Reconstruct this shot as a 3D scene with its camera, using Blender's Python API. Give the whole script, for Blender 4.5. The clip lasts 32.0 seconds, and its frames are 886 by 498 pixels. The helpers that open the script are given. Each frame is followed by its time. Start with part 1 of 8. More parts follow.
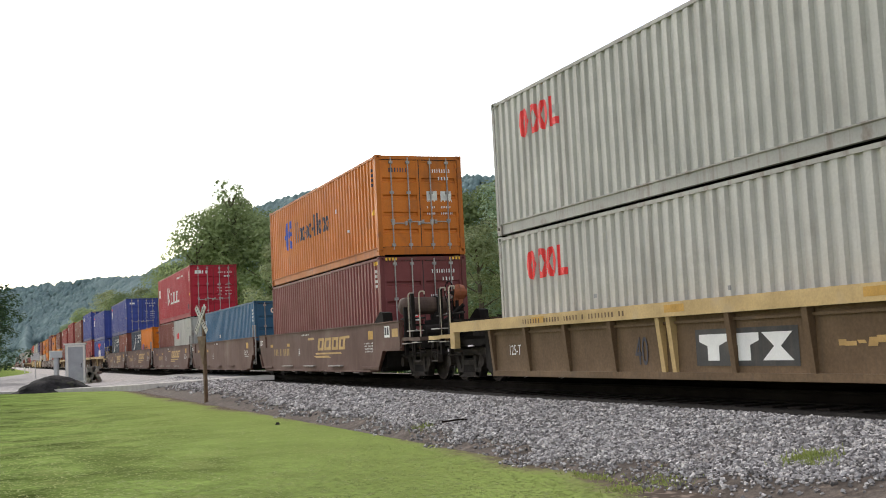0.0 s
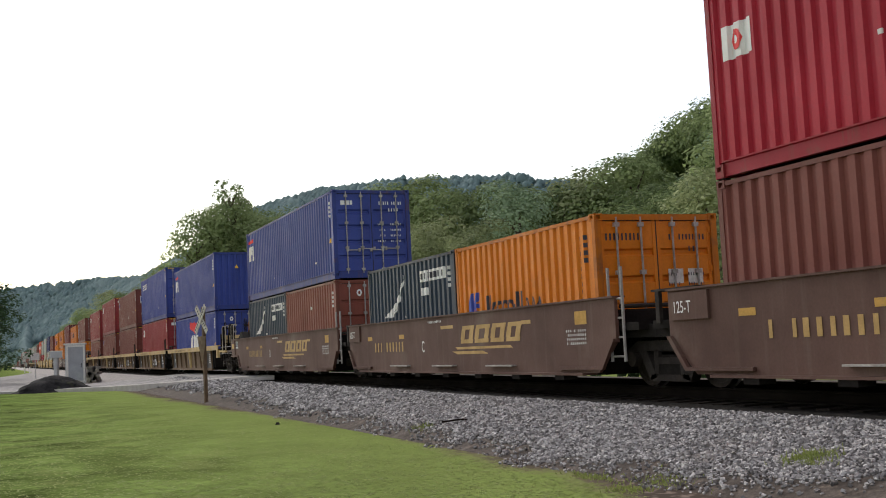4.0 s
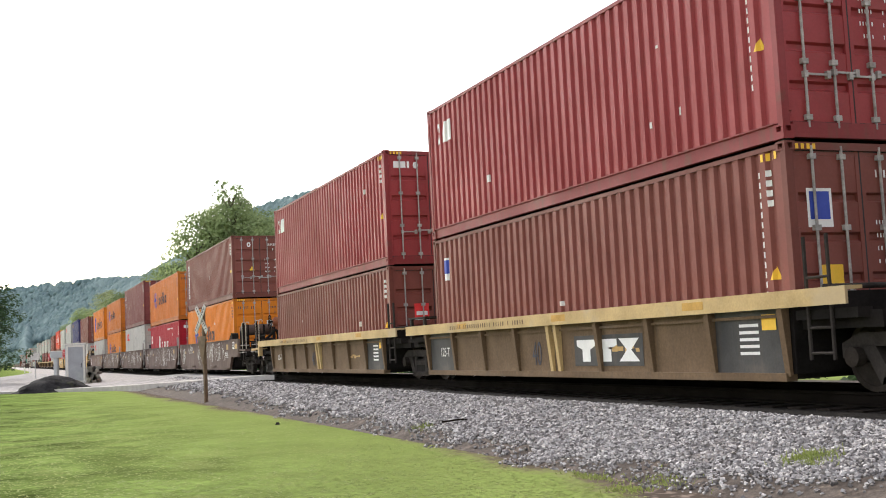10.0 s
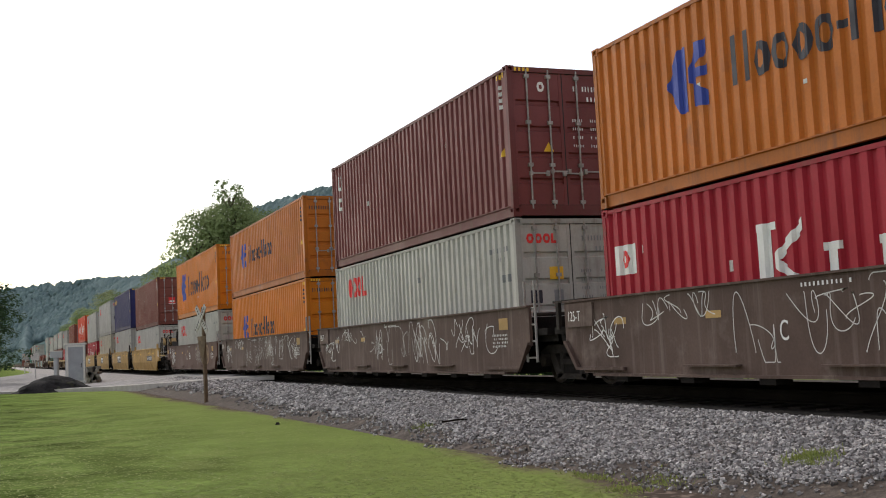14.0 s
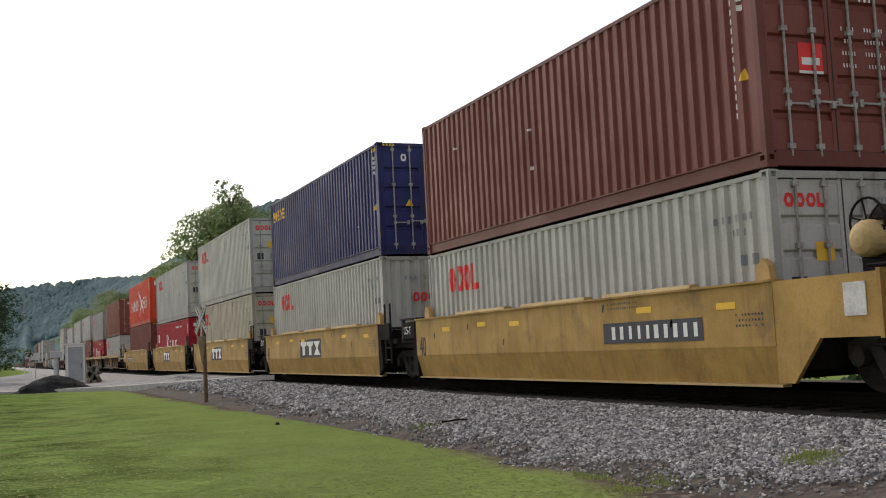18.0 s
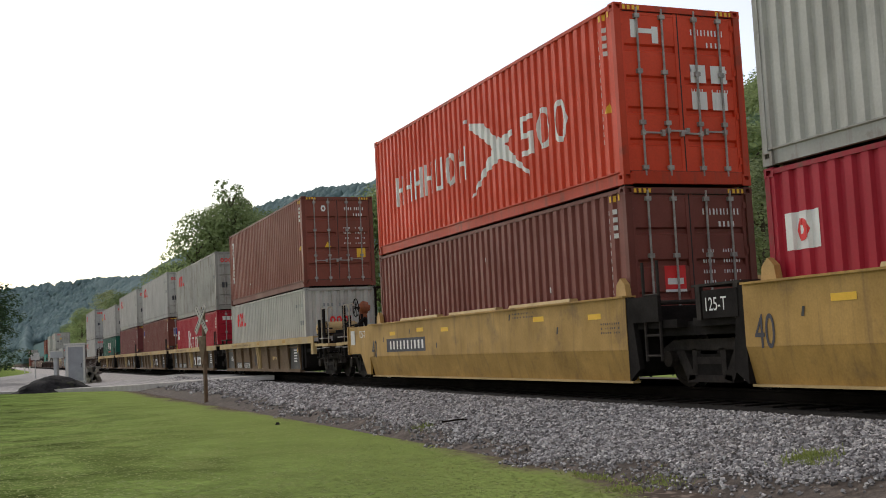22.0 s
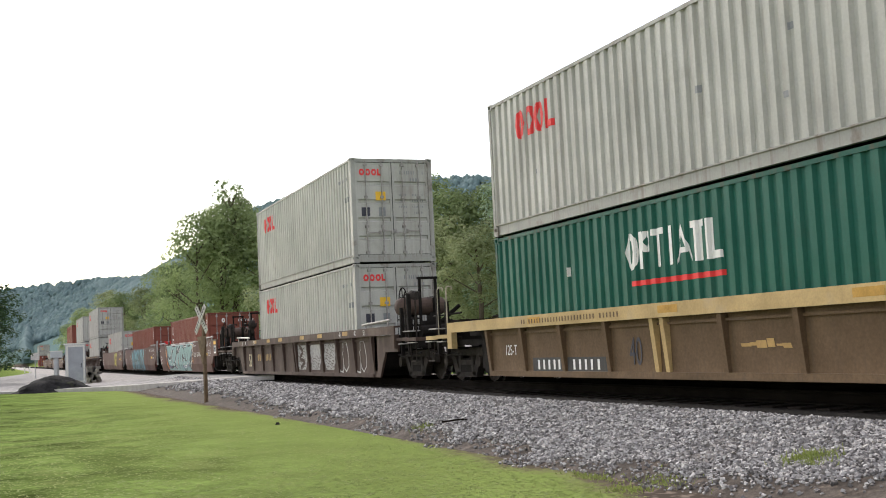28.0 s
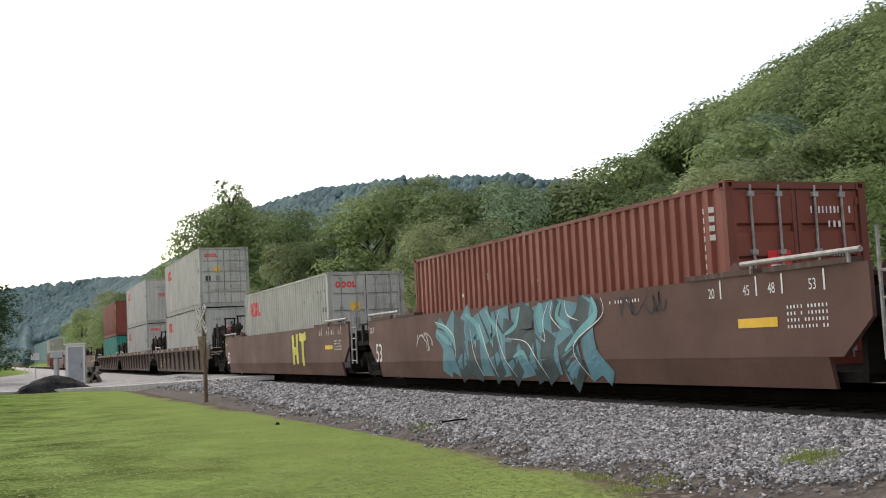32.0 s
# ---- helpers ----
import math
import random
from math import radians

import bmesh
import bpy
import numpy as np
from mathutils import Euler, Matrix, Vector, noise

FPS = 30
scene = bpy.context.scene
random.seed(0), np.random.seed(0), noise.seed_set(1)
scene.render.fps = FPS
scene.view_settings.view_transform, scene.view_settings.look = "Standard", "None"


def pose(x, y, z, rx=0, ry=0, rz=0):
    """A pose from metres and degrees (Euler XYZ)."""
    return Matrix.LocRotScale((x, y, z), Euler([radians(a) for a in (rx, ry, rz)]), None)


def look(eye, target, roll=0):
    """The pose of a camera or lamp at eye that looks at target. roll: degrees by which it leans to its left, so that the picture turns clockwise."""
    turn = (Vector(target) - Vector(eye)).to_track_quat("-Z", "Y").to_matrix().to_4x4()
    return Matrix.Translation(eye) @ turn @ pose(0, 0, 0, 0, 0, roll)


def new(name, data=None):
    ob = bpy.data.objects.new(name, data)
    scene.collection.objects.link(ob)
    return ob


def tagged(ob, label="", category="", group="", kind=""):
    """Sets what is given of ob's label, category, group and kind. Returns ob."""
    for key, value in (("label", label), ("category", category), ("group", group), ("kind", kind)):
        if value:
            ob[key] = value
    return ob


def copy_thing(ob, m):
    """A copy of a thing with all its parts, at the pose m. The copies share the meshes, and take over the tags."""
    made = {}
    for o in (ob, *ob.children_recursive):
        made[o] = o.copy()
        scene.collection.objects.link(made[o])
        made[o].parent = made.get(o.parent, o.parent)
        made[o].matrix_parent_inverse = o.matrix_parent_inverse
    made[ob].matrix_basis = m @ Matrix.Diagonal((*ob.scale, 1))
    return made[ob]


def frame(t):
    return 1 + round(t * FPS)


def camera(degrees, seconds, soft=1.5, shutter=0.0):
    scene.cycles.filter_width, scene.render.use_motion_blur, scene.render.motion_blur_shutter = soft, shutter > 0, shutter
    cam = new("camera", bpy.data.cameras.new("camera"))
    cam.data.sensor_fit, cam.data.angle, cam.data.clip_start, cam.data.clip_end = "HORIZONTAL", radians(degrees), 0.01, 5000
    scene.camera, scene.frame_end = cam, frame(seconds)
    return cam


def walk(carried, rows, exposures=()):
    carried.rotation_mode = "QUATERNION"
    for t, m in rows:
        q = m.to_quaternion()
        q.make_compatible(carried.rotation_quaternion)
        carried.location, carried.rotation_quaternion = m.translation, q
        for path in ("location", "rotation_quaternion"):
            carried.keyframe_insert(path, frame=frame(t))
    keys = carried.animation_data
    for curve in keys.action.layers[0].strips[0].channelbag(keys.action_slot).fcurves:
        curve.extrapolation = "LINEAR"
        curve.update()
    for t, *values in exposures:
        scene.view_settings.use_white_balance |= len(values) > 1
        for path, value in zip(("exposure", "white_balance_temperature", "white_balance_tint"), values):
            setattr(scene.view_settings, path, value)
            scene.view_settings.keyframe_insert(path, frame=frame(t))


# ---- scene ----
cam = camera(43.81, 32.0, soft=1.0)
EYE_Z = 0.82
CAM_POSE = pose(0, 0, EYE_Z, 94.953, 2.792, -21.866)
walk(cam, [(0.0, CAM_POSE), (32.0, CAM_POSE)],
     exposures=[(0.0, 0.60), (1.0, 0.83), (2.0, 0.33), (3.0, 0.00), (6.0, 0.73), (7.0, 0.81), (9.0, 1.00), (10.0, 1.06), (11.0, 0.60), (12.0, 0.13), (13.0, 0.02), (16.0, 0.21), (17.0, 0.21), (18.0, 0.00), (19.0, -0.04), (21.0, -0.06), (23.0, -0.02), (24.0, 0.33), (25.0, 0.52), (28.0, 0.70), (29.0, 0.68), (31.0, 0.40), (32.0, 0.43)])

# ---------------------------------------------------------------- world and sun
world = bpy.data.worlds.new("overcast_sky")
scene.world = world
world.use_nodes = True
wn, wl = world.node_tree.nodes, world.node_tree.links
wn.clear()
sky = wn.new("ShaderNodeTexSky")
sky.sky_type, sky.sun_disc = "NISHITA", False
sky.sun_elevation, sky.sun_rotation = radians(37), radians(-9)
sky.air_density, sky.dust_density = 1.0, 1.5
cloud = wn.new("ShaderNodeMix")
cloud.data_type, cloud.blend_type = "RGBA", "ADD"
cloud.inputs["Factor"].default_value = 1.0
cloud.inputs["B"].default_value = (2.5, 1.85, 1.15, 1)
backing = wn.new("ShaderNodeBackground")
backing.inputs["Strength"].default_value = 0.15
wout = wn.new("ShaderNodeOutputWorld")
wl.new(sky.outputs[0], cloud.inputs["A"])
wl.new(cloud.outputs["Result"], backing.inputs["Color"])
wl.new(backing.outputs[0], wout.inputs[0])

sun_data = bpy.data.lights.new("sun", "SUN")
sun_data.energy, sun_data.angle, sun_data.color = 1.2, radians(12), (1.0, 0.96, 0.9)
sun = new("sun", sun_data)
sun.matrix_world = look((-12, 75, 57), (0, 0, 0))


# ---------------------------------------------------------------- materials
def mat(name, rgb, rough=0.6, metal=0.0, var=0.25, scale=3.0, fine=40.0, bump=0.0, dirt=None, dirt_amount=0.0, dirt_scale=1.2, streak=0.0, per_object=0.0, spec=0.5):
    """A weathered surface: a base colour with coarse and fine variation, dirt patches, vertical streaks and relief."""
    m = bpy.data.materials.new(name)
    m.use_nodes = True
    n, l = m.node_tree.nodes, m.node_tree.links
    bsdf = n["Principled BSDF"]
    bsdf.inputs["Roughness"].default_value = rough
    bsdf.inputs["Metallic"].default_value = metal
    bsdf.inputs["Specular IOR Level"].default_value = spec
    co = n.new("ShaderNodeTexCoord")
    def tex(s, detail, src=None, squash=None):
        t = n.new("ShaderNodeTexNoise")
        t.inputs["Scale"].default_value, t.inputs["Detail"].default_value = s, detail
        t.inputs["Roughness"].default_value = 0.62
        if squash:
            mp = n.new("ShaderNodeMapping")
            mp.inputs["Scale"].default_value = squash
            l.new(co.outputs["Object"], mp.inputs[0])
            l.new(mp.outputs[0], t.inputs["Vector"])
        else:
            l.new(co.outputs["Object"], t.inputs["Vector"])
        return t
    def ramp(src, lo, hi, a, b):
        r = n.new("ShaderNodeMapRange")
        for key, v in (("From Min", lo), ("From Max", hi), ("To Min", a), ("To Max", b)):
            r.inputs[key].default_value = v
        l.new(src, r.inputs["Value"])
        return r.outputs[0]
    def mix(kind, fac, a, b):
        x = n.new("ShaderNodeMix")
        x.data_type, x.blend_type = "RGBA", kind
        for socket, v in ((x.inputs["Factor"], fac), (x.inputs["A"], a), (x.inputs["B"], b)):
            if isinstance(v, (int, float)):
                socket.default_value = v
            elif isinstance(v, tuple):
                socket.default_value = (*v[:3], 1)
            else:
                l.new(v, socket)
        return x.outputs["Result"]
    coarse, grain = tex(scale, 5), tex(fine, 4)
    lum = n.new("ShaderNodeMath")
    lum.operation = "MULTIPLY"
    l.new(ramp(coarse.outputs[0], 0.3, 0.7, 1 - var, 1 + var), lum.inputs[0])
    l.new(ramp(grain.outputs[0], 0.3, 0.7, 1 - var * 0.5, 1 + var * 0.5), lum.inputs[1])
    colour = mix("MULTIPLY", 1.0, tuple(rgb), lum.outputs[0])
    if per_object:
        info = n.new("ShaderNodeObjectInfo")
        colour = mix("MULTIPLY", 1.0, colour, ramp(info.outputs["Random"], 0, 1, 1 - per_object, 1 + per_object))
    if streak:
        st = tex(1.0, 4, squash=(7.0, 7.0, 0.35))
        colour = mix("MIX", ramp(st.outputs[0], 0.52, 0.75, 0.0, streak), colour, dirt or (0.08, 0.06, 0.045))
    if dirt_amount:
        d = tex(dirt_scale, 8)
        colour = mix("MIX", ramp(d.outputs[0], 0.56, 0.68, 0.0, dirt_amount), colour, dirt or (0.08, 0.06, 0.045))
    l.new(colour, bsdf.inputs["Base Color"])
    l.new(ramp(coarse.outputs[0], 0.3, 0.7, min(1, rough + 0.12), max(0.05, rough - 0.08)), bsdf.inputs["Roughness"])
    if bump:
        b = n.new("ShaderNodeBump")
        b.inputs["Strength"].default_value, b.inputs["Distance"].default_value = bump, 0.02
        l.new(grain.outputs[0], b.inputs["Height"])
        l.new(b.outputs[0], bsdf.inputs["Normal"])
    return m


PAINTS = {}


def paint(name, rgb, rust=0.25, streak=0.25):
    return mat(name, [c * 0.88 for c in rgb], 0.5, 0, 0.13, 0.7, 25, 0.05, (0.11, 0.06, 0.04), rust, 1.6, streak, 0.03, spec=0.22)


M = {
    "oocl_grey": paint("grey_container_paint", PAINTS.setdefault("oocl_grey", (0.505, 0.50, 0.465)), 0.14, 0.3),
    "old_grey": paint("grimy_grey_container_paint", PAINTS.setdefault("old_grey", (0.40, 0.395, 0.37)), 0.35, 0.75),
    "cream": paint("cream_container_paint", PAINTS.setdefault("cream", (0.52, 0.48, 0.38)), 0.3, 0.6),
    "orange": paint("orange_container_paint", PAINTS.setdefault("orange", (0.72, 0.218, 0.012)), 0.12, 0.12),
    "old_orange": paint("faded_orange_container_paint", PAINTS.setdefault("old_orange", (0.60, 0.178, 0.022)), 0.3, 0.22),
    "maroon": paint("maroon_container_paint", PAINTS.setdefault("maroon", (0.20, 0.055, 0.055)), 0.1, 0.12),
    "brown": paint("red_brown_container_paint", PAINTS.setdefault("brown", (0.21, 0.062, 0.048)), 0.12, 0.15),
    "rust_red": paint("rust_red_container_paint", PAINTS.setdefault("rust_red", (0.25, 0.072, 0.05)), 0.15, 0.15),
    "cai_red": paint("brick_red_container_paint", PAINTS.setdefault("cai_red", (0.31, 0.045, 0.048)), 0.12, 0.15),
    "k_red": paint("crimson_container_paint", PAINTS.setdefault("k_red", (0.42, 0.015, 0.035)), 0.06, 0.1),
    "h_red": paint("bright_red_container_paint", PAINTS.setdefault("h_red", (0.72, 0.075, 0.03)), 0.06, 0.08),
    "blue": paint("royal_blue_container_paint", PAINTS.setdefault("blue", (0.045, 0.07, 0.30)), 0.06, 0.1),
    "navy": paint("navy_container_paint", PAINTS.setdefault("navy", (0.03, 0.035, 0.14)), 0.05, 0.08),
    "nyk": paint("slate_navy_container_paint", PAINTS.setdefault("nyk", (0.035, 0.055, 0.085)), 0.05, 0.1),
    "steel_blue": paint("steel_blue_container_paint", PAINTS.setdefault("steel_blue", (0.045, 0.14, 0.26)), 0.1, 0.15),
    "green": paint("dark_green_container_paint", PAINTS.setdefault("green", (0.012, 0.12, 0.085)), 0.06, 0.1),
    "teal": paint("teal_container_paint", PAINTS.setdefault("teal", (0.05, 0.30, 0.24)), 0.06, 0.1),
    "rod": mat("galvanised_rod", (0.33, 0.31, 0.295), 0.6, 0.2, 0.3, 6.0, 40, 0.05, (0.12, 0.075, 0.05), 0.5, 5.0),
    "gasket": mat("black_rubber_gasket", (0.02, 0.02, 0.02), 0.8),
    "white": mat("white_marking_paint", (0.74, 0.74, 0.72), 0.6, 0, 0.08),
    "red_mark": mat("red_marking_paint", (0.72, 0.03, 0.03), 0.6, 0, 0.1),
    "blue_mark": mat("blue_marking_paint", (0.03, 0.06, 0.36), 0.6, 0, 0.1),
    "dark_mark": mat("dark_marking_paint", (0.03, 0.03, 0.045), 0.6, 0, 0.15),
    "yellow_mark": mat("yellow_marking_paint", (0.80, 0.48, 0.03), 0.6, 0, 0.1),
    "placard": mat("faded_placard_film", (0.42, 0.52, 0.60), 0.5, 0, 0.15, 3.0),
    "old_gold": mat("faded_gold_paint", (0.235, 0.145, 0.06), 0.65, 0, 0.25, 4.0, 40, 0.0, (0.13, 0.075, 0.05), 0.5, 4.0),
    "patch": mat("worn_amber_patch", (0.46, 0.255, 0.035), 0.6, 0, 0.25, 4.0, 40, 0.0, (0.2, 0.12, 0.06), 0.5, 4.0),
    "gold_mark": mat("gold_marking_paint", (0.42, 0.26, 0.08), 0.6, 0, 0.2),
    "grey_mark": mat("grey_sticker", (0.22, 0.23, 0.24), 0.6, 0, 0.15),
    "car_yellow": mat("yellow_car_paint", (0.40, 0.243, 0.068), 0.6, 0, 0.22, 1.2, 30, 0.08, (0.13, 0.085, 0.05), 0.5, 1.4, 0.45, spec=0.25),
    "car_tan": mat("dirty_tan_car_paint", (0.138, 0.089, 0.049), 0.75, 0, 0.3, 0.8, 22, 0.1, (0.09, 0.065, 0.045), 0.55, 0.9, 0.5, spec=0.25),
    "sill_yellow": mat("worn_yellow_sill_paint", (0.46, 0.33, 0.15), 0.65, 0, 0.2, 1.5, 30, 0.08, (0.40, 0.32, 0.21), 0.6, 1.2, 0.1, spec=0.25),
    "car_grey": mat("sooty_grey_car_paint", (0.04, 0.039, 0.038), 0.7, 0, 0.3, 1.2, 30, 0.1, (0.13, 0.10, 0.07), 0.4, 1.2, 0.3),
    "car_brown": mat("brown_car_paint", (0.098, 0.050, 0.039), 0.65, 0, 0.2, 0.8, 28, 0.06, (0.17, 0.13, 0.10), 0.35, 0.9, 0.25, spec=0.25),
    "car_faded": mat("faded_brown_car_paint", (0.096, 0.062, 0.051), 0.75, 0, 0.22, 0.8, 26, 0.06, (0.26, 0.21, 0.18), 0.4, 1.0, 0.4, spec=0.25),
    "car_oxide": mat("oxide_brown_car_paint", (0.118, 0.063, 0.050), 0.65, 0, 0.2, 0.8, 28, 0.06, (0.10, 0.06, 0.05), 0.35, 0.9, 0.25, spec=0.25),
    "car_dark": mat("dark_umber_car_paint", (0.078, 0.052, 0.043), 0.7, 0, 0.25, 1.0, 28, 0.06, (0.15, 0.11, 0.08), 0.4, 1.0, 0.35, spec=0.25),
    "under": mat("sooty_underframe", (0.015, 0.013, 0.012), 0.9, 0, 0.35, 2.0, 30, 0.1, spec=0.1),
    "iron": mat("rusty_cast_iron", (0.034, 0.029, 0.026), 0.85, 0.0, 0.35, 3.0, 30, 0.15, (0.05, 0.035, 0.025), 0.4, 2.0, spec=0.15),
    "wheel": mat("wheel_steel", (0.03, 0.024, 0.02), 0.8, 0.0, 0.3, 4.0, spec=0.15),
    # near-black, with the shade under the train put into the steel's colour
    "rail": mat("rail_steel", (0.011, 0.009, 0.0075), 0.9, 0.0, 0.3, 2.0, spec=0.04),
    "bright_rail": mat("polished_rail_head", (0.62, 0.60, 0.58), 0.28, 1.0, 0.1, 3.0, 40, 0.02),
    "pole": mat("worn_pale_grab_iron", (0.42, 0.37, 0.29), 0.6, 0, 0.3, 3.0, 40, 0.05, (0.16, 0.09, 0.05), 0.6, 4.0),
    "orange_hub": mat("faded_orange_gear_case", (0.24, 0.075, 0.032), 0.6, 0, 0.25, 3.0, 30, 0.05, (0.10, 0.05, 0.03), 0.5, 3.0, spec=0.25),
    "door_grey": mat("grey_cabinet_door", (0.30, 0.315, 0.34), 0.55, 0.1, 0.1, 2.0, 20, 0.02, (0.2, 0.2, 0.2), 0.3, 1.5, 0.2),
    "grey_tie": mat("weathered_grey_timber", (0.16, 0.15, 0.13), 0.9, 0, 0.4, 3.0, 30, 0.3, per_object=0.4),
    # ties likewise carry the train's shade in their colour
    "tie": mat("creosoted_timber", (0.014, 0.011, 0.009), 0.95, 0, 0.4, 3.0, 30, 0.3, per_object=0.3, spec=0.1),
    "stone": mat("ballast_granite", (0.24, 0.225, 0.215), 0.85, 0, 0.3, 6.0, 60, 0.25, per_object=0.4),
    # dark dirt, with the shade in gaps between stones put into its colour
    "grit": mat("gap_shaded_grit", (0.085, 0.073, 0.063), 0.95, 0, 0.5, 5.0, 45, 0.5, (0.20, 0.165, 0.135), 0.7, 6.0, spec=0.1),
    # sooty, and painted darker still for the shade under the train
    "sooty_shade": mat("sooty_shaded_ballast", (0.012, 0.011, 0.010), 0.95, 0, 0.5, 8.0, 40, 0.6, spec=0.1),
    "galv": mat("aluminium_cabinet", (0.40, 0.415, 0.43), 0.45, 0.3, 0.1, 2.0, 20, 0.02, (0.3, 0.3, 0.3), 0.3, 1.5, 0.2),
    "old_sign": mat("peeling_sign_paint", (0.52, 0.50, 0.47), 0.85, 0, 0.3, 5.0, 40, 0.1, (0.12, 0.085, 0.06), 0.9, 5.0, 0.5),
    "wood": mat("weathered_post_timber", (0.135, 0.09, 0.055), 0.85, 0, 0.3, 4.0, 40, 0.3, (0.3, 0.24, 0.18), 0.4, 2.0),
    "sign_white": mat("chalky_sign_white", (0.62, 0.61, 0.58), 0.7, 0, 0.2, 6.0, 40, 0.05, (0.25, 0.22, 0.18), 0.6, 6.0),
    "road": mat("pale_gravel_road", (0.36, 0.345, 0.325), 0.9, 0, 0.15, 2.0, 50, 0.2),
    "gravel": mat("grey_road_gravel", (0.27, 0.265, 0.257), 0.95, 0, 0.3, 1.2, 14, 0.5, (0.34, 0.33, 0.31), 0.6, 2.5, spec=0.1),
    "mound": mat("black_tarred_mound", (0.02, 0.02, 0.021), 0.9, 0, 0.5, 2.0, 9, 0.5, (0.085, 0.095, 0.045), 0.5, 1.5, spec=0.1),
    "bark": mat("tree_bark", (0.09, 0.07, 0.05), 0.9, 0, 0.3, 3.0, 20, 0.4),
}


# posts, castings and rails take the knocks: rustier paint, darkened too as if shaded
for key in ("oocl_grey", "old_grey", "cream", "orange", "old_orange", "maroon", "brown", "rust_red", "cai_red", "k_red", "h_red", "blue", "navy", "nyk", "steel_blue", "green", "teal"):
    M[key + "_frame"] = paint("rusty_shaded_" + key + "_frame", [c * 0.76 for c in PAINTS[key]], 0.65, 0.55)


def ballast_islands(m):
    """Give the joined stones a tone of their own, island by island."""
    n, l = m.node_tree.nodes, m.node_tree.links
    bsdf = n["Principled BSDF"]
    geo = n.new("ShaderNodeNewGeometry")
    rmp = n.new("ShaderNodeValToRGB")
    rmp.color_ramp.elements[0].color = (0.035, 0.033, 0.032, 1)
    rmp.color_ramp.elements[1].color = (0.66, 0.65, 0.635, 1)
    e = rmp.color_ramp.elements.new(0.55)
    e.color = (0.305, 0.299, 0.297, 1)
    l.new(geo.outputs["Random Per Island"], rmp.inputs[0])
    old = bsdf.inputs["Base Color"].links[0].from_socket
    x = n.new("ShaderNodeMix")
    x.data_type = "RGBA"
    x.inputs["Factor"].default_value = 0.75
    l.new(old, x.inputs["A"])
    l.new(rmp.outputs[0], x.inputs["B"])
    l.new(x.outputs["Result"], bsdf.inputs["Base Color"])
    return m


M["stones"] = ballast_islands(mat("ballast_stones", (0.23, 0.215, 0.21), 0.85, 0, 0.25, 9.0, 60, 0.2))


def foliage(name, dark, light, leafy=0.4, clump=0.09):
    m = bpy.data.materials.new(name)
    m.use_nodes = True
    n, l = m.node_tree.nodes, m.node_tree.links
    bsdf = n["Principled BSDF"]
    bsdf.inputs["Roughness"].default_value = 0.7
    bsdf.inputs["Specular IOR Level"].default_value = 0.08
    geo, info = n.new("ShaderNodeNewGeometry"), n.new("ShaderNodeObjectInfo")
    tone = n.new("ShaderNodeTexNoise")
    tone.inputs["Scale"].default_value = clump
    tone.inputs["Detail"].default_value = 3
    co = n.new("ShaderNodeTexCoord")
    l.new(co.outputs["Object"], tone.inputs["Vector"])
    add = n.new("ShaderNodeMath")
    add.operation = "ADD"
    rng = n.new("ShaderNodeMapRange")
    rng.inputs["From Min"].default_value, rng.inputs["From Max"].default_value = 0.3, 0.7
    rng.inputs["To Min"].default_value, rng.inputs["To Max"].default_value = -0.15, 0.55
    l.new(tone.outputs[0], rng.inputs["Value"])
    mul = n.new("ShaderNodeMath")
    mul.operation = "MULTIPLY"
    mul.inputs[1].default_value = leafy
    l.new(geo.outputs["Random Per Island"], mul.inputs[0])
    l.new(rng.outputs[0], add.inputs[0])
    l.new(mul.outputs[0], add.inputs[1])
    add2 = n.new("ShaderNodeMath")
    mul2 = n.new("ShaderNodeMath")
    mul2.operation = "MULTIPLY"
    mul2.inputs[1].default_value = 0.35
    l.new(info.outputs["Random"], mul2.inputs[0])
    l.new(add.outputs[0], add2.inputs[0])
    l.new(mul2.outputs[0], add2.inputs[1])
    rmp = n.new("ShaderNodeValToRGB")
    rmp.color_ramp.elements[0].color, rmp.color_ramp.elements[1].color = (*dark, 1), (*light, 1)
    l.new(add2.outputs[0], rmp.inputs[0])
    l.new(rmp.outputs[0], bsdf.inputs["Base Color"])
    glow = n.new("ShaderNodeBsdfTranslucent")
    l.new(rmp.outputs[0], glow.inputs["Color"])
    both = n.new("ShaderNodeMixShader")
    both.inputs[0].default_value = 0.36
    l.new(bsdf.outputs[0], both.inputs[1])
    l.new(glow.outputs[0], both.inputs[2])
    l.new(both.outputs[0], n["Material Output"].inputs["Surface"])
    return m


M["leaf"] = foliage("broadleaf_foliage", (0.10, 0.15, 0.062), (0.44, 0.53, 0.24), 0.25)
M["leaf_pale"] = foliage("pale_olive_foliage", (0.12, 0.155, 0.07), (0.46, 0.51, 0.265), 0.25)
M["leaf_dark"] = foliage("dark_foliage", (0.025, 0.05, 0.03), (0.07, 0.12, 0.05))
M["leaf_hill"] = foliage("hillside_woods", (0.05, 0.085, 0.04), (0.30, 0.375, 0.16), 0.22, 0.075)
M["leaf_blue"] = foliage("blue_green_foliage", (0.09, 0.15, 0.095), (0.40, 0.52, 0.32), 0.25)
# haze over the far hills is put into this foliage colour: bluer and paler
M["leaf_far"] = foliage("far_woods_haze_tint", (0.15, 0.235, 0.25), (0.265, 0.375, 0.37), 0.3, 0.03)
M["blade"] = foliage("lawn_blades", (0.14, 0.19, 0.05), (0.29, 0.34, 0.11), 0.55, 0.5)


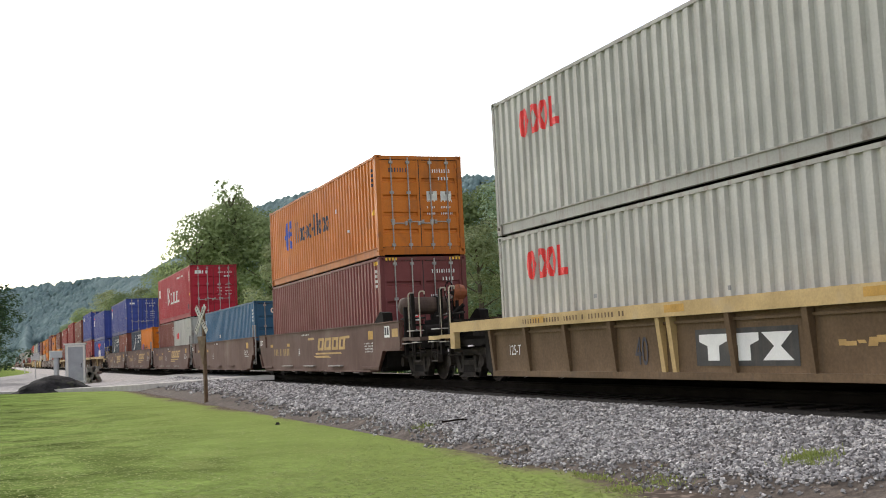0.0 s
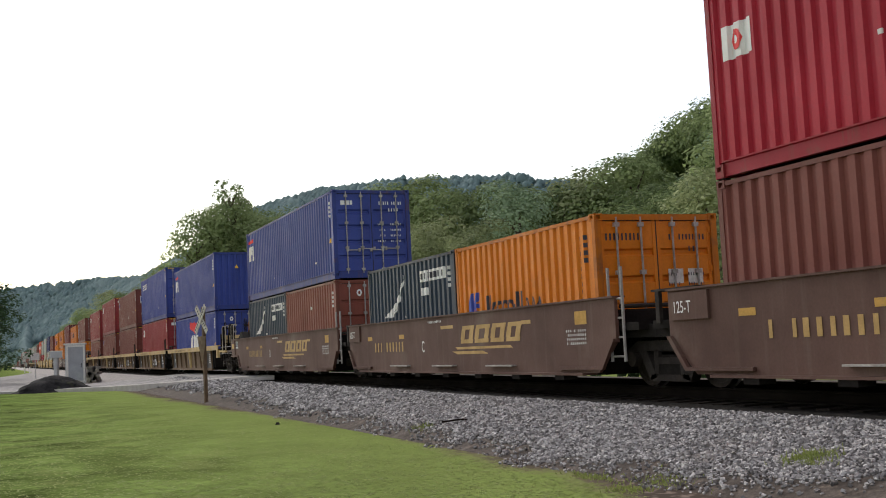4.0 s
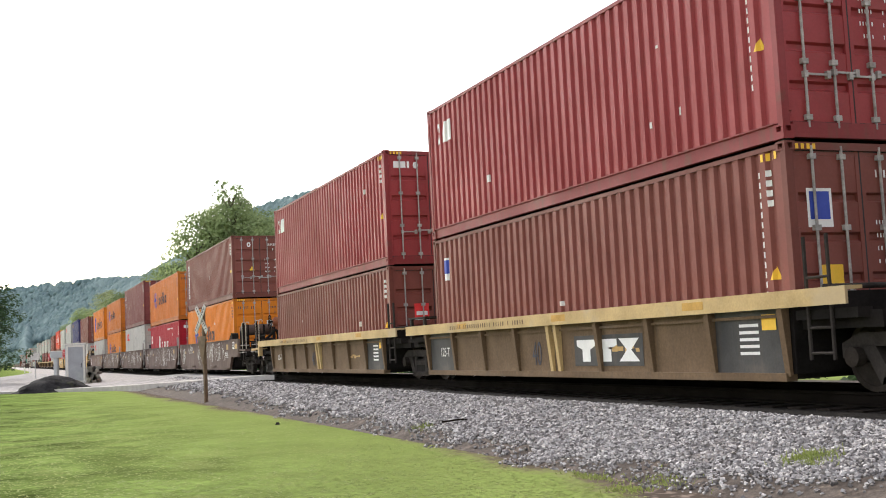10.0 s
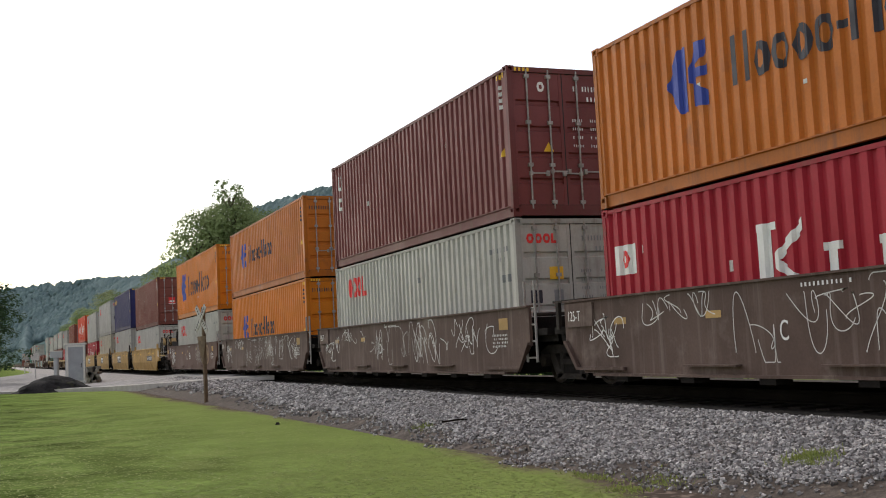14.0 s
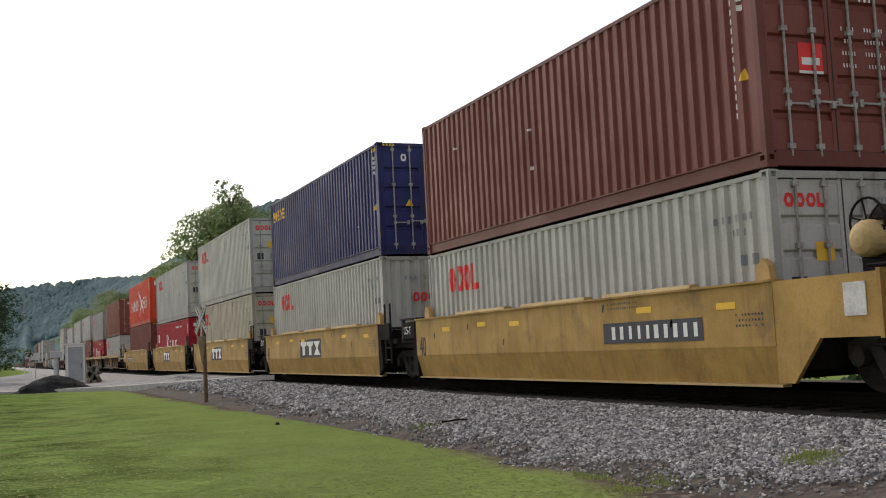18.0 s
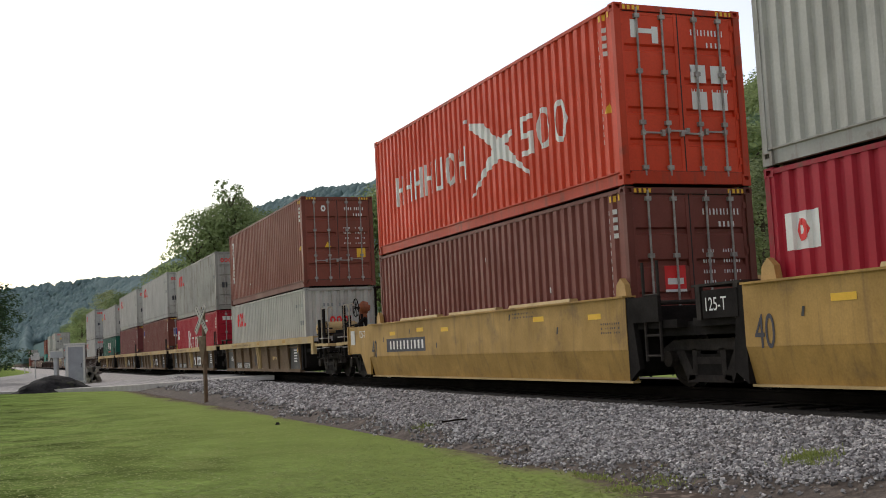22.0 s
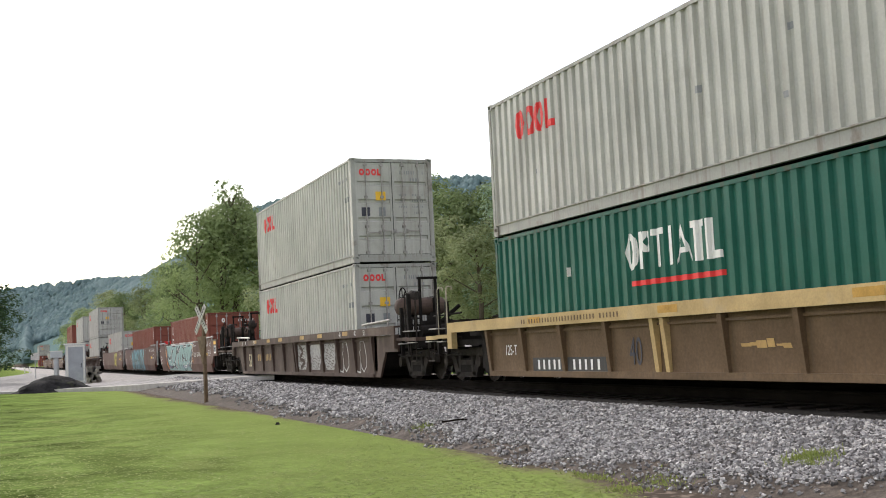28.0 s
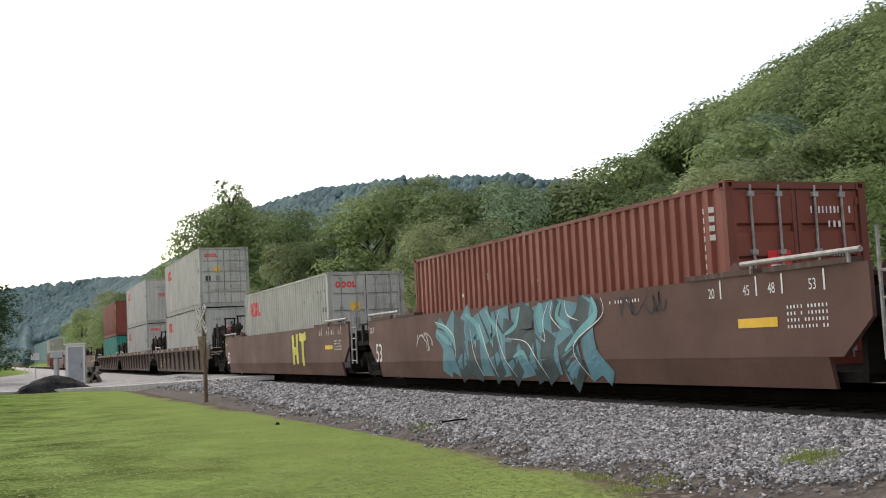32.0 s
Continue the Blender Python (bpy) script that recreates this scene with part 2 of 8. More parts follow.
def ground_material():
    m = mat("lawn_and_field", (0.118, 0.168, 0.046), 1.0, 0, 0.75, 0.8, 9.0, 0.32, (0.20, 0.215, 0.085), 0.65, 0.9, spec=0.0)
    n, l = m.node_tree.nodes, m.node_tree.links
    bsdf = n["Principled BSDF"]
    old = bsdf.inputs["Base Color"].links[0].from_socket
    co = n.new("ShaderNodeTexCoord")
    t = n.new("ShaderNodeTexNoise")
    t.inputs["Scale"].default_value, t.inputs["Detail"].default_value = 0.5, 7
    l.new(co.outputs["Object"], t.inputs["Vector"])
    sep = n.new("ShaderNodeSeparateXYZ")
    l.new(co.outputs["Object"], sep.inputs[0])
    # the lawn's edge follows the foot of the ballast: thin straw grass, then dark gritty earth
    fine = n.new("ShaderNodeTexNoise")
    fine.inputs["Scale"].default_value, fine.inputs["Detail"].default_value = 7.0, 6
    l.new(co.outputs["Object"], fine.inputs["Vector"])
    line = n.new("ShaderNodeFloatCurve")
    for px, py in ((0.075, 0.53), (0.094, 0.565), (0.107, 0.58), (0.127, 0.585), (0.167, 0.625), (0.21, 0.64), (0.27, 0.61), (0.36, 0.585)):
        line.mapping.curves[0].points.new(px, py)
    line.mapping.curves[0].points[0].location = (0.0, 0.45)
    line.mapping.curves[0].points[-1].location = (1.0, 0.57)
    line.mapping.update()
    def math_node(kind, a, b=None, c=None):
        k = n.new("ShaderNodeMath")
        k.operation = kind
        for i, v in enumerate((a, b, c)):
            if v is None:
                continue
            if isinstance(v, (int, float)):
                k.inputs[i].default_value = v
            else:
                l.new(v, k.inputs[i])
        return k.outputs[0]
    def span(v, lo, hi):
        k = n.new("ShaderNodeMapRange")
        k.inputs["From Min"].default_value, k.inputs["From Max"].default_value = lo, hi
        l.new(v, k.inputs["Value"])
        return k.outputs[0]
    l.new(math_node("MULTIPLY", sep.outputs["Y"], 0.01), line.inputs["Value"])
    past = math_node("SUBTRACT", sep.outputs["X"], math_node("MULTIPLY", line.outputs[0], 10.0))
    past = math_node("MULTIPLY_ADD", t.outputs[0], 1.5, math_node("SUBTRACT", past, 0.75))
    past = math_node("MULTIPLY_ADD", fine.outputs[0], 0.8, math_node("SUBTRACT", past, 0.4))
    inner = span(math_node("MULTIPLY_ADD", t.outputs[0], 2.0, sep.outputs["X"]), 19.5, 17.0)
    def over(fac, base, rgb):
        k = n.new("ShaderNodeMix")
        k.data_type = "RGBA"
        k.inputs["B"].default_value = (*rgb, 1)
        l.new(fac, k.inputs["Factor"])
        l.new(base, k.inputs["A"])
        return k.outputs["Result"]
    # the turf turns yellower and paler towards the gravel
    yellow_turf = over(math_node("MULTIPLY", span(math_node("MULTIPLY_ADD", t.outputs[0], 3.0, sep.outputs["X"]), 1.5, 6.5), 0.75), old, (0.216, 0.278, 0.083))
    straw = over(math_node("MULTIPLY", span(past, -0.35, 0.1), inner), yellow_turf, (0.19, 0.18, 0.095))
    earth = over(math_node("MULTIPLY", span(past, -0.12, 0.15), inner), straw, (0.085, 0.070, 0.058))
    bare = over(math_node("MULTIPLY", span(fine.outputs[0], 0.5, 0.62), math_node("MULTIPLY", span(past, 0.0, 0.4), inner)), earth, (0.24, 0.20, 0.165))
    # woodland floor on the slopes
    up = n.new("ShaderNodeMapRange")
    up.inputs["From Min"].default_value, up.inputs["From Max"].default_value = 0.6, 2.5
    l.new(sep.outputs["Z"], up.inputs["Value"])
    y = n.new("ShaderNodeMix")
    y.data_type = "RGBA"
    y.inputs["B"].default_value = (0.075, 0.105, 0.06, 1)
    # haze tint on the woods' floor: blue-green where only the far ridges are left
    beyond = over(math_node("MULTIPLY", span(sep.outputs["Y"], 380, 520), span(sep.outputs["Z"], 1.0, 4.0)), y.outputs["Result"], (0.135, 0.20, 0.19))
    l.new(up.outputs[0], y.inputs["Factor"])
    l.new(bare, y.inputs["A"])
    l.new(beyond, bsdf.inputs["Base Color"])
    return m


M["ground"] = ground_material()


# ---------------------------------------------------------------- mesh helpers
class Geo:
    """Collects vertices and faces for one mesh."""

    def __init__(self):
        self.v, self.f = [], []

    def box(self, x0, x1, y0, y1, z0, z1):
        b = len(self.v)
        self.v += [(x, y, z) for z in (z0, z1) for y in (y0, y1) for x in (x0, x1)]
        self.f += [tuple(b + i for i in q) for q in ((0, 2, 3, 1), (4, 5, 7, 6), (0, 1, 5, 4), (2, 6, 7, 3), (0, 4, 6, 2), (1, 3, 7, 5))]
        return self

    def prism(self, poly, axis, a, b):
        """A polygon of two coordinates (in the order of the axes left), carried along the axis from a to b."""
        k, n = len(self.v), len(poly)
        for w in (a, b):
            for p, q in poly:
                self.v.append({"x": (w, p, q), "y": (p, w, q), "z": (p, q, w)}[axis])
        self.f += [tuple(range(k, k + n)), tuple(range(k + 2 * n - 1, k + n - 1, -1))]
        self.f += [(k + i, k + n + i, k + n + (i + 1) % n, k + (i + 1) % n) for i in range(n)]
        return self

    def sheet(self, path, axis, a, b):
        """An open line of two coordinates carried along the axis."""
        k, n = len(self.v), len(path)
        for w in (a, b):
            for p, q in path:
                self.v.append({"x": (w, p, q), "y": (p, w, q), "z": (p, q, w)}[axis])
        self.f += [(k + i, k + i + 1, k + n + i + 1, k + n + i) for i in range(n - 1)]
        return self

    def rod(self, p, q, r, n=8, r2=None):
        p, q = Vector(p), Vector(q)
        d = (q - p).normalized()
        a = d.orthogonal().normalized()
        c = d.cross(a)
        k, r2 = len(self.v), r if r2 is None else r2
        for o, rr in ((p, r), (q, r2)):
            for i in range(n):
                w = 2 * math.pi * i / n
                self.v.append(tuple(o + (a * math.cos(w) + c * math.sin(w)) * rr))
        self.f += [(k + i, k + (i + 1) % n, k + n + (i + 1) % n, k + n + i) for i in range(n)]
        self.f += [tuple(range(k + n - 1, k - 1, -1)), tuple(range(k + n, k + 2 * n))]
        return self

    def lathe(self, profile, axis_pt, n=16):
        """A profile of (along x, radius) turned about the x axis through axis_pt."""
        k, m = len(self.v), len(profile)
        ax, ay, az = axis_pt
        for i in range(n):
            w = 2 * math.pi * i / n
            for t, r in profile:
                self.v.append((ax + t, ay + r * math.cos(w), az + r * math.sin(w)))
        for i in range(n):
            for j in range(m - 1):
                a, b = k + i * m + j, k + ((i + 1) % n) * m + j
                self.f.append((a, a + 1, b + 1, b))
        return self

    def quad(self, *p):
        k = len(self.v)
        self.v += [tuple(q) for q in p]
        self.f.append(tuple(range(k, k + len(p))))
        return self

    def mesh(self, name):
        me = bpy.data.meshes.new(name)
        me.from_pydata(self.v, [], self.f)
        bm = bmesh.new()
        bm.from_mesh(me)
        bmesh.ops.recalc_face_normals(bm, faces=bm.faces)
        bm.to_mesh(me)
        bm.free()
        return me


CACHE = {}


def part(name, make, material, parent, label="", key=None):
    """One mesh object under a thing or a part. make: a Geo, or a function that gives one; key shares the mesh between alike parts."""
    if key is not None and key in CACHE:
        me = CACHE[key]
    else:
        me = (make() if callable(make) else make).mesh(name)
        me.materials.append(None)
        if key is not None:
            CACHE[key] = me
    ob = new(name, me)
    ob.material_slots[0].link = "OBJECT"
    ob.material_slots[0].material = material
    ob.parent = parent
    if label:
        tagged(ob, label)
    return ob


def lone(name, geo, material, label, category="", group="", kind=""):
    me = geo.mesh(name)
    me.materials.append(material)
    return tagged(new(name, me), label, category, group, kind)


def raw(name, verts, faces, material):
    me = bpy.data.meshes.new(name)
    me.from_pydata(verts, [], faces)
    me.materials.append(material)
    return new(name, me)


def thing(name, label, category, group=""):
    ob = new(name)
    ob.empty_display_size = 0.2
    return tagged(ob, label, category, group)


MOVERS = []


def travel(t):
    """How far the train has rolled after t seconds."""
    return 14.2565 * t + 0.0144 * t * t - 0.0000223 * t ** 3


def rides(ob, x, y, z, turn=0):
    """A thing of the train, at its place when the clip starts."""
    ob.matrix_basis = pose(x, y, z, 0, 0, turn)
    MOVERS.append((ob, x, y, z, turn))
    return ob


TRACK_X = 10.44


# ---------------------------------------------------------------- ground, hills, track bed
FAR_RIDGE = [(-420, 1500, 92), (0, 1400, 88), (95, 1196, 84), (123, 1043, 73), (149, 888, 86), (168, 762, 101), (189, 674, 101), (217, 602, 97), (260, 541, 90), (300, 470, 72)]
NEAR_RIDGE = [(262, 430, 36), (225, 370, 42), (201, 323, 43), (193, 280, 41.5), (189, 246, 46.5), (188, 221, 53), (184, 184, 62), (190, 150, 70), (224, 60, 76), (240, -120, 70)]


def ridge(x, y, nodes, width):
    """Height of a ridge of hills at the points x, y (arrays)."""
    best = np.zeros_like(x)
    for (ax, ay, ah), (bx, by, bh) in zip(nodes, nodes[1:]):
        dx, dy = bx - ax, by - ay
        k = np.clip(((x - ax) * dx + (y - ay) * dy) / (dx * dx + dy * dy), 0, 1)
        far = np.hypot(x - ax - k * dx, y - ay - k * dy)
        h = (ah + k * (bh - ah)) * np.clip(1 - far / width, 0, 1) ** 1.25
        best = np.maximum(best, h)
    return best


def land(x, y):
    """Height of the ground."""
    x, y = np.asarray(x, float), np.asarray(y, float)
    z = np.full_like(x, -0.7)
    z = z + np.where((x > 17), np.clip((x - 17) / 60, 0, 1) * 1.5, 0)
    z = np.maximum(z, ridge(x, y, NEAR_RIDGE, 135) - 0.7)
    z = np.maximum(z, ridge(x, y, FAR_RIDGE, 150) - 0.7)
    return z


def steps(*spans):
    out = []
    for a, b, n in spans:
        out += list(np.linspace(a, b, n, endpoint=False))
    return np.array(out + [spans[-1][1]])


gx = steps((-2500, -200, 12), (-200, -20, 9), (-20, 20, 32), (20, 420, 60), (420, 2500, 12))
gy = steps((-1500, -50, 14), (-50, 60, 44), (60, 700, 70), (700, 1700, 60), (1700, 3000, 8))
GX, GY = np.meshgrid(gx, gy)
GZ = land(GX, GY)
nx = len(gx)
ground = raw("ground", list(zip(GX.ravel(), GY.ravel(), GZ.ravel())),
             [(j * nx + i, j * nx + i + 1, j * nx + nx + i + 1, j * nx + nx + i) for j in range(len(gy) - 1) for i in range(nx - 1)], M["ground"])
tagged(ground, "mown green lawn running out to wooded valley slopes", "ground", kind="structure")
for p in ground.data.polygons:
    p.use_smooth = True

# far shoulder is widened unseen, so no bright lawn shows below the cars
BED = [(6.05, -0.72), (6.6, -0.55), (8.2, -0.21), (8.75, -0.2), (12.1, -0.2), (14.6, -0.21), (16.6, -0.72)]
lone("ballast_bed", Geo().prism(BED, "y", -40, 58), M["grit"], "bed of grit under crushed stone, darkened for shaded gaps", "ballast", kind="structure")
lone("ballast_bed", Geo().prism(BED, "y", 58, 760), M["stone"], "long bed of grey crushed stone under the track", "ballast", kind="structure")


def bed_height(x):
    for (a, za), (b, zb) in zip(BED, BED[1:]):
        if a <= x <= b:
            return za + (zb - za) * (x - a) / (b - a)
    return -0.7


def stone_shape(rng):
    """A broken stone of about unit size: eight bent corners of a block with a ridge."""
    v = np.array([(a, b, c) for a in (-1, 1) for b in (-1, 1) for c in (-1, 1)], float)
    v *= rng.uniform(0.55, 1.0, (8, 3))
    v *= rng.uniform([0.75, 0.75, 0.5], [1.1, 1.1, 0.85])
    return v


STONE_F = [(0, 1, 3, 2), (4, 6, 7, 5), (0, 4, 5, 1), (2, 3, 7, 6), (0, 2, 6, 4), (1, 5, 7, 3)]


def scatter_stones():
    rng = np.random.default_rng(4)
    shapes = [stone_shape(rng) for _ in range(24)]
    sv, sf, singles = [], [], []
    for y0, y1, per, size in ((7.2, 13, 1750, 0.0165), (13, 22, 1000, 0.0205), (22, 36, 380, 0.032), (36, 58, 220, 0.043)):
        n = int((y1 - y0) * 2.75 * per)
        ys, xs = rng.uniform(y0, y1, n), rng.uniform(5.75, 8.5, n)
        for x, y in zip(xs, ys):
            edge = float(np.interp(y, [7.5, 9.4, 10.7, 12.7, 16.7, 21, 27, 36, 60], [6.75, 6.6, 6.4, 6.45, 6.65, 6.75, 6.7, 7.2, 7.4])) + 0.14 * math.sin(y * 1.9) + 0.1 * math.sin(y * 4.3 + 1)
            if x < edge - 0.5 or (x < edge and rng.random() > 0.07 + 0.5 * math.exp(-(edge - x) * 9)):
                continue
            s = size * rng.uniform(0.6, 1.5)
            q = Euler(tuple(rng.uniform(-0.6, 0.6, 2)) + (rng.uniform(0, 6.28),)).to_matrix()
            at = Vector((x, y, bed_height(x) + s * rng.uniform(0.05, 0.8)))
            shape = shapes[rng.integers(24)]
            if 9.6 < y < 10.3 and 6.7 < x < 7.4 and len(singles) < 300:
                singles.append((shape, s, q, at))
                continue
            k = len(sv)
            R3 = np.array(q) * s
            sv.extend(map(tuple, shape @ R3.T + np.array(at)))
            sf.extend(tuple(k + i for i in f) for f in STONE_F)
    return sv, sf, singles


def lay_ballast():
    sv, sf, singles = scatter_stones()
    loose = raw("ballast_stones", sv, sf, M["stones"])
    tagged(loose, "loose grey and pinkish crushed stone on the bank of the track", "ballast", kind="stuff")
    meshes = {}
    for shape, s, q, at in singles:
        key = id(shape)
        if key not in meshes:
            me = bpy.data.meshes.new("stone")
            me.from_pydata([tuple(p) for p in shape], [], STONE_F)
            me.materials.append(M["stone"])
            meshes[key] = me
        ob = new("stone", meshes[key])
        ob.parent = loose
        ob.matrix_basis = Matrix.LocRotScale(at, q.to_quaternion(), (s, s, s))


def lay_track():
    track = thing("railway_track", "steel rails on timber ties, colours darkened for train shade", "track")
    tagged(track, kind="structure")
    head = [(-0.07, -0.17), (0.07, -0.17), (0.07, -0.155), (0.012, -0.13), (0.012, -0.04), (0.036, -0.03), (0.036, -0.003), (0.03, 0), (-0.03, 0), (-0.036, -0.003), (-0.036, -0.03), (-0.012, -0.04), (-0.012, -0.13), (-0.07, -0.155)]
    for side in (-1, 1):
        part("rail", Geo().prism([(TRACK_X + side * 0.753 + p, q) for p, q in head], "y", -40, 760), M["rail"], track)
    far = Geo()
    for i in range(300, 1300):
        y = -10 + 0.53 * i
        far.box(TRACK_X - 1.3, TRACK_X + 1.3, y - 0.115, y + 0.115, -0.3, -0.172)
    tagged(part("far_ties", far, M["tie"], track), kind="stuff")
    part("sooty_ballast", Geo().box(8.62, 12.2, -40, 760, -0.26, -0.192), M["sooty_shade"], track, "sooty ballast between the ties, blackened for the train's shade")
    for i in range(300):
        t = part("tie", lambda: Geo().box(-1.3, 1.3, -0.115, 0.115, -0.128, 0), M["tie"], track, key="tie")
        t.matrix_basis = pose(TRACK_X, -10 + 0.53 * i, -0.172 + 0.004 * math.sin(i * 7.1), 0, 0, 0.8 * math.sin(i * 3.7))


def lay_road():
    near = [(-60, 82, -0.69), (-20, 72, -0.68), (0.9, 65, -0.62), (5.3, 58, -0.5), (7.1, 51, -0.32), (8.6, 43, -0.09), (9.45, 40.5, -0.03)]
    far = [(-60, 92, -0.69), (-20, 82, -0.68), (0.9, 76, -0.62), (5.3, 71, -0.5), (7.1, 66, -0.32), (8.6, 61, -0.09), (9.45, 59, -0.03)]
    g, edge = Geo(), Geo()
    for (a, b), (c, d) in zip(zip(near, far), zip(near[1:], far[1:])):
        g.quad(a, c, d, b)
        for p, q in ((a, c), (d, b)):
            g.quad(p, q, (q[0], q[1], q[2] - 0.4), (p[0], p[1], p[2] - 0.4))
        lip = [(p[0], p[1] + dy, p[2] + dz) for p in (a, c) for dy, dz in ((-0.05, 0.03), (1.5, 0.03), (-0.05, -0.3))]
        edge.quad(lip[0], lip[3], lip[4], lip[1])
        edge.quad(lip[0], lip[3], lip[5], lip[2])
    road = lone("road", g, M["gravel"], "grey gravel road that climbs to the level crossing", "road", kind="structure")
    part("road_edge", edge, M["road"], road, "pale worn edge of the road")
    lane = Geo()
    left = [(-40, 130), (-3, 150), (0.1, 162), (2.9, 185), (7.0, 245)]
    right = [(-40, 84), (-3, 80), (4.3, 76), (5.7, 110), (7.6, 245)]
    for (a, b), (c, d) in zip(zip(left, right), zip(left[1:], right[1:])):
        lane.quad((*a, -0.672), (*c, -0.672), (*d, -0.672), (*b, -0.672))
    lone("gravel_lane", lane, M["gravel"], "flat grey gravel lane beside the railway", "road", kind="structure")


lay_track()
lay_road()


# ---------------------------------------------------------------- shipping containers
CW = 2.438
PITCH, DEEP = 0.278, 0.046


def wave(length, margin=0.16):
    """The corrugation of a wall: places along it and the depth of the sheet there."""
    n = max(2, round((length - 2 * margin) / PITCH))
    p = (length - 2 * margin) / n
    out = [(-length / 2 + margin * 0.6, 0.0)]
    for i in range(n):
        a = -length / 2 + margin + i * p
        out += [(a, 0.0), (a + p * 0.38, 0.0), (a + p * 0.5, DEEP), (a + p * 0.82, DEEP), (a + p * 0.94, 0.0)]
    out += [(length / 2 - margin, 0.0), (length / 2 - margin * 0.6, 0.0)]
    return out


def depth_at(path, y):
    for (a, da), (b, db) in zip(path, path[1:]):
        if a <= y <= b:
            return da + (db - da) * ((y - a) / (b - a) if b > a else 0)
    return 0.0


SKIN = 0.012


def side_geo(length, height, s):
    path = [(s * (CW / 2 - SKIN - d), y) for y, d in wave(length)]
    return lambda: Geo().sheet(path, "z", 0.14, height - 0.07)


def mark(parent, name, material, length, bars, s=-1, out=0.005):
    """Paint on a corrugated side wall. bars: (u0, u1, v0, v1[, w0, w1]) in metres from the far lower corner: from v0..v1 at u0 to w0..w1 at u1."""
    path, g = wave(length), Geo()
    for i, b in enumerate(bars):
        lift = out + 0.0006 * (i % 9)
        u0, u1, v0, v1 = b[:4]
        w0, w1 = b[4:] if len(b) > 4 else (v0, v1)
        cuts = sorted({u0, u1} | {length / 2 - y for y, _ in path if u0 < length / 2 - y < u1})
        for a, c in zip(cuts, cuts[1:]):
            ka, kc = (a - u0) / (u1 - u0), (c - u0) / (u1 - u0)
            ya, yc = length / 2 - a, length / 2 - c
            xa, xc = (s * (CW / 2 - SKIN - depth_at(path, y) + lift) for y in (ya, yc))
            g.quad((xa, ya, v0 + ka * (w0 - v0)), (xc, yc, v0 + kc * (w0 - v0)), (xc, yc, v1 + kc * (w1 - v1)), (xa, ya, v1 + ka * (w1 - v1)))
    ob = part(name, g, material, parent)
    return tagged(ob, kind="stuff") if len(bars) > 1 else ob


def ring(u, v, w, h, t, n=8):
    """An upright oval ring as thin slices that suit mark() and flat_end()."""
    out, cu, cv = [], u + w / 2, v + h / 2
    def rise(x, a, b):
        return b * math.sqrt(max(0.0, 1 - (abs(x) / a) ** 2.6))
    xs = sorted({-w / 2 + w * i / n for i in range(n + 1)} | {-w / 2 + t, w / 2 - t})
    for x0, x1 in zip(xs, xs[1:]):
        a0, a1 = rise(x0, w / 2, h / 2), rise(x1, w / 2, h / 2)
        b0, b1 = (rise(x, w / 2 - t, h / 2 - t) if abs(x) < w / 2 - t else 0.0 for x in (x0, x1))
        out += [(cu + x0, cu + x1, cv + b0, cv + a0, cv + b1, cv + a1), (cu + x0, cu + x1, cv - a0, cv - b0, cv - a1, cv - b1)]
    return out


def casting_geo(sx, sy, w2, h2, z0, z1):
    """A corner casting: a block with an oval aperture in its outer side and in its outer end."""
    g = Geo()
    xo, xi, yo, yi = sx * (w2 + 0.004), sx * (w2 - 0.162), sy * (h2 + 0.004), sy * (h2 - 0.178)
    zc, hz = z1 - 0.06, 0.033
    def pane(at, a0, a1, ac, ha, depth):
        # at(a, z, d) gives the point a along the face, z up, d deep
        outer = [(a0, z0), (a1, z0), (a1, z1), (a0, z1)]
        inner = [(ac - ha, zc - hz), (ac + ha, zc - hz), (ac + ha, zc + hz), (ac - ha, zc + hz)]
        for i in range(4):
            k = (i + 1) % 4
            g.quad(at(*outer[i], 0), at(*outer[k], 0), at(*inner[k], 0), at(*inner[i], 0))
            g.quad(at(*inner[i], 0), at(*inner[k], 0), at(*inner[k], depth), at(*inner[i], depth))
        g.quad(*(at(*p, depth) for p in inner))
    pane(lambda a, z, d: (xo - sx * d, a, z), *sorted((yo, yi)), sy * (h2 - 0.085), 0.045, 0.06)
    pane(lambda a, z, d: (a, yo - sy * d, z), *sorted((xo, xi)), sx * (w2 - 0.08), 0.04, 0.06)
    for x, y in ((xi, None), (None, yi)):
        g.quad(*((xi, a, z) for a, z in ((yo, z0), (yi, z0), (yi, z1), (yo, z1)))) if y is None else g.quad(*((a, yi, z) for a, z in ((xo, z0), (xi, z0), (xi, z1), (xo, z1))))
    for z in (z0, z1):
        g.quad((xo, yo, z), (xi, yo, z), (xi, yi, z), (xo, yi, z))
    return g


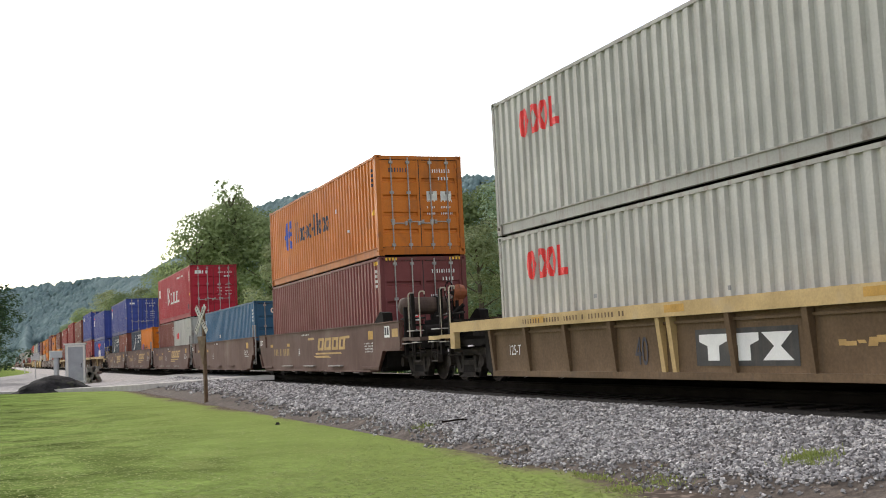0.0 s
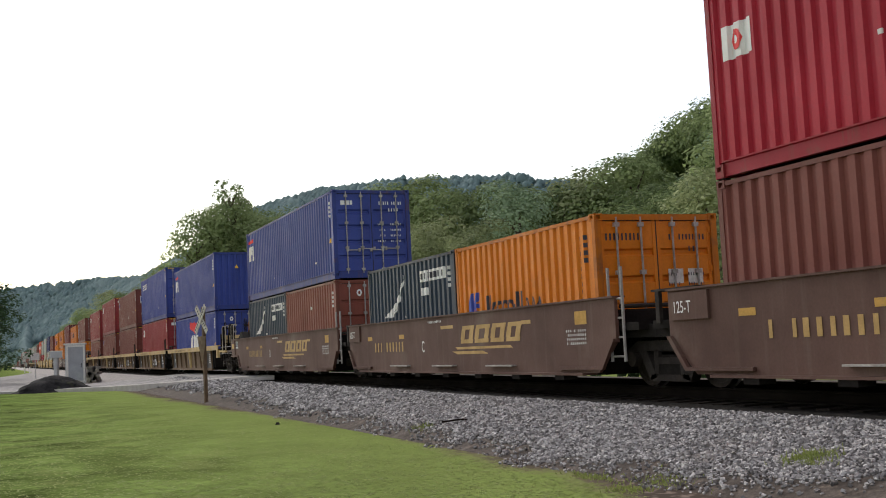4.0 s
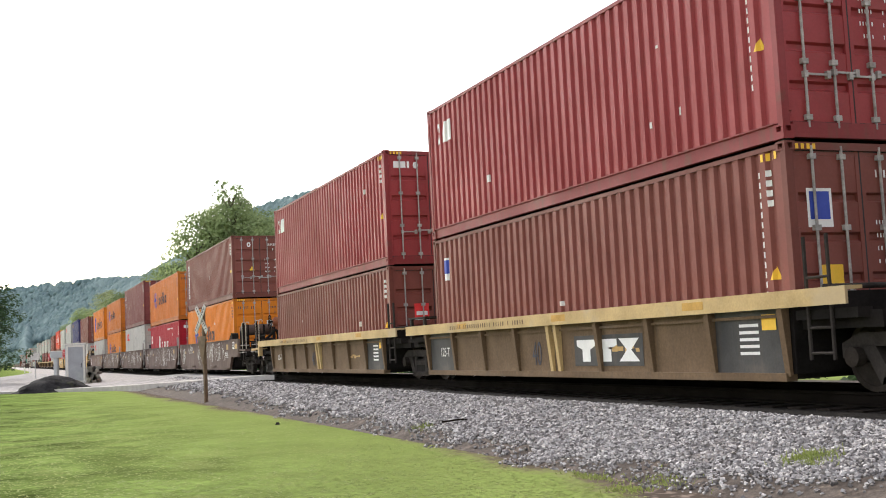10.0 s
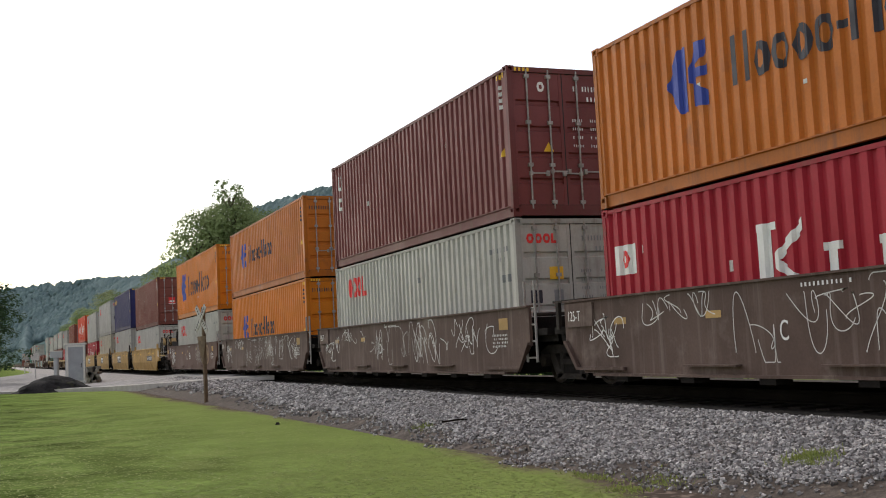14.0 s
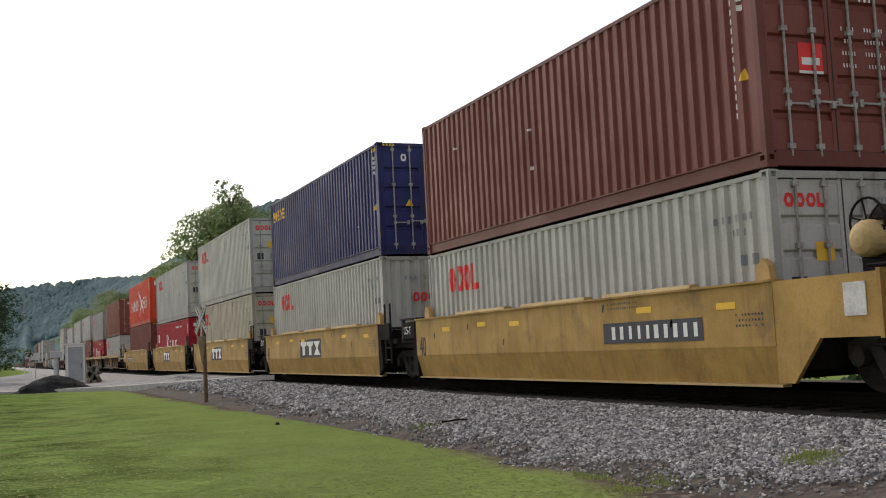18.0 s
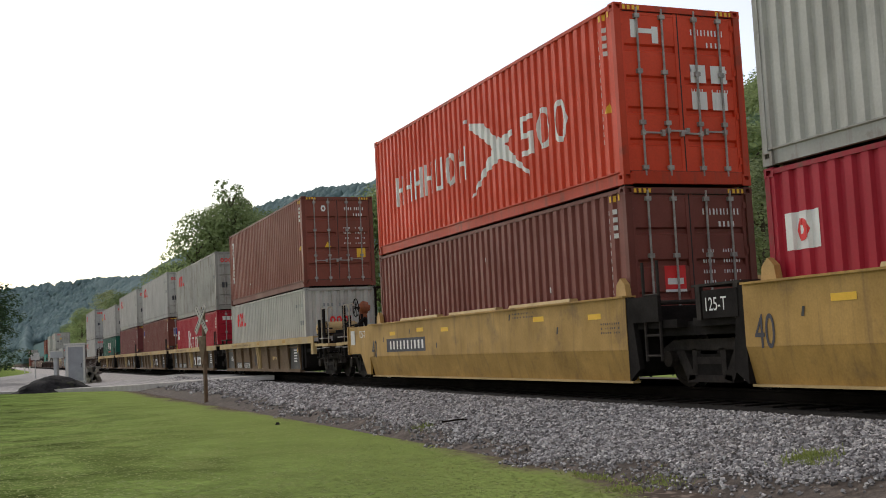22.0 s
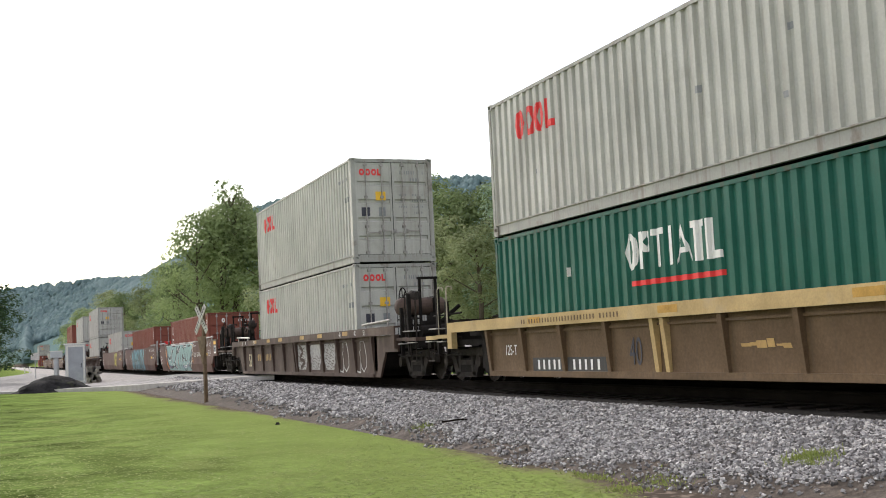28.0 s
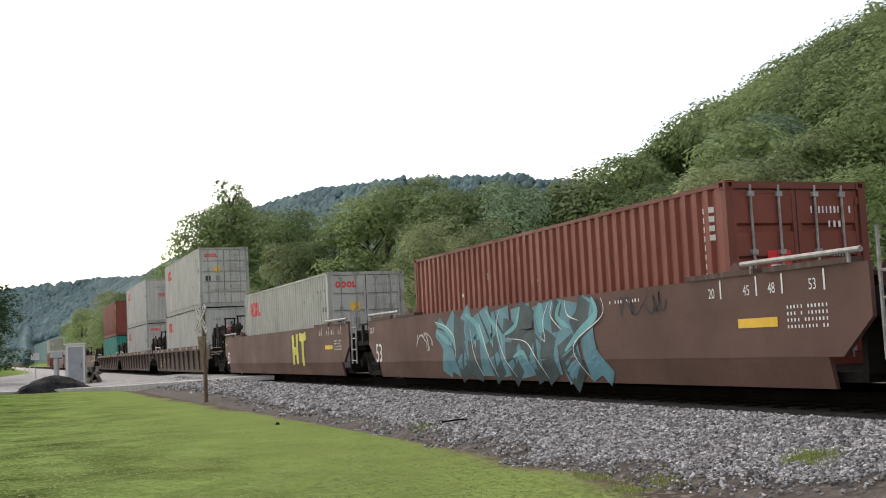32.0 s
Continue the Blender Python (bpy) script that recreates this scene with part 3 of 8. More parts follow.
def box_frame(c, length, height, m):
    """Posts, rails and corner castings."""
    h2, w2 = length / 2, CW / 2
    for i, (sx, sy) in enumerate(((-1, -1), (1, -1), (-1, 1), (1, 1))):
        def post(sx=sx, sy=sy):
            return Geo().box(*sorted((sx * w2, sx * (w2 - 0.12))), *sorted((sy * h2, sy * (h2 - 0.1))), 0.118, height - 0.118)
        part("corner_post", post, m, c, key=("post", length, height, i))
        for zz in (0, height - 0.118):
            def cast(sx=sx, sy=sy, zz=zz):
                return casting_geo(sx, sy, w2, h2, zz if zz else -0.07, zz + 0.118)
            part("corner_casting", cast, m, c, key=("cast", length, height, i, zz))
    for sx in (-1, 1):
        part("bottom_rail", lambda: Geo().prism([(sx * p, q) for p, q in ((w2 - 0.03, -0.055), (w2 - 0.03, 0.125), (w2 - 0.004, 0.14), (w2 - 0.004, 0.16), (w2 - 0.07, 0.16), (w2 - 0.07, -0.02), (w2 - 0.12, -0.02), (w2 - 0.12, -0.055))], "y", -h2 + 0.178, h2 - 0.178), m, c, key=("brail", length, sx))
        part("top_rail", lambda: Geo().box(*sorted((sx * (w2 - 0.002), sx * (w2 - 0.062))), -h2 + 0.178, h2 - 0.178, height - 0.08, height - 0.018), m, c, key=("trail", length, height, sx))
    for sy in (-1, 1):
        part("header", lambda: Geo().box(-w2 + 0.162, w2 - 0.162, *sorted((sy * (h2 - 0.01), sy * (h2 - 0.08))), height - 0.11, height - 0.012), m, c, key=("head", length, height, sy))
        part("end_sill", lambda: Geo().box(-w2 + 0.162, w2 - 0.162, *sorted((sy * (h2 - 0.006), sy * (h2 - 0.09))), -0.05, 0.15), m, c, key=("sill", length, sy))


def door_leaf(c, length, height, m, s, words, face):
    """One door leaf at the end that faces face (-1 or 1), with its rods; s is the side it hinges on."""
    w2, y = CW / 2, face * (length / 2 - 0.05)
    a, b = sorted((s * 0.012, s * (w2 - 0.125)))
    lo, hi = 0.16, height - 0.115
    n = 5
    path = []
    for i in range(n):
        z0, z1 = lo + 0.02 + (hi - lo - 0.04) * i / n, lo + 0.02 + (hi - lo - 0.04) * (i + 1) / n
        path += [(y, z0), (y, z1 - 0.13), (y - face * 0.045, z1 - 0.10), (y - face * 0.045, z1 - 0.03)] if i < n - 1 else [(y, z0), (y, z1)]
    def leaf():
        g = Geo().sheet([(p, q) for p, q in path], "x", a + 0.05, b - 0.05)
        for e in (a, b - 0.06):
            g.box(e, e + 0.06, min(y - face * 0.05, y + face * 0.008), max(y - face * 0.05, y + face * 0.008), lo, hi)
        g.box(a, b, min(y - face * 0.05, y + face * 0.006), max(y - face * 0.05, y + face * 0.006), lo, lo + 0.06)
        g.box(a, b, min(y - face * 0.05, y + face * 0.006), max(y - face * 0.05, y + face * 0.006), hi - 0.06, hi)
        return g
    d = part("door", leaf, m, c, key=("leaf", length, height, s, face))
    for k in (0.28, 0.72):
        x = a + (b - a) * k
        def rod():
            g = Geo().rod((x, y + face * 0.035, lo - 0.08), (x, y + face * 0.035, hi + 0.06), 0.019, 8)
            for q in (0.02, 0.3, 0.62, 0.97):
                z = lo + (hi - lo) * q
                g.box(x - 0.05, x + 0.05, min(y, y + face * 0.06), max(y, y + face * 0.06), z - 0.035, z + 0.035)
            return g
        r = part("lock_rod", rod, M["rod"], d, "bare galvanised locking rod", key=("rod", length, height, s, face, k))
        def handle():
            z = lo + (0.62 if k < 0.5 else 0.66)
            return Geo().box(*sorted((x, x - s * 0.36)), *sorted((y + face * 0.03, y + face * 0.05)), z - 0.014, z + 0.014).box(*sorted((x - s * 0.34, x - s * 0.40)), *sorted((y, y + face * 0.06)), z - 0.05, z + 0.05).box(*sorted((x - s * 0.03, x + s * 0.03)), *sorted((y, y + face * 0.06)), z - 0.04, z + 0.04)
        part("handle", handle, M["rod"], d, key=("handle", length, height, s, face, k))
    for q in (0.07, 0.36, 0.64, 0.93):
        z = lo + (hi - lo) * q
        part("hinge", lambda: Geo().box(*sorted((s * (w2 - 0.17), s * (w2 - 0.06))), *sorted((y - face * 0.02, y + face * 0.03)), z - 0.05, z + 0.05), m, d, key=("hinge", length, height, s, face, q))
    return d


def flat_end(parent, name, material, face_y, bars):
    """Flat paint or stickers on an end, (x0, x1, z0, z1), as thin plates."""
    g = Geo()
    for i, bar in enumerate(bars):
        face = face_y - 0.0004 * (i % 9)
        x0, x1, z0, z1 = bar[:4]
        w0, w1 = bar[4:] if len(bar) > 4 else (z0, z1)
        g.quad((x0, face, z0), (x1, face, w0), (x1, face, w1), (x0, face, z1))
    ob = part(name, g, material, parent)
    return tagged(ob, kind="stuff") if len(bars) > 1 else ob


def door_gasket(h2, height, face):
    """Black rubber between the leaves and round their edge."""
    g, a, b = Geo(), *sorted((face * (h2 - 0.07), face * (h2 - 0.043)))
    for x in (-CW / 2 + 0.128, 0.0, CW / 2 - 0.128):
        g.box(x - 0.014, x + 0.014, a, b, 0.15, height - 0.105)
    for z in (0.152, height - 0.112):
        g.box(-CW / 2 + 0.142, -0.014, a, b, z - 0.012, z + 0.012).box(0.014, CW / 2 - 0.142, a, b, z - 0.012, z + 0.012)
    return g


def container(paint_key, length=12.192, height=2.591, label="", near_doors=True, style="", seed=0, group="stacked shipping containers"):
    m = M[paint_key]
    c = thing("shipping_container", label, "container", group)
    h2, w2 = length / 2, CW / 2
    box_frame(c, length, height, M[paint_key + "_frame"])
    near_wall = part("side_wall", side_geo(length, height, -1), m, c, key=("side", length, height, -1))
    part("side_wall", side_geo(length, height, 1), m, c, key=("side", length, height, 1))
    def roof():
        path, n = [(-h2 + 0.1, height - 0.02)], int(length / 0.4)
        for i in range(n):
            y = -h2 + 0.15 + (length - 0.3) * i / n
            path += [(y, height - 0.02), (y + 0.2, height - 0.02), (y + 0.24, height - 0.008), (y + 0.34, height - 0.008)]
        return Geo().sheet(path + [(h2 - 0.1, height - 0.02)], "x", -w2 + 0.05, w2 - 0.05)
    part("roof", roof, m, c, key=("roof", length, height))
    part("floor", lambda: Geo().box(-w2 + 0.1, w2 - 0.1, -h2 + 0.09, h2 - 0.09, 0.05, 0.13), M["under"], c, key=("floor", length))
    for face in (-1, 1):
        if (face == -1) == near_doors:
            leaves = [door_leaf(c, length, height, m, s, "", face) for s in (-1, 1)]
            part("gasket", lambda: door_gasket(h2, height, face), M["gasket"], c, key=("gasket", length, height, face))
            if face == -1:
                door_marks(leaves, paint_key, h2, height, style, seed)
        else:
            def end_wall():
                path = [(x, face * (h2 - 0.03 - d)) for x, d in wave(CW, 0.13)]
                return Geo().sheet(path, "z", 0.14, height - 0.09)
            e = part("end_wall", end_wall, m, c, key=("end", length, height, face))
            if face == -1:
                end_marks(e, paint_key, h2, height, style)
    side_marks(near_wall, paint_key, length, height, style, seed)
    return c


# ---------------------------------------------------------------- markings
LIGHT = {"oocl_grey", "old_grey", "cream"}


def serial_bars(rng, x0, x1, z, h, n):
    """A row of small upright bars in place of a printed line."""
    w = (x1 - x0) / n
    out = []
    for i in range(n):
        if rng.random() > 0.12:
            thick = w * rng.uniform(0.3, 0.5)
            out.append((x0 + i * w, x0 + i * w + thick, z, z + h))
    return out


def door_marks(leaves, paint_key, h2, height, style, seed):
    rng = random.Random(seed + 11)
    y = -h2 + 0.05 - 0.006
    ink = M["grey_mark"] if paint_key in LIGHT else M["dark_mark"] if paint_key == "orange" else M["white"]
    right, left = leaves[1], leaves[0]
    top = height - 0.45
    flat_end(right, "number_line", ink, y, serial_bars(rng, 0.25, 1.0, top, 0.1, 11))
    flat_end(right, "number_line", ink, y, serial_bars(rng, 0.55, 0.9, top - 0.2, 0.09, 4))
    flat_end(right, "weight_line", ink, y, [b for k in range(4) for b in serial_bars(rng, 0.2, 0.45, top - 0.62 - 0.17 * k, 0.055, 5) + serial_bars(rng, 0.6, 0.95, top - 0.62 - 0.17 * k, 0.055, 7)])
    if height > 2.7 and paint_key not in LIGHT:
        for x0 in (-1.05, 0.75):
            flat_end(left, "hazard_stripe", M["yellow_mark"], -h2 + 0.01 - 0.004, [(x0 + 0.09 * i, x0 + 0.05 + 0.09 * i, height - 0.1, height - 0.03) for i in range(4)])
    if style == "rings":
        z = top - 0.04
        bars = [b for i in range(3) for b in ring(-0.97 + i * 0.18, z, 0.165, 0.19, 0.05, 6)] + [(-0.43, -0.38, z, z + 0.19), (-0.38, -0.3, z, z + 0.055)]
        flat_end(left, "company_mark", M["red_mark"], y, bars)
        flat_end(left, "warning_sticker", M["yellow_mark"], y, [(-0.5, -0.2, top - 0.75, top - 0.5)])
        flat_end(left, "data_plate", M["dark_mark"], y, [(-0.93, -0.68, top - 1.2, top - 0.95)])
        flat_end(left, "data_plate", M["grey_mark"], y, [(-0.42, -0.22, top - 1.2, top - 0.95)])
    elif style in ("wide_word", "large_word"):
        flat_end(left, "company_mark", M["dark_mark"], y, serial_bars(rng, -1.0, -0.3, top, 0.12, 9))
        flat_end(right, "notice", M["sign_white"], y, [(0.2, 0.5, top - 0.75, top - 0.5), (0.6, 0.9, top - 0.75, top - 0.5)])
    elif style == "leaser":
        flat_end(left, "company_plate", M["red_mark"], y, [(-0.55, -0.15, 1.2, 1.62)])
        flat_end(left, "company_plate", M["white"], y - 0.002, [(-0.5, -0.2, 1.32, 1.42), (-0.55, -0.15, 1.2, 1.24)])
    elif style in ("three_word", "serif_line"):
        flat_end(left, "company_mark", M["white"], y, [(-0.95, -0.8, top, top + 0.17), (-0.78, -0.62, top, top + 0.17), (-0.58, -0.52, top, top + 0.17)])
        flat_end(left, "round_badge", M["white"], y, ring(-0.42, top - 0.01, 0.15, 0.17, 0.07, 6))
    elif style == "badge":
        flat_end(left, "company_plate", M["white"], y, [(-0.9, -0.5, height * 0.62, height * 0.62 + 0.5)])
        flat_end(left, "company_plate", M["blue_mark"], y - 0.002, [(-0.86, -0.54, height * 0.62 + 0.1, height * 0.62 + 0.46)])
        flat_end(left, "warning_sticker", M["yellow_mark"], y, [(-0.75, -0.4, height * 0.35, height * 0.35 + 0.3)])
    elif style == "star":
        flat_end(left, "company_mark", M["white"], y, [(-0.9, -0.75, top - 0.1, top + 0.2), (-0.75, -0.5, top - 0.02, top + 0.06), (-0.5, -0.38, top - 0.18, top + 0.1)])
        flat_end(right, "notice", M["white"], y, [(0.2, 0.5, top - 0.8, top - 0.5), (0.6, 0.9, top - 0.8, top - 0.5), (0.2, 0.5, top - 1.25, top - 0.95), (0.6, 0.9, top - 1.25, top - 0.95)])
    elif style in ("wing", "bird"):
        flat_end(left, "company_mark", M["white"], y, [(-0.95, -0.82, top, top + 0.13), (-0.8, -0.68, top, top + 0.13), (-0.66, -0.58, top, top + 0.13)])
    else:
        flat_end(left, "round_badge", M["white"], y, ring(-0.56, top - 0.04, 0.17, 0.2, 0.05, 6))
        flat_end(left, "warning_sticker", M["yellow_mark"], y, [(-0.47, -0.36, height * 0.42, height * 0.42 + 0.01, height * 0.42, height * 0.42 + 0.19), (-0.36, -0.25, height * 0.42, height * 0.42 + 0.19, height * 0.42, height * 0.42 + 0.01)])
        if rng.random() < 0.5:
            flat_end(right, "warning_sticker", M["yellow_mark"], y, [(0.62, 0.92, height * 0.3, height * 0.3 + 0.3)])


def end_marks(wall, paint_key, h2, height, style):
    y = -h2 + 0.02
    ink = M["dark_mark"] if paint_key in LIGHT else M["white"]
    rng = random.Random(5)
    if style == "rings":
        flat_end(wall, "number_line", M["grey_mark"] if paint_key in LIGHT else ink, y, serial_bars(rng, -0.6, 0.85, height - 0.62, 0.1, 11) + serial_bars(rng, 0.1, 0.5, height - 0.82, 0.1, 4))
        bars = [b for i in range(3) for b in ring(-0.4 + i * 0.22, height - 1.2, 0.2, 0.25, 0.06, 6)] + [(0.27, 0.33, height - 1.2, height - 0.95), (0.33, 0.44, height - 1.2, height - 1.13)]
        flat_end(wall, "company_mark", M["red_mark"], y, bars)
    else:
        flat_end(wall, "number_column", ink, y, [(0.68, 0.75, height - 0.45 - 0.13 * i, height - 0.37 - 0.13 * i) for i in range(11)])
        flat_end(wall, "warning_sticker", M["yellow_mark"], y, [(-0.26, -0.17, height - 0.75, height - 0.74, height - 0.75, height - 0.58), (-0.17, -0.08, height - 0.75, height - 0.58, height - 0.75, height - 0.74)])


def side_marks(wall, paint_key, length, height, style, seed):
    rng = random.Random(seed + 3)
    ink = M["dark_mark"] if paint_key in LIGHT or "orange" in paint_key else M["white"]
    L, H = length, height
    # number column or line near the near end
    if paint_key in LIGHT:
        mark(wall, "number_line", M["grey_mark"], L, [(L - 1.25 + 0.1 * i, L - 1.21 + 0.1 * i, H - 0.6, H - 0.5) for i in range(9) if i != 4] + [(L - 0.85 + 0.1 * i, L - 0.81 + 0.1 * i, H - 0.79, H - 0.7) for i in range(3)])
        mark(wall, "data_plate", M["grey_mark"], L, [(L - 0.7, L - 0.61, H - 1.2, H - 1.05), (L - 0.45, L - 0.37, H - 1.2, H - 1.05)])
    else:
        mark(wall, "number_column", ink, L, [(L - 0.62, L - 0.55, H - 0.4 - 0.13 * i, H - 0.32 - 0.13 * i) for i in range(int((H - 0.9) / 0.13))] + [(L - 0.42, L - 0.35, H - 0.4 - 0.13 * i, H - 0.32 - 0.13 * i) for i in range(4)])
        mark(wall, "warning_sticker", M["yellow_mark"], L, [(L - 0.47, L - 0.38, H * 0.4, H * 0.4 + 0.01, H * 0.4, H * 0.4 + 0.17), (L - 0.38, L - 0.29, H * 0.4, H * 0.4 + 0.17, H * 0.4, H * 0.4 + 0.01)])
    k = 1.0 if L > 10 else 0.62
    if height > 2.7 and paint_key not in LIGHT:
        mark(wall, "hazard_stripe", M["yellow_mark"], L, [(L - 0.5 + 0.09 * i, L - 0.45 + 0.09 * i, H - 0.2, H - 0.1) for i in range(4)])
    if style == "rings":
        u, v = (1.2, H - 0.93) if L > 10 else (0.75, H - 1.05)
        bars = [b for i in range(3) for b in ring(u + i * 0.4 * k, v, 0.37 * k, 0.5 * k + 0.05, 0.11 * k)]
        mark(wall, "company_mark", M["red_mark"], L, bars + [(u + 1.2 * k, u + 1.32 * k, v, v + 0.5 * k + 0.05), (u + 1.32 * k, u + 1.52 * k, v, v + 0.13)])
    elif style in ("wide_word", "large_word"):
        u, v = (2.1, 1.12) if L > 10 else (0.55, 1.1)
        v = v * (1.0 if H > 2.7 else 0.9)
        if style == "large_word":
            k, u, v = 1.5, 1.65, 0.82
        mark(wall, "company_arrow", M["blue_mark"], L, [(u, u + 0.3 * k, v + 0.42 * k, v + 0.5 * k, v, v + 0.95 * k), (u + 0.3 * k, u + 0.5 * k, v, v + 0.95 * k), (u + 0.55 * k, u + 0.7 * k, v + 0.4 * k, v + 0.6 * k, v + 0.35 * k, v + 0.95 * k), (u + 0.7 * k, u + 1.0 * k, v + 0.62 * k, v + 0.95 * k, v + 0.78 * k, v + 0.95 * k), (u + 0.6 * k, u + 1.0 * k, v + 0.05 * k, v + 0.42 * k, v, v + 0.18 * k), (u + 0.7 * k, u + 1.0 * k, v + 0.44 * k, v + 0.58 * k)])
        bars, x, v = [], u + 1.55 * k, v + 0.12 * k
        for kind, w in (("h", 0.36), ("o", 0.34), ("o", 0.34), ("o", 0.34), ("o", 0.34), ("-", 0.16), ("l", 0.3), ("l", 0.12), ("o", 0.36), ("o", 0.34), ("o", 0.36)):
            w *= k
            if kind == "o":
                bars += ring(x, v, w, 0.46 * k, 0.1 * k, 6)
            elif kind == "-":
                bars += [(x, x + w, v + 0.2 * k, v + 0.3 * k)]
            else:
                bars += [(x, x + 0.1 * k, v, v + 0.68 * k)] + ([(x + w - 0.1 * k, x + w, v, v + 0.68 * k)] if kind == "h" else [])
            x += w + 0.06 * k
        mark(wall, "company_name", M["dark_mark"], L, bars)
    elif style == "serif_line":
        u, v = 3.85, 0.9
        bars = [(u + 0.05, u + 0.35, v, v + 1.0), (u, u + 0.45, v, v + 0.1), (u, u + 0.45, v + 0.9, v + 1.0), (u + 0.4, u + 0.95, v + 0.45, v + 0.6, v + 0.84, v + 1.0), (u + 0.4, u + 1.0, v + 0.4, v + 0.55, v, v + 0.16)]
        x = u + 1.3
        for w, two in ((0.7, False), (0.3, False), (0.95, True), (0.75, False)):
            bars += [(x + 0.04, x + 0.24, v, v + 0.64), (x, x + w, v, v + 0.1)] + ([(x + w - 0.2, x + w, v, v + 0.64)] if two else [(x, x + min(w, 0.3), v + 0.54, v + 0.64)])
            x += w + 0.17
        mark(wall, "company_name", M["white"], L, bars)
        mark(wall, "flag_plate", M["white"], L, [(0.3, 0.95, 1.5, 1.97)])
        mark(wall, "flag_badge", M["red_mark"], L, ring(0.5, 1.6, 0.25, 0.28, 0.08), out=0.009)
        mark(wall, "web_line", M["white"], L, [(7.6 + 0.13 * i, 7.69 + 0.13 * i, H - 0.42, H - 0.33) for i in range(16) if i not in (3, 9)])
        mark(wall, "corner_plate", M["dark_mark"], L, [(L - 0.95, L - 0.6, 0.33, 0.6)])
    elif style == "bird_big":
        mark(wall, "company_name", M["white"], L, [(4.85, 5.2, 0.5, 0.8, 0.5, 1.62), (5.2, 5.62, 0.5, 1.62), (5.8, 6.3, 0.5, 1.62), (6.3, 6.55, 0.8, 1.55), (6.75, 7.1, 0.5, 1.62), (7.1, 7.35, 0.5, 0.8)])
        mark(wall, "company_emblem", M["red_mark"], L, [(4.65, 6.0, 2.0, 2.32, 1.78, 2.25), (6.0, 6.3, 1.7, 2.3), (6.3, 7.55, 1.9, 2.2, 2.1, 2.25)])
    elif style == "bird":
        mark(wall, "company_name", M["white"], L, [(0.22, 0.4, 1.45, 1.55, 1.45, 2.02), (0.4, 0.55, 1.45, 2.02), (0.62, 0.73, 1.45, 2.02), (0.73, 0.93, 1.7, 2.02), (1.0, 1.1, 1.45, 2.02), (1.1, 1.25, 1.45, 1.58)])
        mark(wall, "company_emblem", M["red_mark"], L, [(0.25, 1.15, 2.12, 2.24, 2.16, 2.3)])
    elif style == "wing":
        for i in range(6):
            c, n = [], 9
            u0, u1, z0, z1 = 1.25 + 0.1 * i, 2.3 + 0.1 * i, 1.27, 1.5 + 0.145 * i
            for j in range(n):
                a, b = j / n, (j + 1) / n
                f = lambda q: z0 + (z1 - z0) * q ** (0.8 + 0.22 * i)
                c.append((u0 + (u1 - u0) * a, u0 + (u1 - u0) * b, f(a), f(a) + 0.04 + 0.05 * a, f(b), f(b) + 0.04 + 0.05 * b))
            mark(wall, "emblem_feather", M["white"], L, c, -1, 0.005 + 0.003 * i)
        bars = []
        for i, w in enumerate((0.26, 0.26, 0.26, 0, 0.2, 0.26, 0.26, 0.08, 0.22, 0.22, 0.08, 0.22, 0.22)):
            x = 0.66 + 0.22 * i
            if w > 0.1:
                bars += ring(x, 0.93, 0.18, 0.25, 0.05, 4) if i % 2 else [(x, x + 0.05, 0.93, 1.18), (x + 0.13, x + 0.18, 0.93, 1.18), (x + 0.05, x + 0.13, 1.0, 1.06, 1.06, 1.12)]
            elif w:
                bars += [(x + 0.04, x + 0.1, 0.93, 1.18)]
        mark(wall, "company_name", M["white"], L, bars)
        mark(wall, "number_strip", M["white"], L, [(3.9, 4.42, 2.02, 2.28), (4.5, 5.5, 2.02, 2.28)])
        mark(wall, "number_strip", M["white"], L, [(3.95, 4.4, 1.7, 1.88)])
        mark(wall, "number_line", M["dark_mark"], L, [(3.95 + 0.12 * i, 4.02 + 0.12 * i, 2.08, 2.22) for i in range(12)], out=0.009)
    elif style == "three_word":
        mark(wall, "company_mark", M["white"], L, ring(0.5, H - 0.88, 0.3, 0.46, 0.09)[:-6] + [(0.84, 0.98, H - 0.88, H - 0.78, H - 0.88, H - 0.42), (0.98, 1.12, H - 0.88, H - 0.42, H - 0.88, H - 0.42), (1.18, 1.3, H - 0.88, H - 0.42)])
    elif style == "column_word":
        bars = []
        for i in range(6):
            z = H - 0.62 - 0.29 * i
            bars += ring(0.6, z, 0.34, 0.24, 0.07, 5) if i in (1, 4) else [(0.72, 0.82, z, z + 0.24), (0.62, 0.92, z + 0.17, z + 0.24), (0.64, 0.9, z, z + 0.06)]
        mark(wall, "company_mark", M["white"], L, bars)
    elif style == "star":
        u, v, bars = 1.5, 1.0, []
        for i in range(7):
            x = u + 0.66 * i
            bars += [(x, x + 0.1, v, v + 0.72), (x + 0.36, x + 0.46, v, v + 0.72)] if i != 5 else ring(x, v, 0.5, 0.72, 0.1)
            if i not in (4, 5):
                bars += [(x + 0.1, x + 0.36, v + 0.32, v + 0.42)]
            else:
                bars += [(x + 0.1, x + 0.36, v, v + 0.1)]
        for i in range(3):
            x = 8.6 + 0.66 * i
            bars += ring(x, v, 0.5, 0.76, 0.1) if i else [(x, x + 0.45, v, v + 0.1), (x, x + 0.45, v + 0.66, v + 0.76), (x, x + 0.12, v + 0.4, v + 0.7), (x + 0.33, x + 0.45, v + 0.06, v + 0.4), (x, x + 0.45, v + 0.33, v + 0.43)]
        mark(wall, "company_name", M["white"], L, bars)
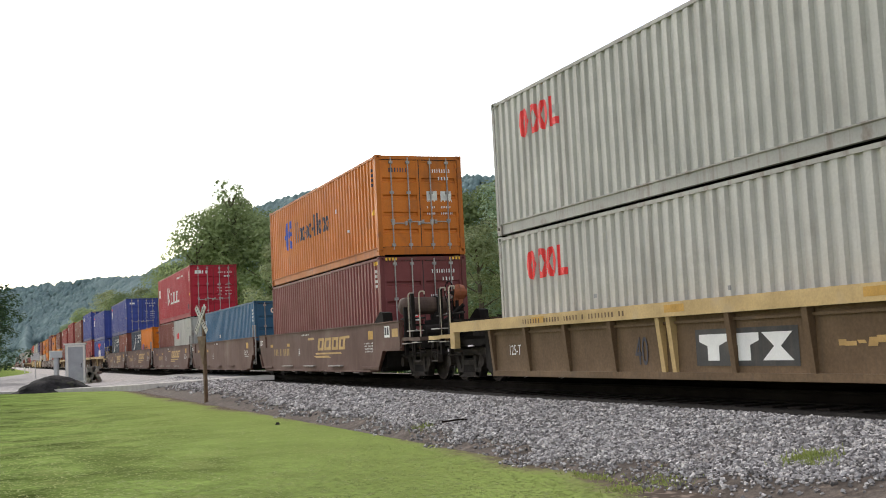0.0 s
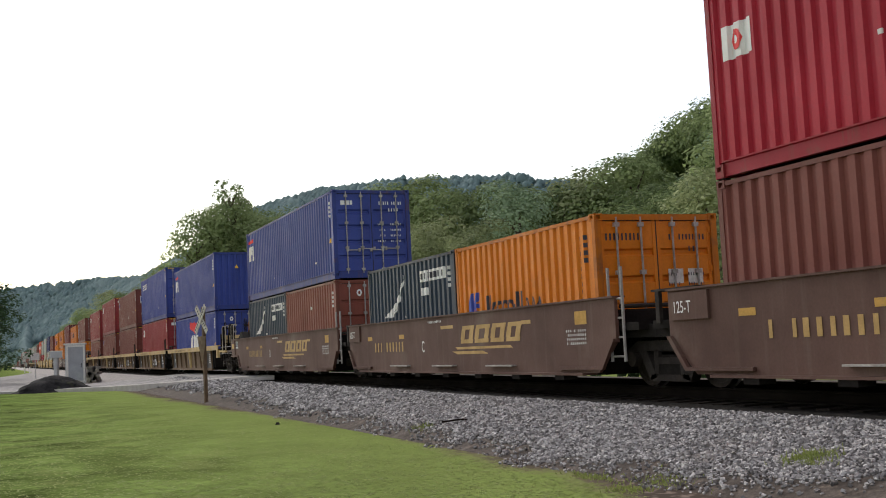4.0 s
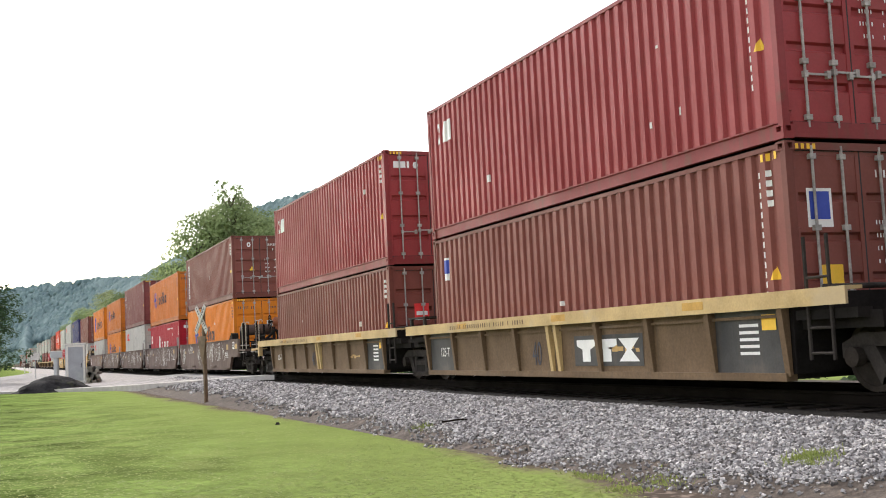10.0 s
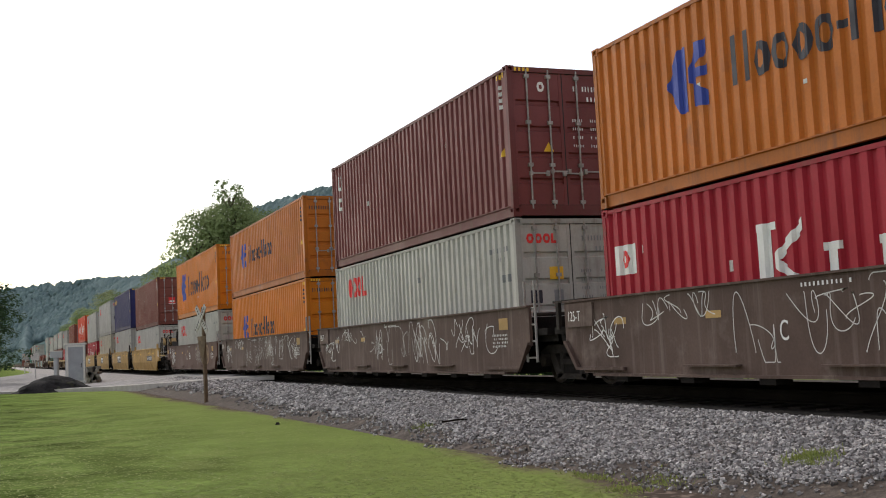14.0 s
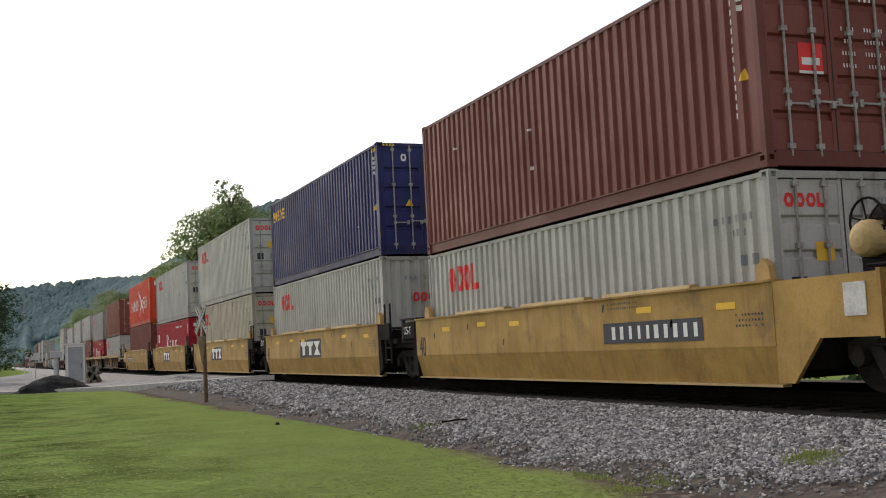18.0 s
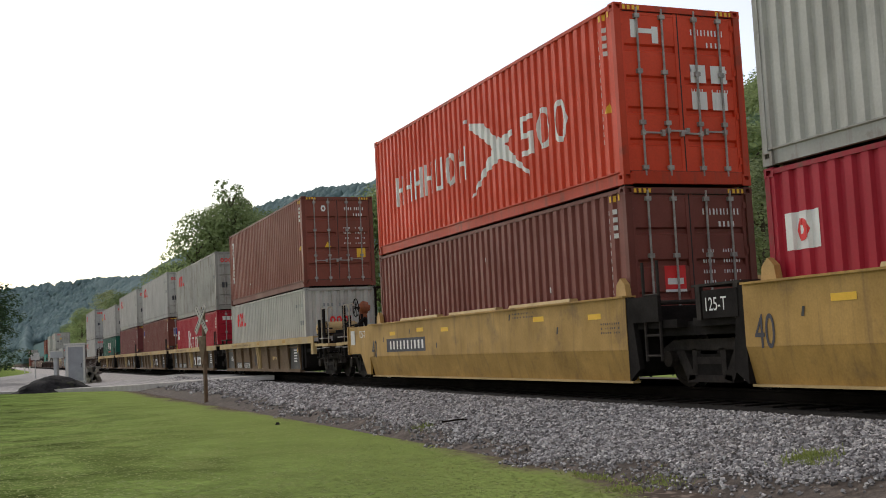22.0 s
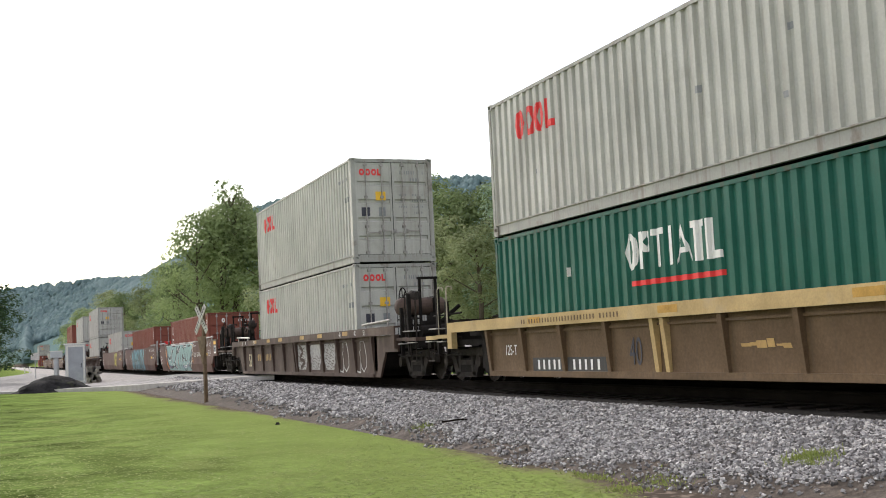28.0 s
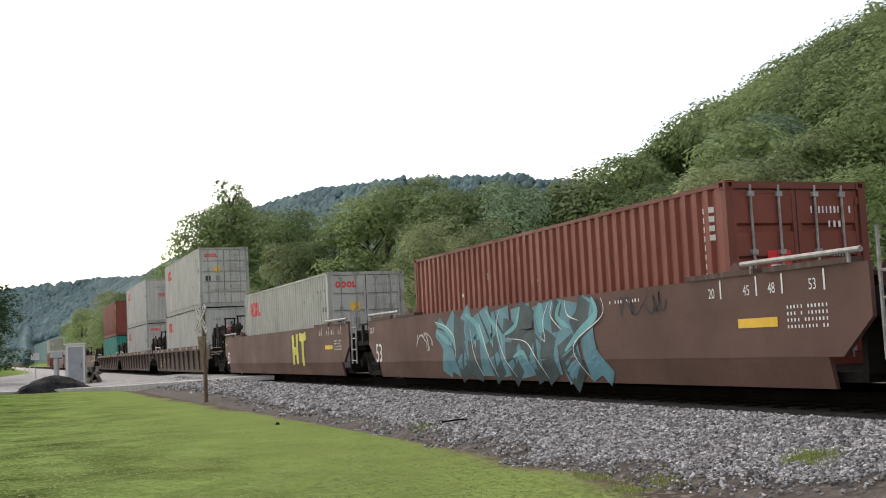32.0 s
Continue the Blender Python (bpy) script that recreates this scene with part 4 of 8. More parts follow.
        mark(wall, "company_star", M["white"], L, [(6.2, 6.9, 0.55, 0.6, 0.95, 1.15), (6.9, 7.6, 0.95, 1.15, 1.15, 1.6), (7.6, 8.2, 1.15, 1.6, 0.95, 1.15), (8.2, 8.9, 0.95, 1.12, 0.6, 0.66), (6.2, 6.9, 2.0, 2.14, 1.65, 2.0), (6.9, 7.6, 1.65, 2.0, 1.2, 1.5), (7.6, 8.2, 1.3, 1.55, 1.5, 1.62)])
    elif style == "serif_green":
        bars, x = [], 4.87
        for kind in "cpbiabl":
            if kind == "c":
                bars += ring(x, 1.55, 0.34, 0.58, 0.1)
            elif kind == "b":
                bars += [(x + 0.1, x + 0.24, 1.55, 2.13), (x, x + 0.34, 2.03, 2.13)]
            elif kind == "i":
                bars += [(x + 0.04, x + 0.18, 1.55, 2.13)]
                x -= 0.14
            elif kind == "l":
                bars += [(x, x + 0.13, 1.55, 2.13), (x + 0.13, x + 0.34, 1.55, 1.66)]
            else:
                bars += [(x, x + 0.13, 1.55, 2.13)] + ring(x + 0.08, 1.8, 0.26, 0.33, 0.08, 4) if kind == "p" else [(x, x + 0.17, 1.55, 1.62, 1.95, 2.13), (x + 0.17, x + 0.36, 1.95, 2.13, 1.55, 1.62), (x + 0.08, x + 0.28, 1.7, 1.78)]
            x += 0.385
        mark(wall, "company_name", M["white"], L, bars)
        mark(wall, "underline", M["red_mark"], L, [(4.98, 7.4, 1.3, 1.38)])
    elif style in ("small_word", "small_yellow"):
        u, w = (1.0, 0.42) if style == "small_word" else (0.4, 0.31)
        bars = []
        for i in range(5):
            x = u + w * i
            bars += ring(x, H - 0.72, w * 0.82, 0.36, w * 0.22, 6) if i % 2 else [(x, x + w * 0.8, H - 0.72, H - 0.64), (x, x + w * 0.8, H - 0.44, H - 0.36), (x, x + w * 0.8, H - 0.58, H - 0.5), (x, x + w * 0.25, H - 0.58, H - 0.4)]
        mark(wall, "company_name", M["white"] if style == "small_word" else M["yellow_mark"], L, bars)
    elif style == "placard":
        mark(wall, "placard", M["placard"], L, [(0.87, 1.36, 1.75, 2.22)])
        mark(wall, "placard_sign", M["steel_blue"], L, [(1.0, 1.06, 1.85, 2.05)] + ring(1.02, 1.94, 0.16, 0.14, 0.045, 4), out=0.009)
    elif style == "stencil":
        mark(wall, "company_mark", M["white"], L, [(0.55, 0.66, H - 0.75, H - 0.35), (0.66, 0.8, H - 0.78, H - 0.68), (0.8, 0.91, H - 0.75, H - 0.35), (0.55, 0.66, H - 1.35, H - 0.98), (0.66, 0.88, H - 1.1, H - 1.0), (0.66, 0.88, H - 1.36, H - 1.26)])
    elif style == "badge":
        mark(wall, "company_plate", M["white"], L, [(0.5, 0.85, H - 0.95, H - 0.45)])
        mark(wall, "company_plate_field", M["blue_mark"], L, [(0.55, 0.8, H - 0.8, H - 0.5)], out=0.009)
    elif style == "leaser":
        mark(wall, "company_mark", M["white"], L, [(0.5, 0.6, H - 0.95, H - 0.55)])
    # dents, patches and scuffs
    scuffs = [(rng.uniform(1, L - 1.4), rng.uniform(0.4, H - 0.7)) for _ in range(rng.randint(1, 4))]
    mark(wall, "scuff", M["sign_white"] if paint_key not in LIGHT else M["grey_mark"], L, [(a, a + rng.uniform(0.03, 0.12), b, b + rng.uniform(0.04, 0.16)) for a, b in scuffs])


# ---------------------------------------------------------------- freight trucks
def freight_truck():
    t = thing("freight_truck", "sooty cast steel two-axle railway truck", "truck", "trucks under the train")
    R0, base = 0.44, 0.89
    for sx in (-1, 1):
        x = sx * 0.99
        def side_frame():
            g = Geo()
            for poly in ([(-1.14, 0.42), (-1.14, 0.6), (-0.85, 0.72), (0.85, 0.72), (1.14, 0.6), (1.14, 0.42), (0.98, 0.52), (0.78, 0.56), (-0.78, 0.56), (-0.98, 0.52)], [(-0.82, 0.57), (-0.6, 0.57), (-0.34, 0.15), (-0.54, 0.11)], [(0.82, 0.57), (0.6, 0.57), (0.34, 0.15), (0.54, 0.11)], [(-0.54, 0.1), (0.54, 0.1), (0.5, 0.2), (-0.5, 0.2)], [(-0.4, 0.19), (-0.3, 0.19), (-0.27, 0.58), (-0.4, 0.58)], [(0.4, 0.19), (0.3, 0.19), (0.27, 0.58), (0.4, 0.58)], [(-0.3, 0.36), (0.3, 0.36), (0.3, 0.46), (-0.3, 0.46)]):
                g.prism(poly, "x", x - 0.07, x + 0.09)
            return g
        part("side_frame", side_frame, M["iron"], t, key=("tframe", sx))
        coil = [(-0.36, 0.18)] + [(-0.36 + (0.03 if k % 2 else 0), 0.2 + 0.035 * k) for k in range(11)] + [(0.36 - (0.03 if k % 2 else 0), 0.55 - 0.035 * k) for k in range(11)] + [(0.36, 0.18)]
        part("spring_nest", lambda: Geo().prism(coil, "x", x - 0.06, x + 0.04), M["under"], t, key=("tspring", sx))
        for sy in (-1, 1):
            part("bearing_cap", lambda: Geo().rod((x + sx * 0.05, sy * base, R0), (x + sx * 0.17, sy * base, R0), 0.12, 12), M["wheel"], t, key=("tcap", sx, sy))
    part("bolster", lambda: Geo().prism([(-1.05, 0.5), (-1.05, 0.62), (-0.4, 0.74), (0.4, 0.74), (1.05, 0.62), (1.05, 0.5), (0.4, 0.42), (-0.4, 0.42)], "y", -0.2, 0.2), M["under"], t, key="tbolster")
    for sy in (-1, 1):
        ax = part("wheelset", lambda: Geo().rod((-0.95, 0, 0), (0.95, 0, 0), 0.08, 10), M["wheel"], t, key="taxle")
        ax.matrix_basis = pose(0, sy * base, R0)
        for sx in (-1, 1):
            prof = [(-0.07, 0.0), (-0.07, 0.12), (-0.02, 0.2), (-0.05, 0.36), (-0.065, 0.37), (-0.065, 0.435), (0.055, 0.44), (0.065, 0.465), (0.075, 0.46), (0.075, 0.36), (0.03, 0.34), (0.03, 0.16), (0.08, 0.12), (0.08, 0.0)]
            disc = part("wheel", lambda: Geo().lathe([(-sx * a, r) for a, r in prof], (sx * 0.74, 0, 0), 24), M["wheel"], ax, key=("twheel", sx))
            if len(disc.data.materials) < 2:
                # the tread is worn bright
                disc.data.materials.append(M["bright_rail"])
                for f in disc.data.polygons:
                    f.material_index = int(min(math.hypot(*disc.data.vertices[i].co.yz) for i in f.vertices) > 0.43)
    return t


TRUCK = []


def add_truck(y):
    if not TRUCK:
        TRUCK.append(freight_truck())
        rides(TRUCK[0], TRACK_X, y, 0)
    else:
        rides(copy_thing(TRUCK[0], pose(TRACK_X, y, 0)), TRACK_X, y, 0)


# ---------------------------------------------------------------- lettering on flat car sides
GLYPHS = {}


def glyphs(text):
    """The flat mesh of a built-in word, made once."""
    if text not in GLYPHS:
        cu = bpy.data.curves.new("word", "FONT")
        cu.body, cu.size, cu.extrude = text, 1.0, 0.003
        me = bpy.data.objects.new("word", cu).to_mesh()
        GLYPHS[text] = ([tuple(v.co) for v in me.vertices], [tuple(f.vertices) for f in me.polygons])
    return GLYPHS[text]


def letters(parent, name, text, size, x, y, z, material, squash=1.0):
    """Built-in letters, read from the near side: y is the far (first) edge of the word."""
    vs, fs = glyphs(text)
    ob = raw(name, [(x - c * size, y - a * size * squash, z + b * size) for a, b, c in vs], fs, material)
    ob.parent = parent
    return ob


def plates(parent, name, material, x, bars, label=""):
    """Flat paint on the near side at depth x: (y0, y1, z0, z1[, shear])."""
    g = Geo()
    for i, b in enumerate(bars):
        xx = x - 0.0004 * (i % 9)
        y0, y1, z0, z1 = b[:4]
        sh = b[4] if len(b) > 4 else 0
        g.quad((xx, y0, z0), (xx, y1, z0), (xx, y1 - sh, z1), (xx, y0 - sh, z1))
    ob = part(name, g, material, parent, label)
    return tagged(ob, kind="stuff") if len(bars) > 1 else ob


def ribbon(g, pts, width, x):
    """A brushed stroke through (y, z) points. x: the depth of the surface, a number or a function of z."""
    at = x if callable(x) else (lambda z: x)
    for i in range(len(pts) - 1):
        (a, b), (c, d) = pts[i], pts[i + 1]
        n = math.hypot(c - a, d - b) or 1
        ny, nz = -(d - b) / n * width / 2, (c - a) / n * width / 2
        g.quad(*((at(q), p, q) for p, q in ((a - ny, b - nz), (c - ny, d - nz), (c + ny, d + nz), (a + ny, b + nz))))


def scrawl(parent, seed, y0, y1, z0, z1, x, material, count=9, width=0.025, name="scrawl"):
    """Loose spray-can loops."""
    rng, g = random.Random(seed), Geo()
    for i in range(count):
        cy, cz = rng.uniform(y0, y1), rng.uniform(z0 + 0.15, z1 - 0.15)
        ry, rz, ph, tw = rng.uniform(0.06, 0.24), rng.uniform(0.12, (z1 - z0) * 0.42), rng.uniform(0, 6), rng.uniform(0.4, 2.2)
        pts = []
        for k in range(26):
            w = ph + k * 0.26
            pts.append((cy + ry * math.sin(w) * (1 - k / 40) + 0.014 * k * (1 if i % 2 else -1), min(z1, max(z0, cz + rz * math.sin(tw * w * 0.7)))))
        ribbon(g, pts, width, x)
    return part(name, g, material, parent, "black sprayed scribble" if material == M["black_spray"] else "white sprayed scribble")


def ttx_panel(parent, x, y, z, w=1.75, h=0.62):
    """A dark panel with three white block letters' places filled by plain slabs."""
    plates(parent, "panel", M["car_grey"], x, [(y - w / 2, y + w / 2, z, z + h)], "dark rectangular emblem panel")
    k, g = w / 3.3, Geo()
    lo, hi, mid = z + 0.07, z + h - 0.07, z + h / 2
    for i in (1, 0, -1):
        c = y + i * k * 1.03
        if i == -1:
            g.quad(*((x - 0.003, c + a * k, b) for a, b in ((-0.46, lo), (0.46, lo), (0.1, mid), (0.46, hi), (-0.46, hi), (-0.1, mid))))
        else:
            g.quad(*((x - 0.003, c + a * k, b) for a, b in ((-0.2, lo), (0.2, lo), (0.2, hi - 0.16), (0.48, hi - 0.1), (0.48, hi), (-0.48, hi), (-0.48, hi - 0.1), (-0.2, hi - 0.16))))
    tagged(part("emblem", g, M["white"], parent, "white block emblem"), kind="stuff")


# ---------------------------------------------------------------- well cars
def joint_platform(u, sy, y0, y1):
    """The short platform over the truck that two units share."""
    a, b = sorted((sy * y0, sy * y1))
    part("end_platform", Geo().box(-1.25, 1.25, a, b, 0.78, 0.98).box(-0.3, 0.3, a, b, 0.55, 0.8).box(-1.42, -1.2, a + 0.2, b - 0.2, 0.9, 1.02).box(1.2, 1.42, a + 0.2, b - 0.2, 0.9, 1.02), M["under"], u)


def end_gear(u, sy, inner, outer, tone, hub, tank_z, arch, wheel_too):
    """What stands on the end platform of a car: steps, grab irons, brake gear, valves, pipes, coupler. The tank stands at the near end only."""
    def Y(e):
        return sy * (outer - e)
    def slab(g, x0, x1, e0, e1, z0, z1):
        return g.box(x0, x1, *sorted((Y(e0), Y(e1))), z0, z1)
    deep = outer - inner
    deck = slab(Geo(), -0.34, 0.34, 0.1, deep, 0.55, 0.94)
    slab(deck, -1.3, 1.3, 0.85, 1.65, 0.9, 0.97)
    slab(deck, -1.42, 1.42, 0.0, 0.16, 0.76, 0.93)
    slab(deck, -1.38, 1.38, deep - 0.5, deep - 0.02, 0.3, 1.05)
    slab(deck, -1.36, -1.28, 0.16, deep - 0.4, 0.78, 0.9)
    slab(deck, 1.28, 1.36, 0.16, deep - 0.4, 0.78, 0.9)
    slab(deck, -0.62, 0.62, 0.16, 1.0, 0.5, 0.93)
    slab(deck, -0.8, 0.9, 0.95, 1.6, 0.97, 1.22)
    part("end_platform", deck, M["under"], u)
    near, pale = sy < 0, M["pole"] if outer < 10 else M["iron"]
    for sx in (-1, 1):
        step = slab(Geo(), *sorted((sx * 1.48, sx * 1.0)), 0.0, 0.62, 0.935, 1.02)
        slab(step, *sorted((sx * 1.48, sx * 1.4)), 0.62, 1.5, 0.95, 1.03)
        part("corner_step", step, tone, u)
        for e in ((0.1, 0.82) if near else (0.65, 1.18)):
            x, y = sx * 1.42, Y(e)
            part("grab_iron", Geo().rod((x, y, 1.03), (x, y, 2.02), 0.016, 6).rod((x, y, 2.02), (x - sx * 0.03, y, 2.07), 0.016, 6).rod((x - sx * 0.03, y, 2.07), (x - sx * 0.13, y, 2.07), 0.016, 6).rod((x - sx * 0.13, y, 2.07), (x - sx * 0.13, y, 2.0), 0.016, 6), pale, u)
    x = -1.45
    part("stirrup", Geo().rod((x, Y(0.08), 0.93), (x, Y(0.08), 0.46), 0.013, 6).rod((x, Y(0.08), 0.46), (x, Y(0.44), 0.46), 0.018, 6).rod((x, Y(0.44), 0.46), (x, Y(0.44), 0.93), 0.013, 6), M["wheel"], u)
    for e0, e1, z in ((0.06, 0.46, 0.885), (0.78, 1.12, 0.87), (0.3, 0.75, 1.16)):
        part("footboard", slab(Geo(), -1.52, -1.25, e0, e1, z, z + 0.025), M["rod"], u, "bare steel footboard")
    for e, top in ((0.62, 2.05), (1.13, 1.75)):
        part("stanchion", slab(Geo(), -1.44, -1.36, e - 0.04, e + 0.04, 0.6, top), M["under"], u)
    for x, z in ((-1.3, 1.46), (1.3, 1.46)):
        part("handrail", Geo().rod((x, Y(0.1), z), (x, Y(1.7), z + 0.02), 0.022, 6), M["under"], u)
    part("walkway", slab(Geo(), -1.35, 1.35, 0.95, 1.65, 1.3, 1.335), M["under"], u)
    if near:
        ty = Y(1.85)
        cap = [(0.0, 0.0), (0.015, 0.1), (0.06, 0.18), (0.12, 0.215), (0.15, 0.22), (1.2, 0.22), (1.23, 0.215), (1.29, 0.18), (1.335, 0.1), (1.35, 0.0)]
        tank = part("air_tank", Geo().lathe(cap, (-1.3, ty, tank_z), 18), tone, u)
        cradle = Geo()
        for x in (-1.0, -0.35):
            cradle.box(x - 0.035, x + 0.035, ty - 0.235, ty - 0.225, tank_z - 0.2, tank_z + 0.2).box(x - 0.035, x + 0.035, ty + 0.225, ty + 0.235, tank_z - 0.2, tank_z + 0.2).box(x - 0.035, x + 0.035, ty - 0.235, ty + 0.235, tank_z + 0.221, tank_z + 0.231)
            cradle.box(x - 0.05, x + 0.05, ty - 0.2, ty + 0.2, 0.9, tank_z - 0.19)
        part("cradle", cradle, M["under"], tank)
    valves = Geo()
    vx, ve = (-0.55, 1.2) if near else (0.35, 1.3)
    vy = Y(ve)
    valves.box(vx - 0.28, vx + 0.22, vy - 0.16, vy + 0.16, 1.05, 1.42).rod((vx - 0.36, vy, 1.22), (vx - 0.28, vy, 1.22), 0.12, 10).rod((vx + 0.22, vy, 1.3), (vx + 0.5, vy, 1.34), 0.14, 10, 0.1)
    valves.rod((vx, vy, 1.42), (vx, vy, 1.62), 0.09, 10, 0.07).rod((vx - 0.5, Y(ve - 0.4), 1.15), (vx + 0.55, Y(ve - 0.35), 1.2), 0.15, 12).rod((vx + 0.55, Y(ve - 0.35), 1.2), (vx + 0.95, Y(ve - 0.3), 1.2), 0.04, 8)
    valves.rod((vx - 0.2, Y(ve + 0.3), 1.0), (vx + 0.5, Y(ve - 0.5), 1.75), 0.05, 8).box(vx - 0.75, vx - 0.5, vy - 0.1, vy + 0.1, 0.98, 1.2)
    part("brake_valve", valves, M["under"], u)
    if wheel_too:
        bx, by, bz = (-0.05, Y(1.3), 2.08) if near and hub != "iron" else (-0.95, Y(1.9), 2.0)
        rim, turns = Geo(), 18
        for k in range(turns):
            w0, w1 = 2 * math.pi * k / turns, 2 * math.pi * (k + 1) / turns
            rim.rod((bx - 0.12, by + 0.28 * math.cos(w0), bz + 0.28 * math.sin(w0)), (bx - 0.12, by + 0.28 * math.cos(w1), bz + 0.28 * math.sin(w1)), 0.016, 5)
        for k in range(3):
            w = math.pi * k / 3 + 0.3
            rim.rod((bx - 0.12, by - 0.28 * math.cos(w), bz - 0.28 * math.sin(w)), (bx - 0.12, by + 0.28 * math.cos(w), bz + 0.28 * math.sin(w)), 0.012, 5)
        wheel = part("brake_wheel", rim.rod((bx - 0.16, by, bz), (bx, by, bz), 0.035, 8), M["under"], u)
        part("gear_case", Geo().rod((bx, by, bz), (bx + 0.1, by, bz), 0.12, 14, 0.21).rod((bx + 0.1, by, bz), (bx + 0.24, by, bz - 0.01), 0.21, 14, 0.19).rod((bx + 0.24, by, bz - 0.01), (bx + 0.32, by, bz - 0.02), 0.1, 10).box(bx + 0.02, bx + 0.2, by - 0.1, by + 0.1, bz - 0.34, bz - 0.1), M[hub], wheel)
        part("brake_stand", Geo().box(bx, bx + 0.07, by - 0.13, by - 0.07, 0.9, bz - 0.2).box(bx, bx + 0.07, by + 0.07, by + 0.13, 0.9, bz - 0.2).box(bx + 0.16, bx + 0.23, by - 0.05, by + 0.05, 0.9, bz - 0.25).rod((bx + 0.1, by, bz - 0.3), (bx + 0.4, by - sy * 0.3, 1.0), 0.02, 6), M["under"], u)
    if arch:
        g = Geo()
        for x in (-0.75, -0.33):
            slab(g, x - 0.03, x + 0.03, 1.5, 1.56, 0.95, 2.46)
        slab(g, -0.8, -0.28, 1.48, 1.58, 2.46, 2.52)
        part("arch_frame", g, M["under"], u)
    pipes = Geo().rod((-1.3, Y(1.4), 0.72), (1.3, Y(1.4), 0.72), 0.03, 6).rod((-1.36, Y(0.0), 0.66), (-1.36, Y(1.6), 0.62), 0.022, 6).rod((-1.46, Y(-0.12), 0.84), (0.2, Y(-0.12), 0.8), 0.018, 6)
    for i in range(7):
        a, b = math.pi * i / 7, math.pi * (i + 1) / 7
        pipes.rod((-0.3, Y(-0.05 - 0.3 * math.sin(a)), 0.62 - 0.05 * i), (-0.3, Y(-0.05 - 0.3 * math.sin(b)), 0.57 - 0.05 * i), 0.028, 6)
    part("brake_pipe", pipes, M["under"], u)
    part("coupler", Geo().box(-0.14, 0.14, *sorted((Y(0.05), Y(-0.32))), 0.58, 0.86).prism([(-0.26, Y(-0.3)), (0.2, Y(-0.3)), (0.26, Y(-0.5)), (0.12, Y(-0.62)), (-0.12, Y(-0.5)), (-0.26, Y(-0.55))], "z", 0.52, 0.92), M["iron"], u)
    part("bulkhead", slab(Geo(), -1.43, 1.43, deep - 0.28, deep - 0.08, 0.22, 1.12), M["under"], u)


def corner_guides(u, ys, m):
    for y in ys:
        for sx in (-1, 1):
            part("corner_guide", lambda: Geo().prism([(-0.2, 1.2), (0.2, 1.2), (0.12, 1.62), (0.0, 1.72), (-0.12, 1.62)], "x", sx * 1.3 - 0.05, sx * 1.3 + 0.05), m, u, key=("guide", sx)).matrix_basis = pose(0, y, 0)


def articulated_ends(u, half, ends, m, reach=0.0, plate=None, top=1.42, hub="iron"):
    """End platforms: rich ones with gear where a car ends, short ones at the joints. plate, reach: side plates past the well."""
    for sy, free in ((-1, ends[0]), (1, ends[1])):
        if free:
            yellow = m == M["car_yellow"]
            end_gear(u, sy, half, 9.5 if half < 7 else 11.4, M["sill_yellow"] if yellow else M["car_dark"], hub, 1.48 if yellow and not plate else 1.8, bool(plate) or half > 7, sy < 0 or not yellow)
            if plate:
                for sx in (-1, 1):
                    poly = [(sy * y, z) for y, z in ((half + 0.004, 0.14), (half + 0.3, 0.14), (half + 0.8, 0.68), (half + reach, 0.68), (half + reach, top), (half + 0.004, top))]
                    e = part("end_plate", Geo().prism(poly, "x", *sorted((sx * 1.495, sx * 1.44))), plate, u)
                    part("end_plate_edge", Geo().box(*sorted((sx * 1.53, sx * 1.42)), *sorted((sy * (half + reach), sy * (half + reach + 0.06))), 0.66, top + 0.03), plate, e)
                    part("data_box", Geo().box(*sorted((sx * 1.51, sx * 1.50)), *sorted((sy * (half + reach - 0.55), sy * (half + reach - 0.2))), 0.92, 1.3), M["sign_white"], e)
        else:
            joint_platform(u, sy, half, half + 1.45)
            g = Geo()
            for y in (sy * (half + 0.45), sy * (half + 0.85)):
                g.rod((-1.44, y, 0.42), (-1.44, y, 1.9), 0.026, 6)
            for k in range(4):
                g.rod((-1.44, sy * (half + 0.45), 0.5 + 0.3 * k), (-1.44, sy * (half + 0.85), 0.5 + 0.3 * k), 0.018, 6)
            if sy < 0:
                part("ladder", g, M["rod"] if m == M["under"] else M["iron"], u)
                part("cross_beam", Geo().rod((-1.4, -half - 0.7, 1.28), (1.4, -half - 0.7, 1.28), 0.035, 8), M["iron"], u)
            else:
                part("walkway", Geo().box(-1.46, 1.3, half + 0.1, half + 1.2, 1.44, 1.475).box(-1.46, -1.4, half + 0.15, half + 0.25, 0.98, 1.44).box(-1.46, -1.4, half + 1.0, half + 1.1, 0.98, 1.44), M["iron"], u)
            part("bulkhead", Geo().box(-1.38, 1.38, *sorted((sy * (half + 0.02), sy * (half + 0.1))), 0.25, 1.25), M["under"], u)


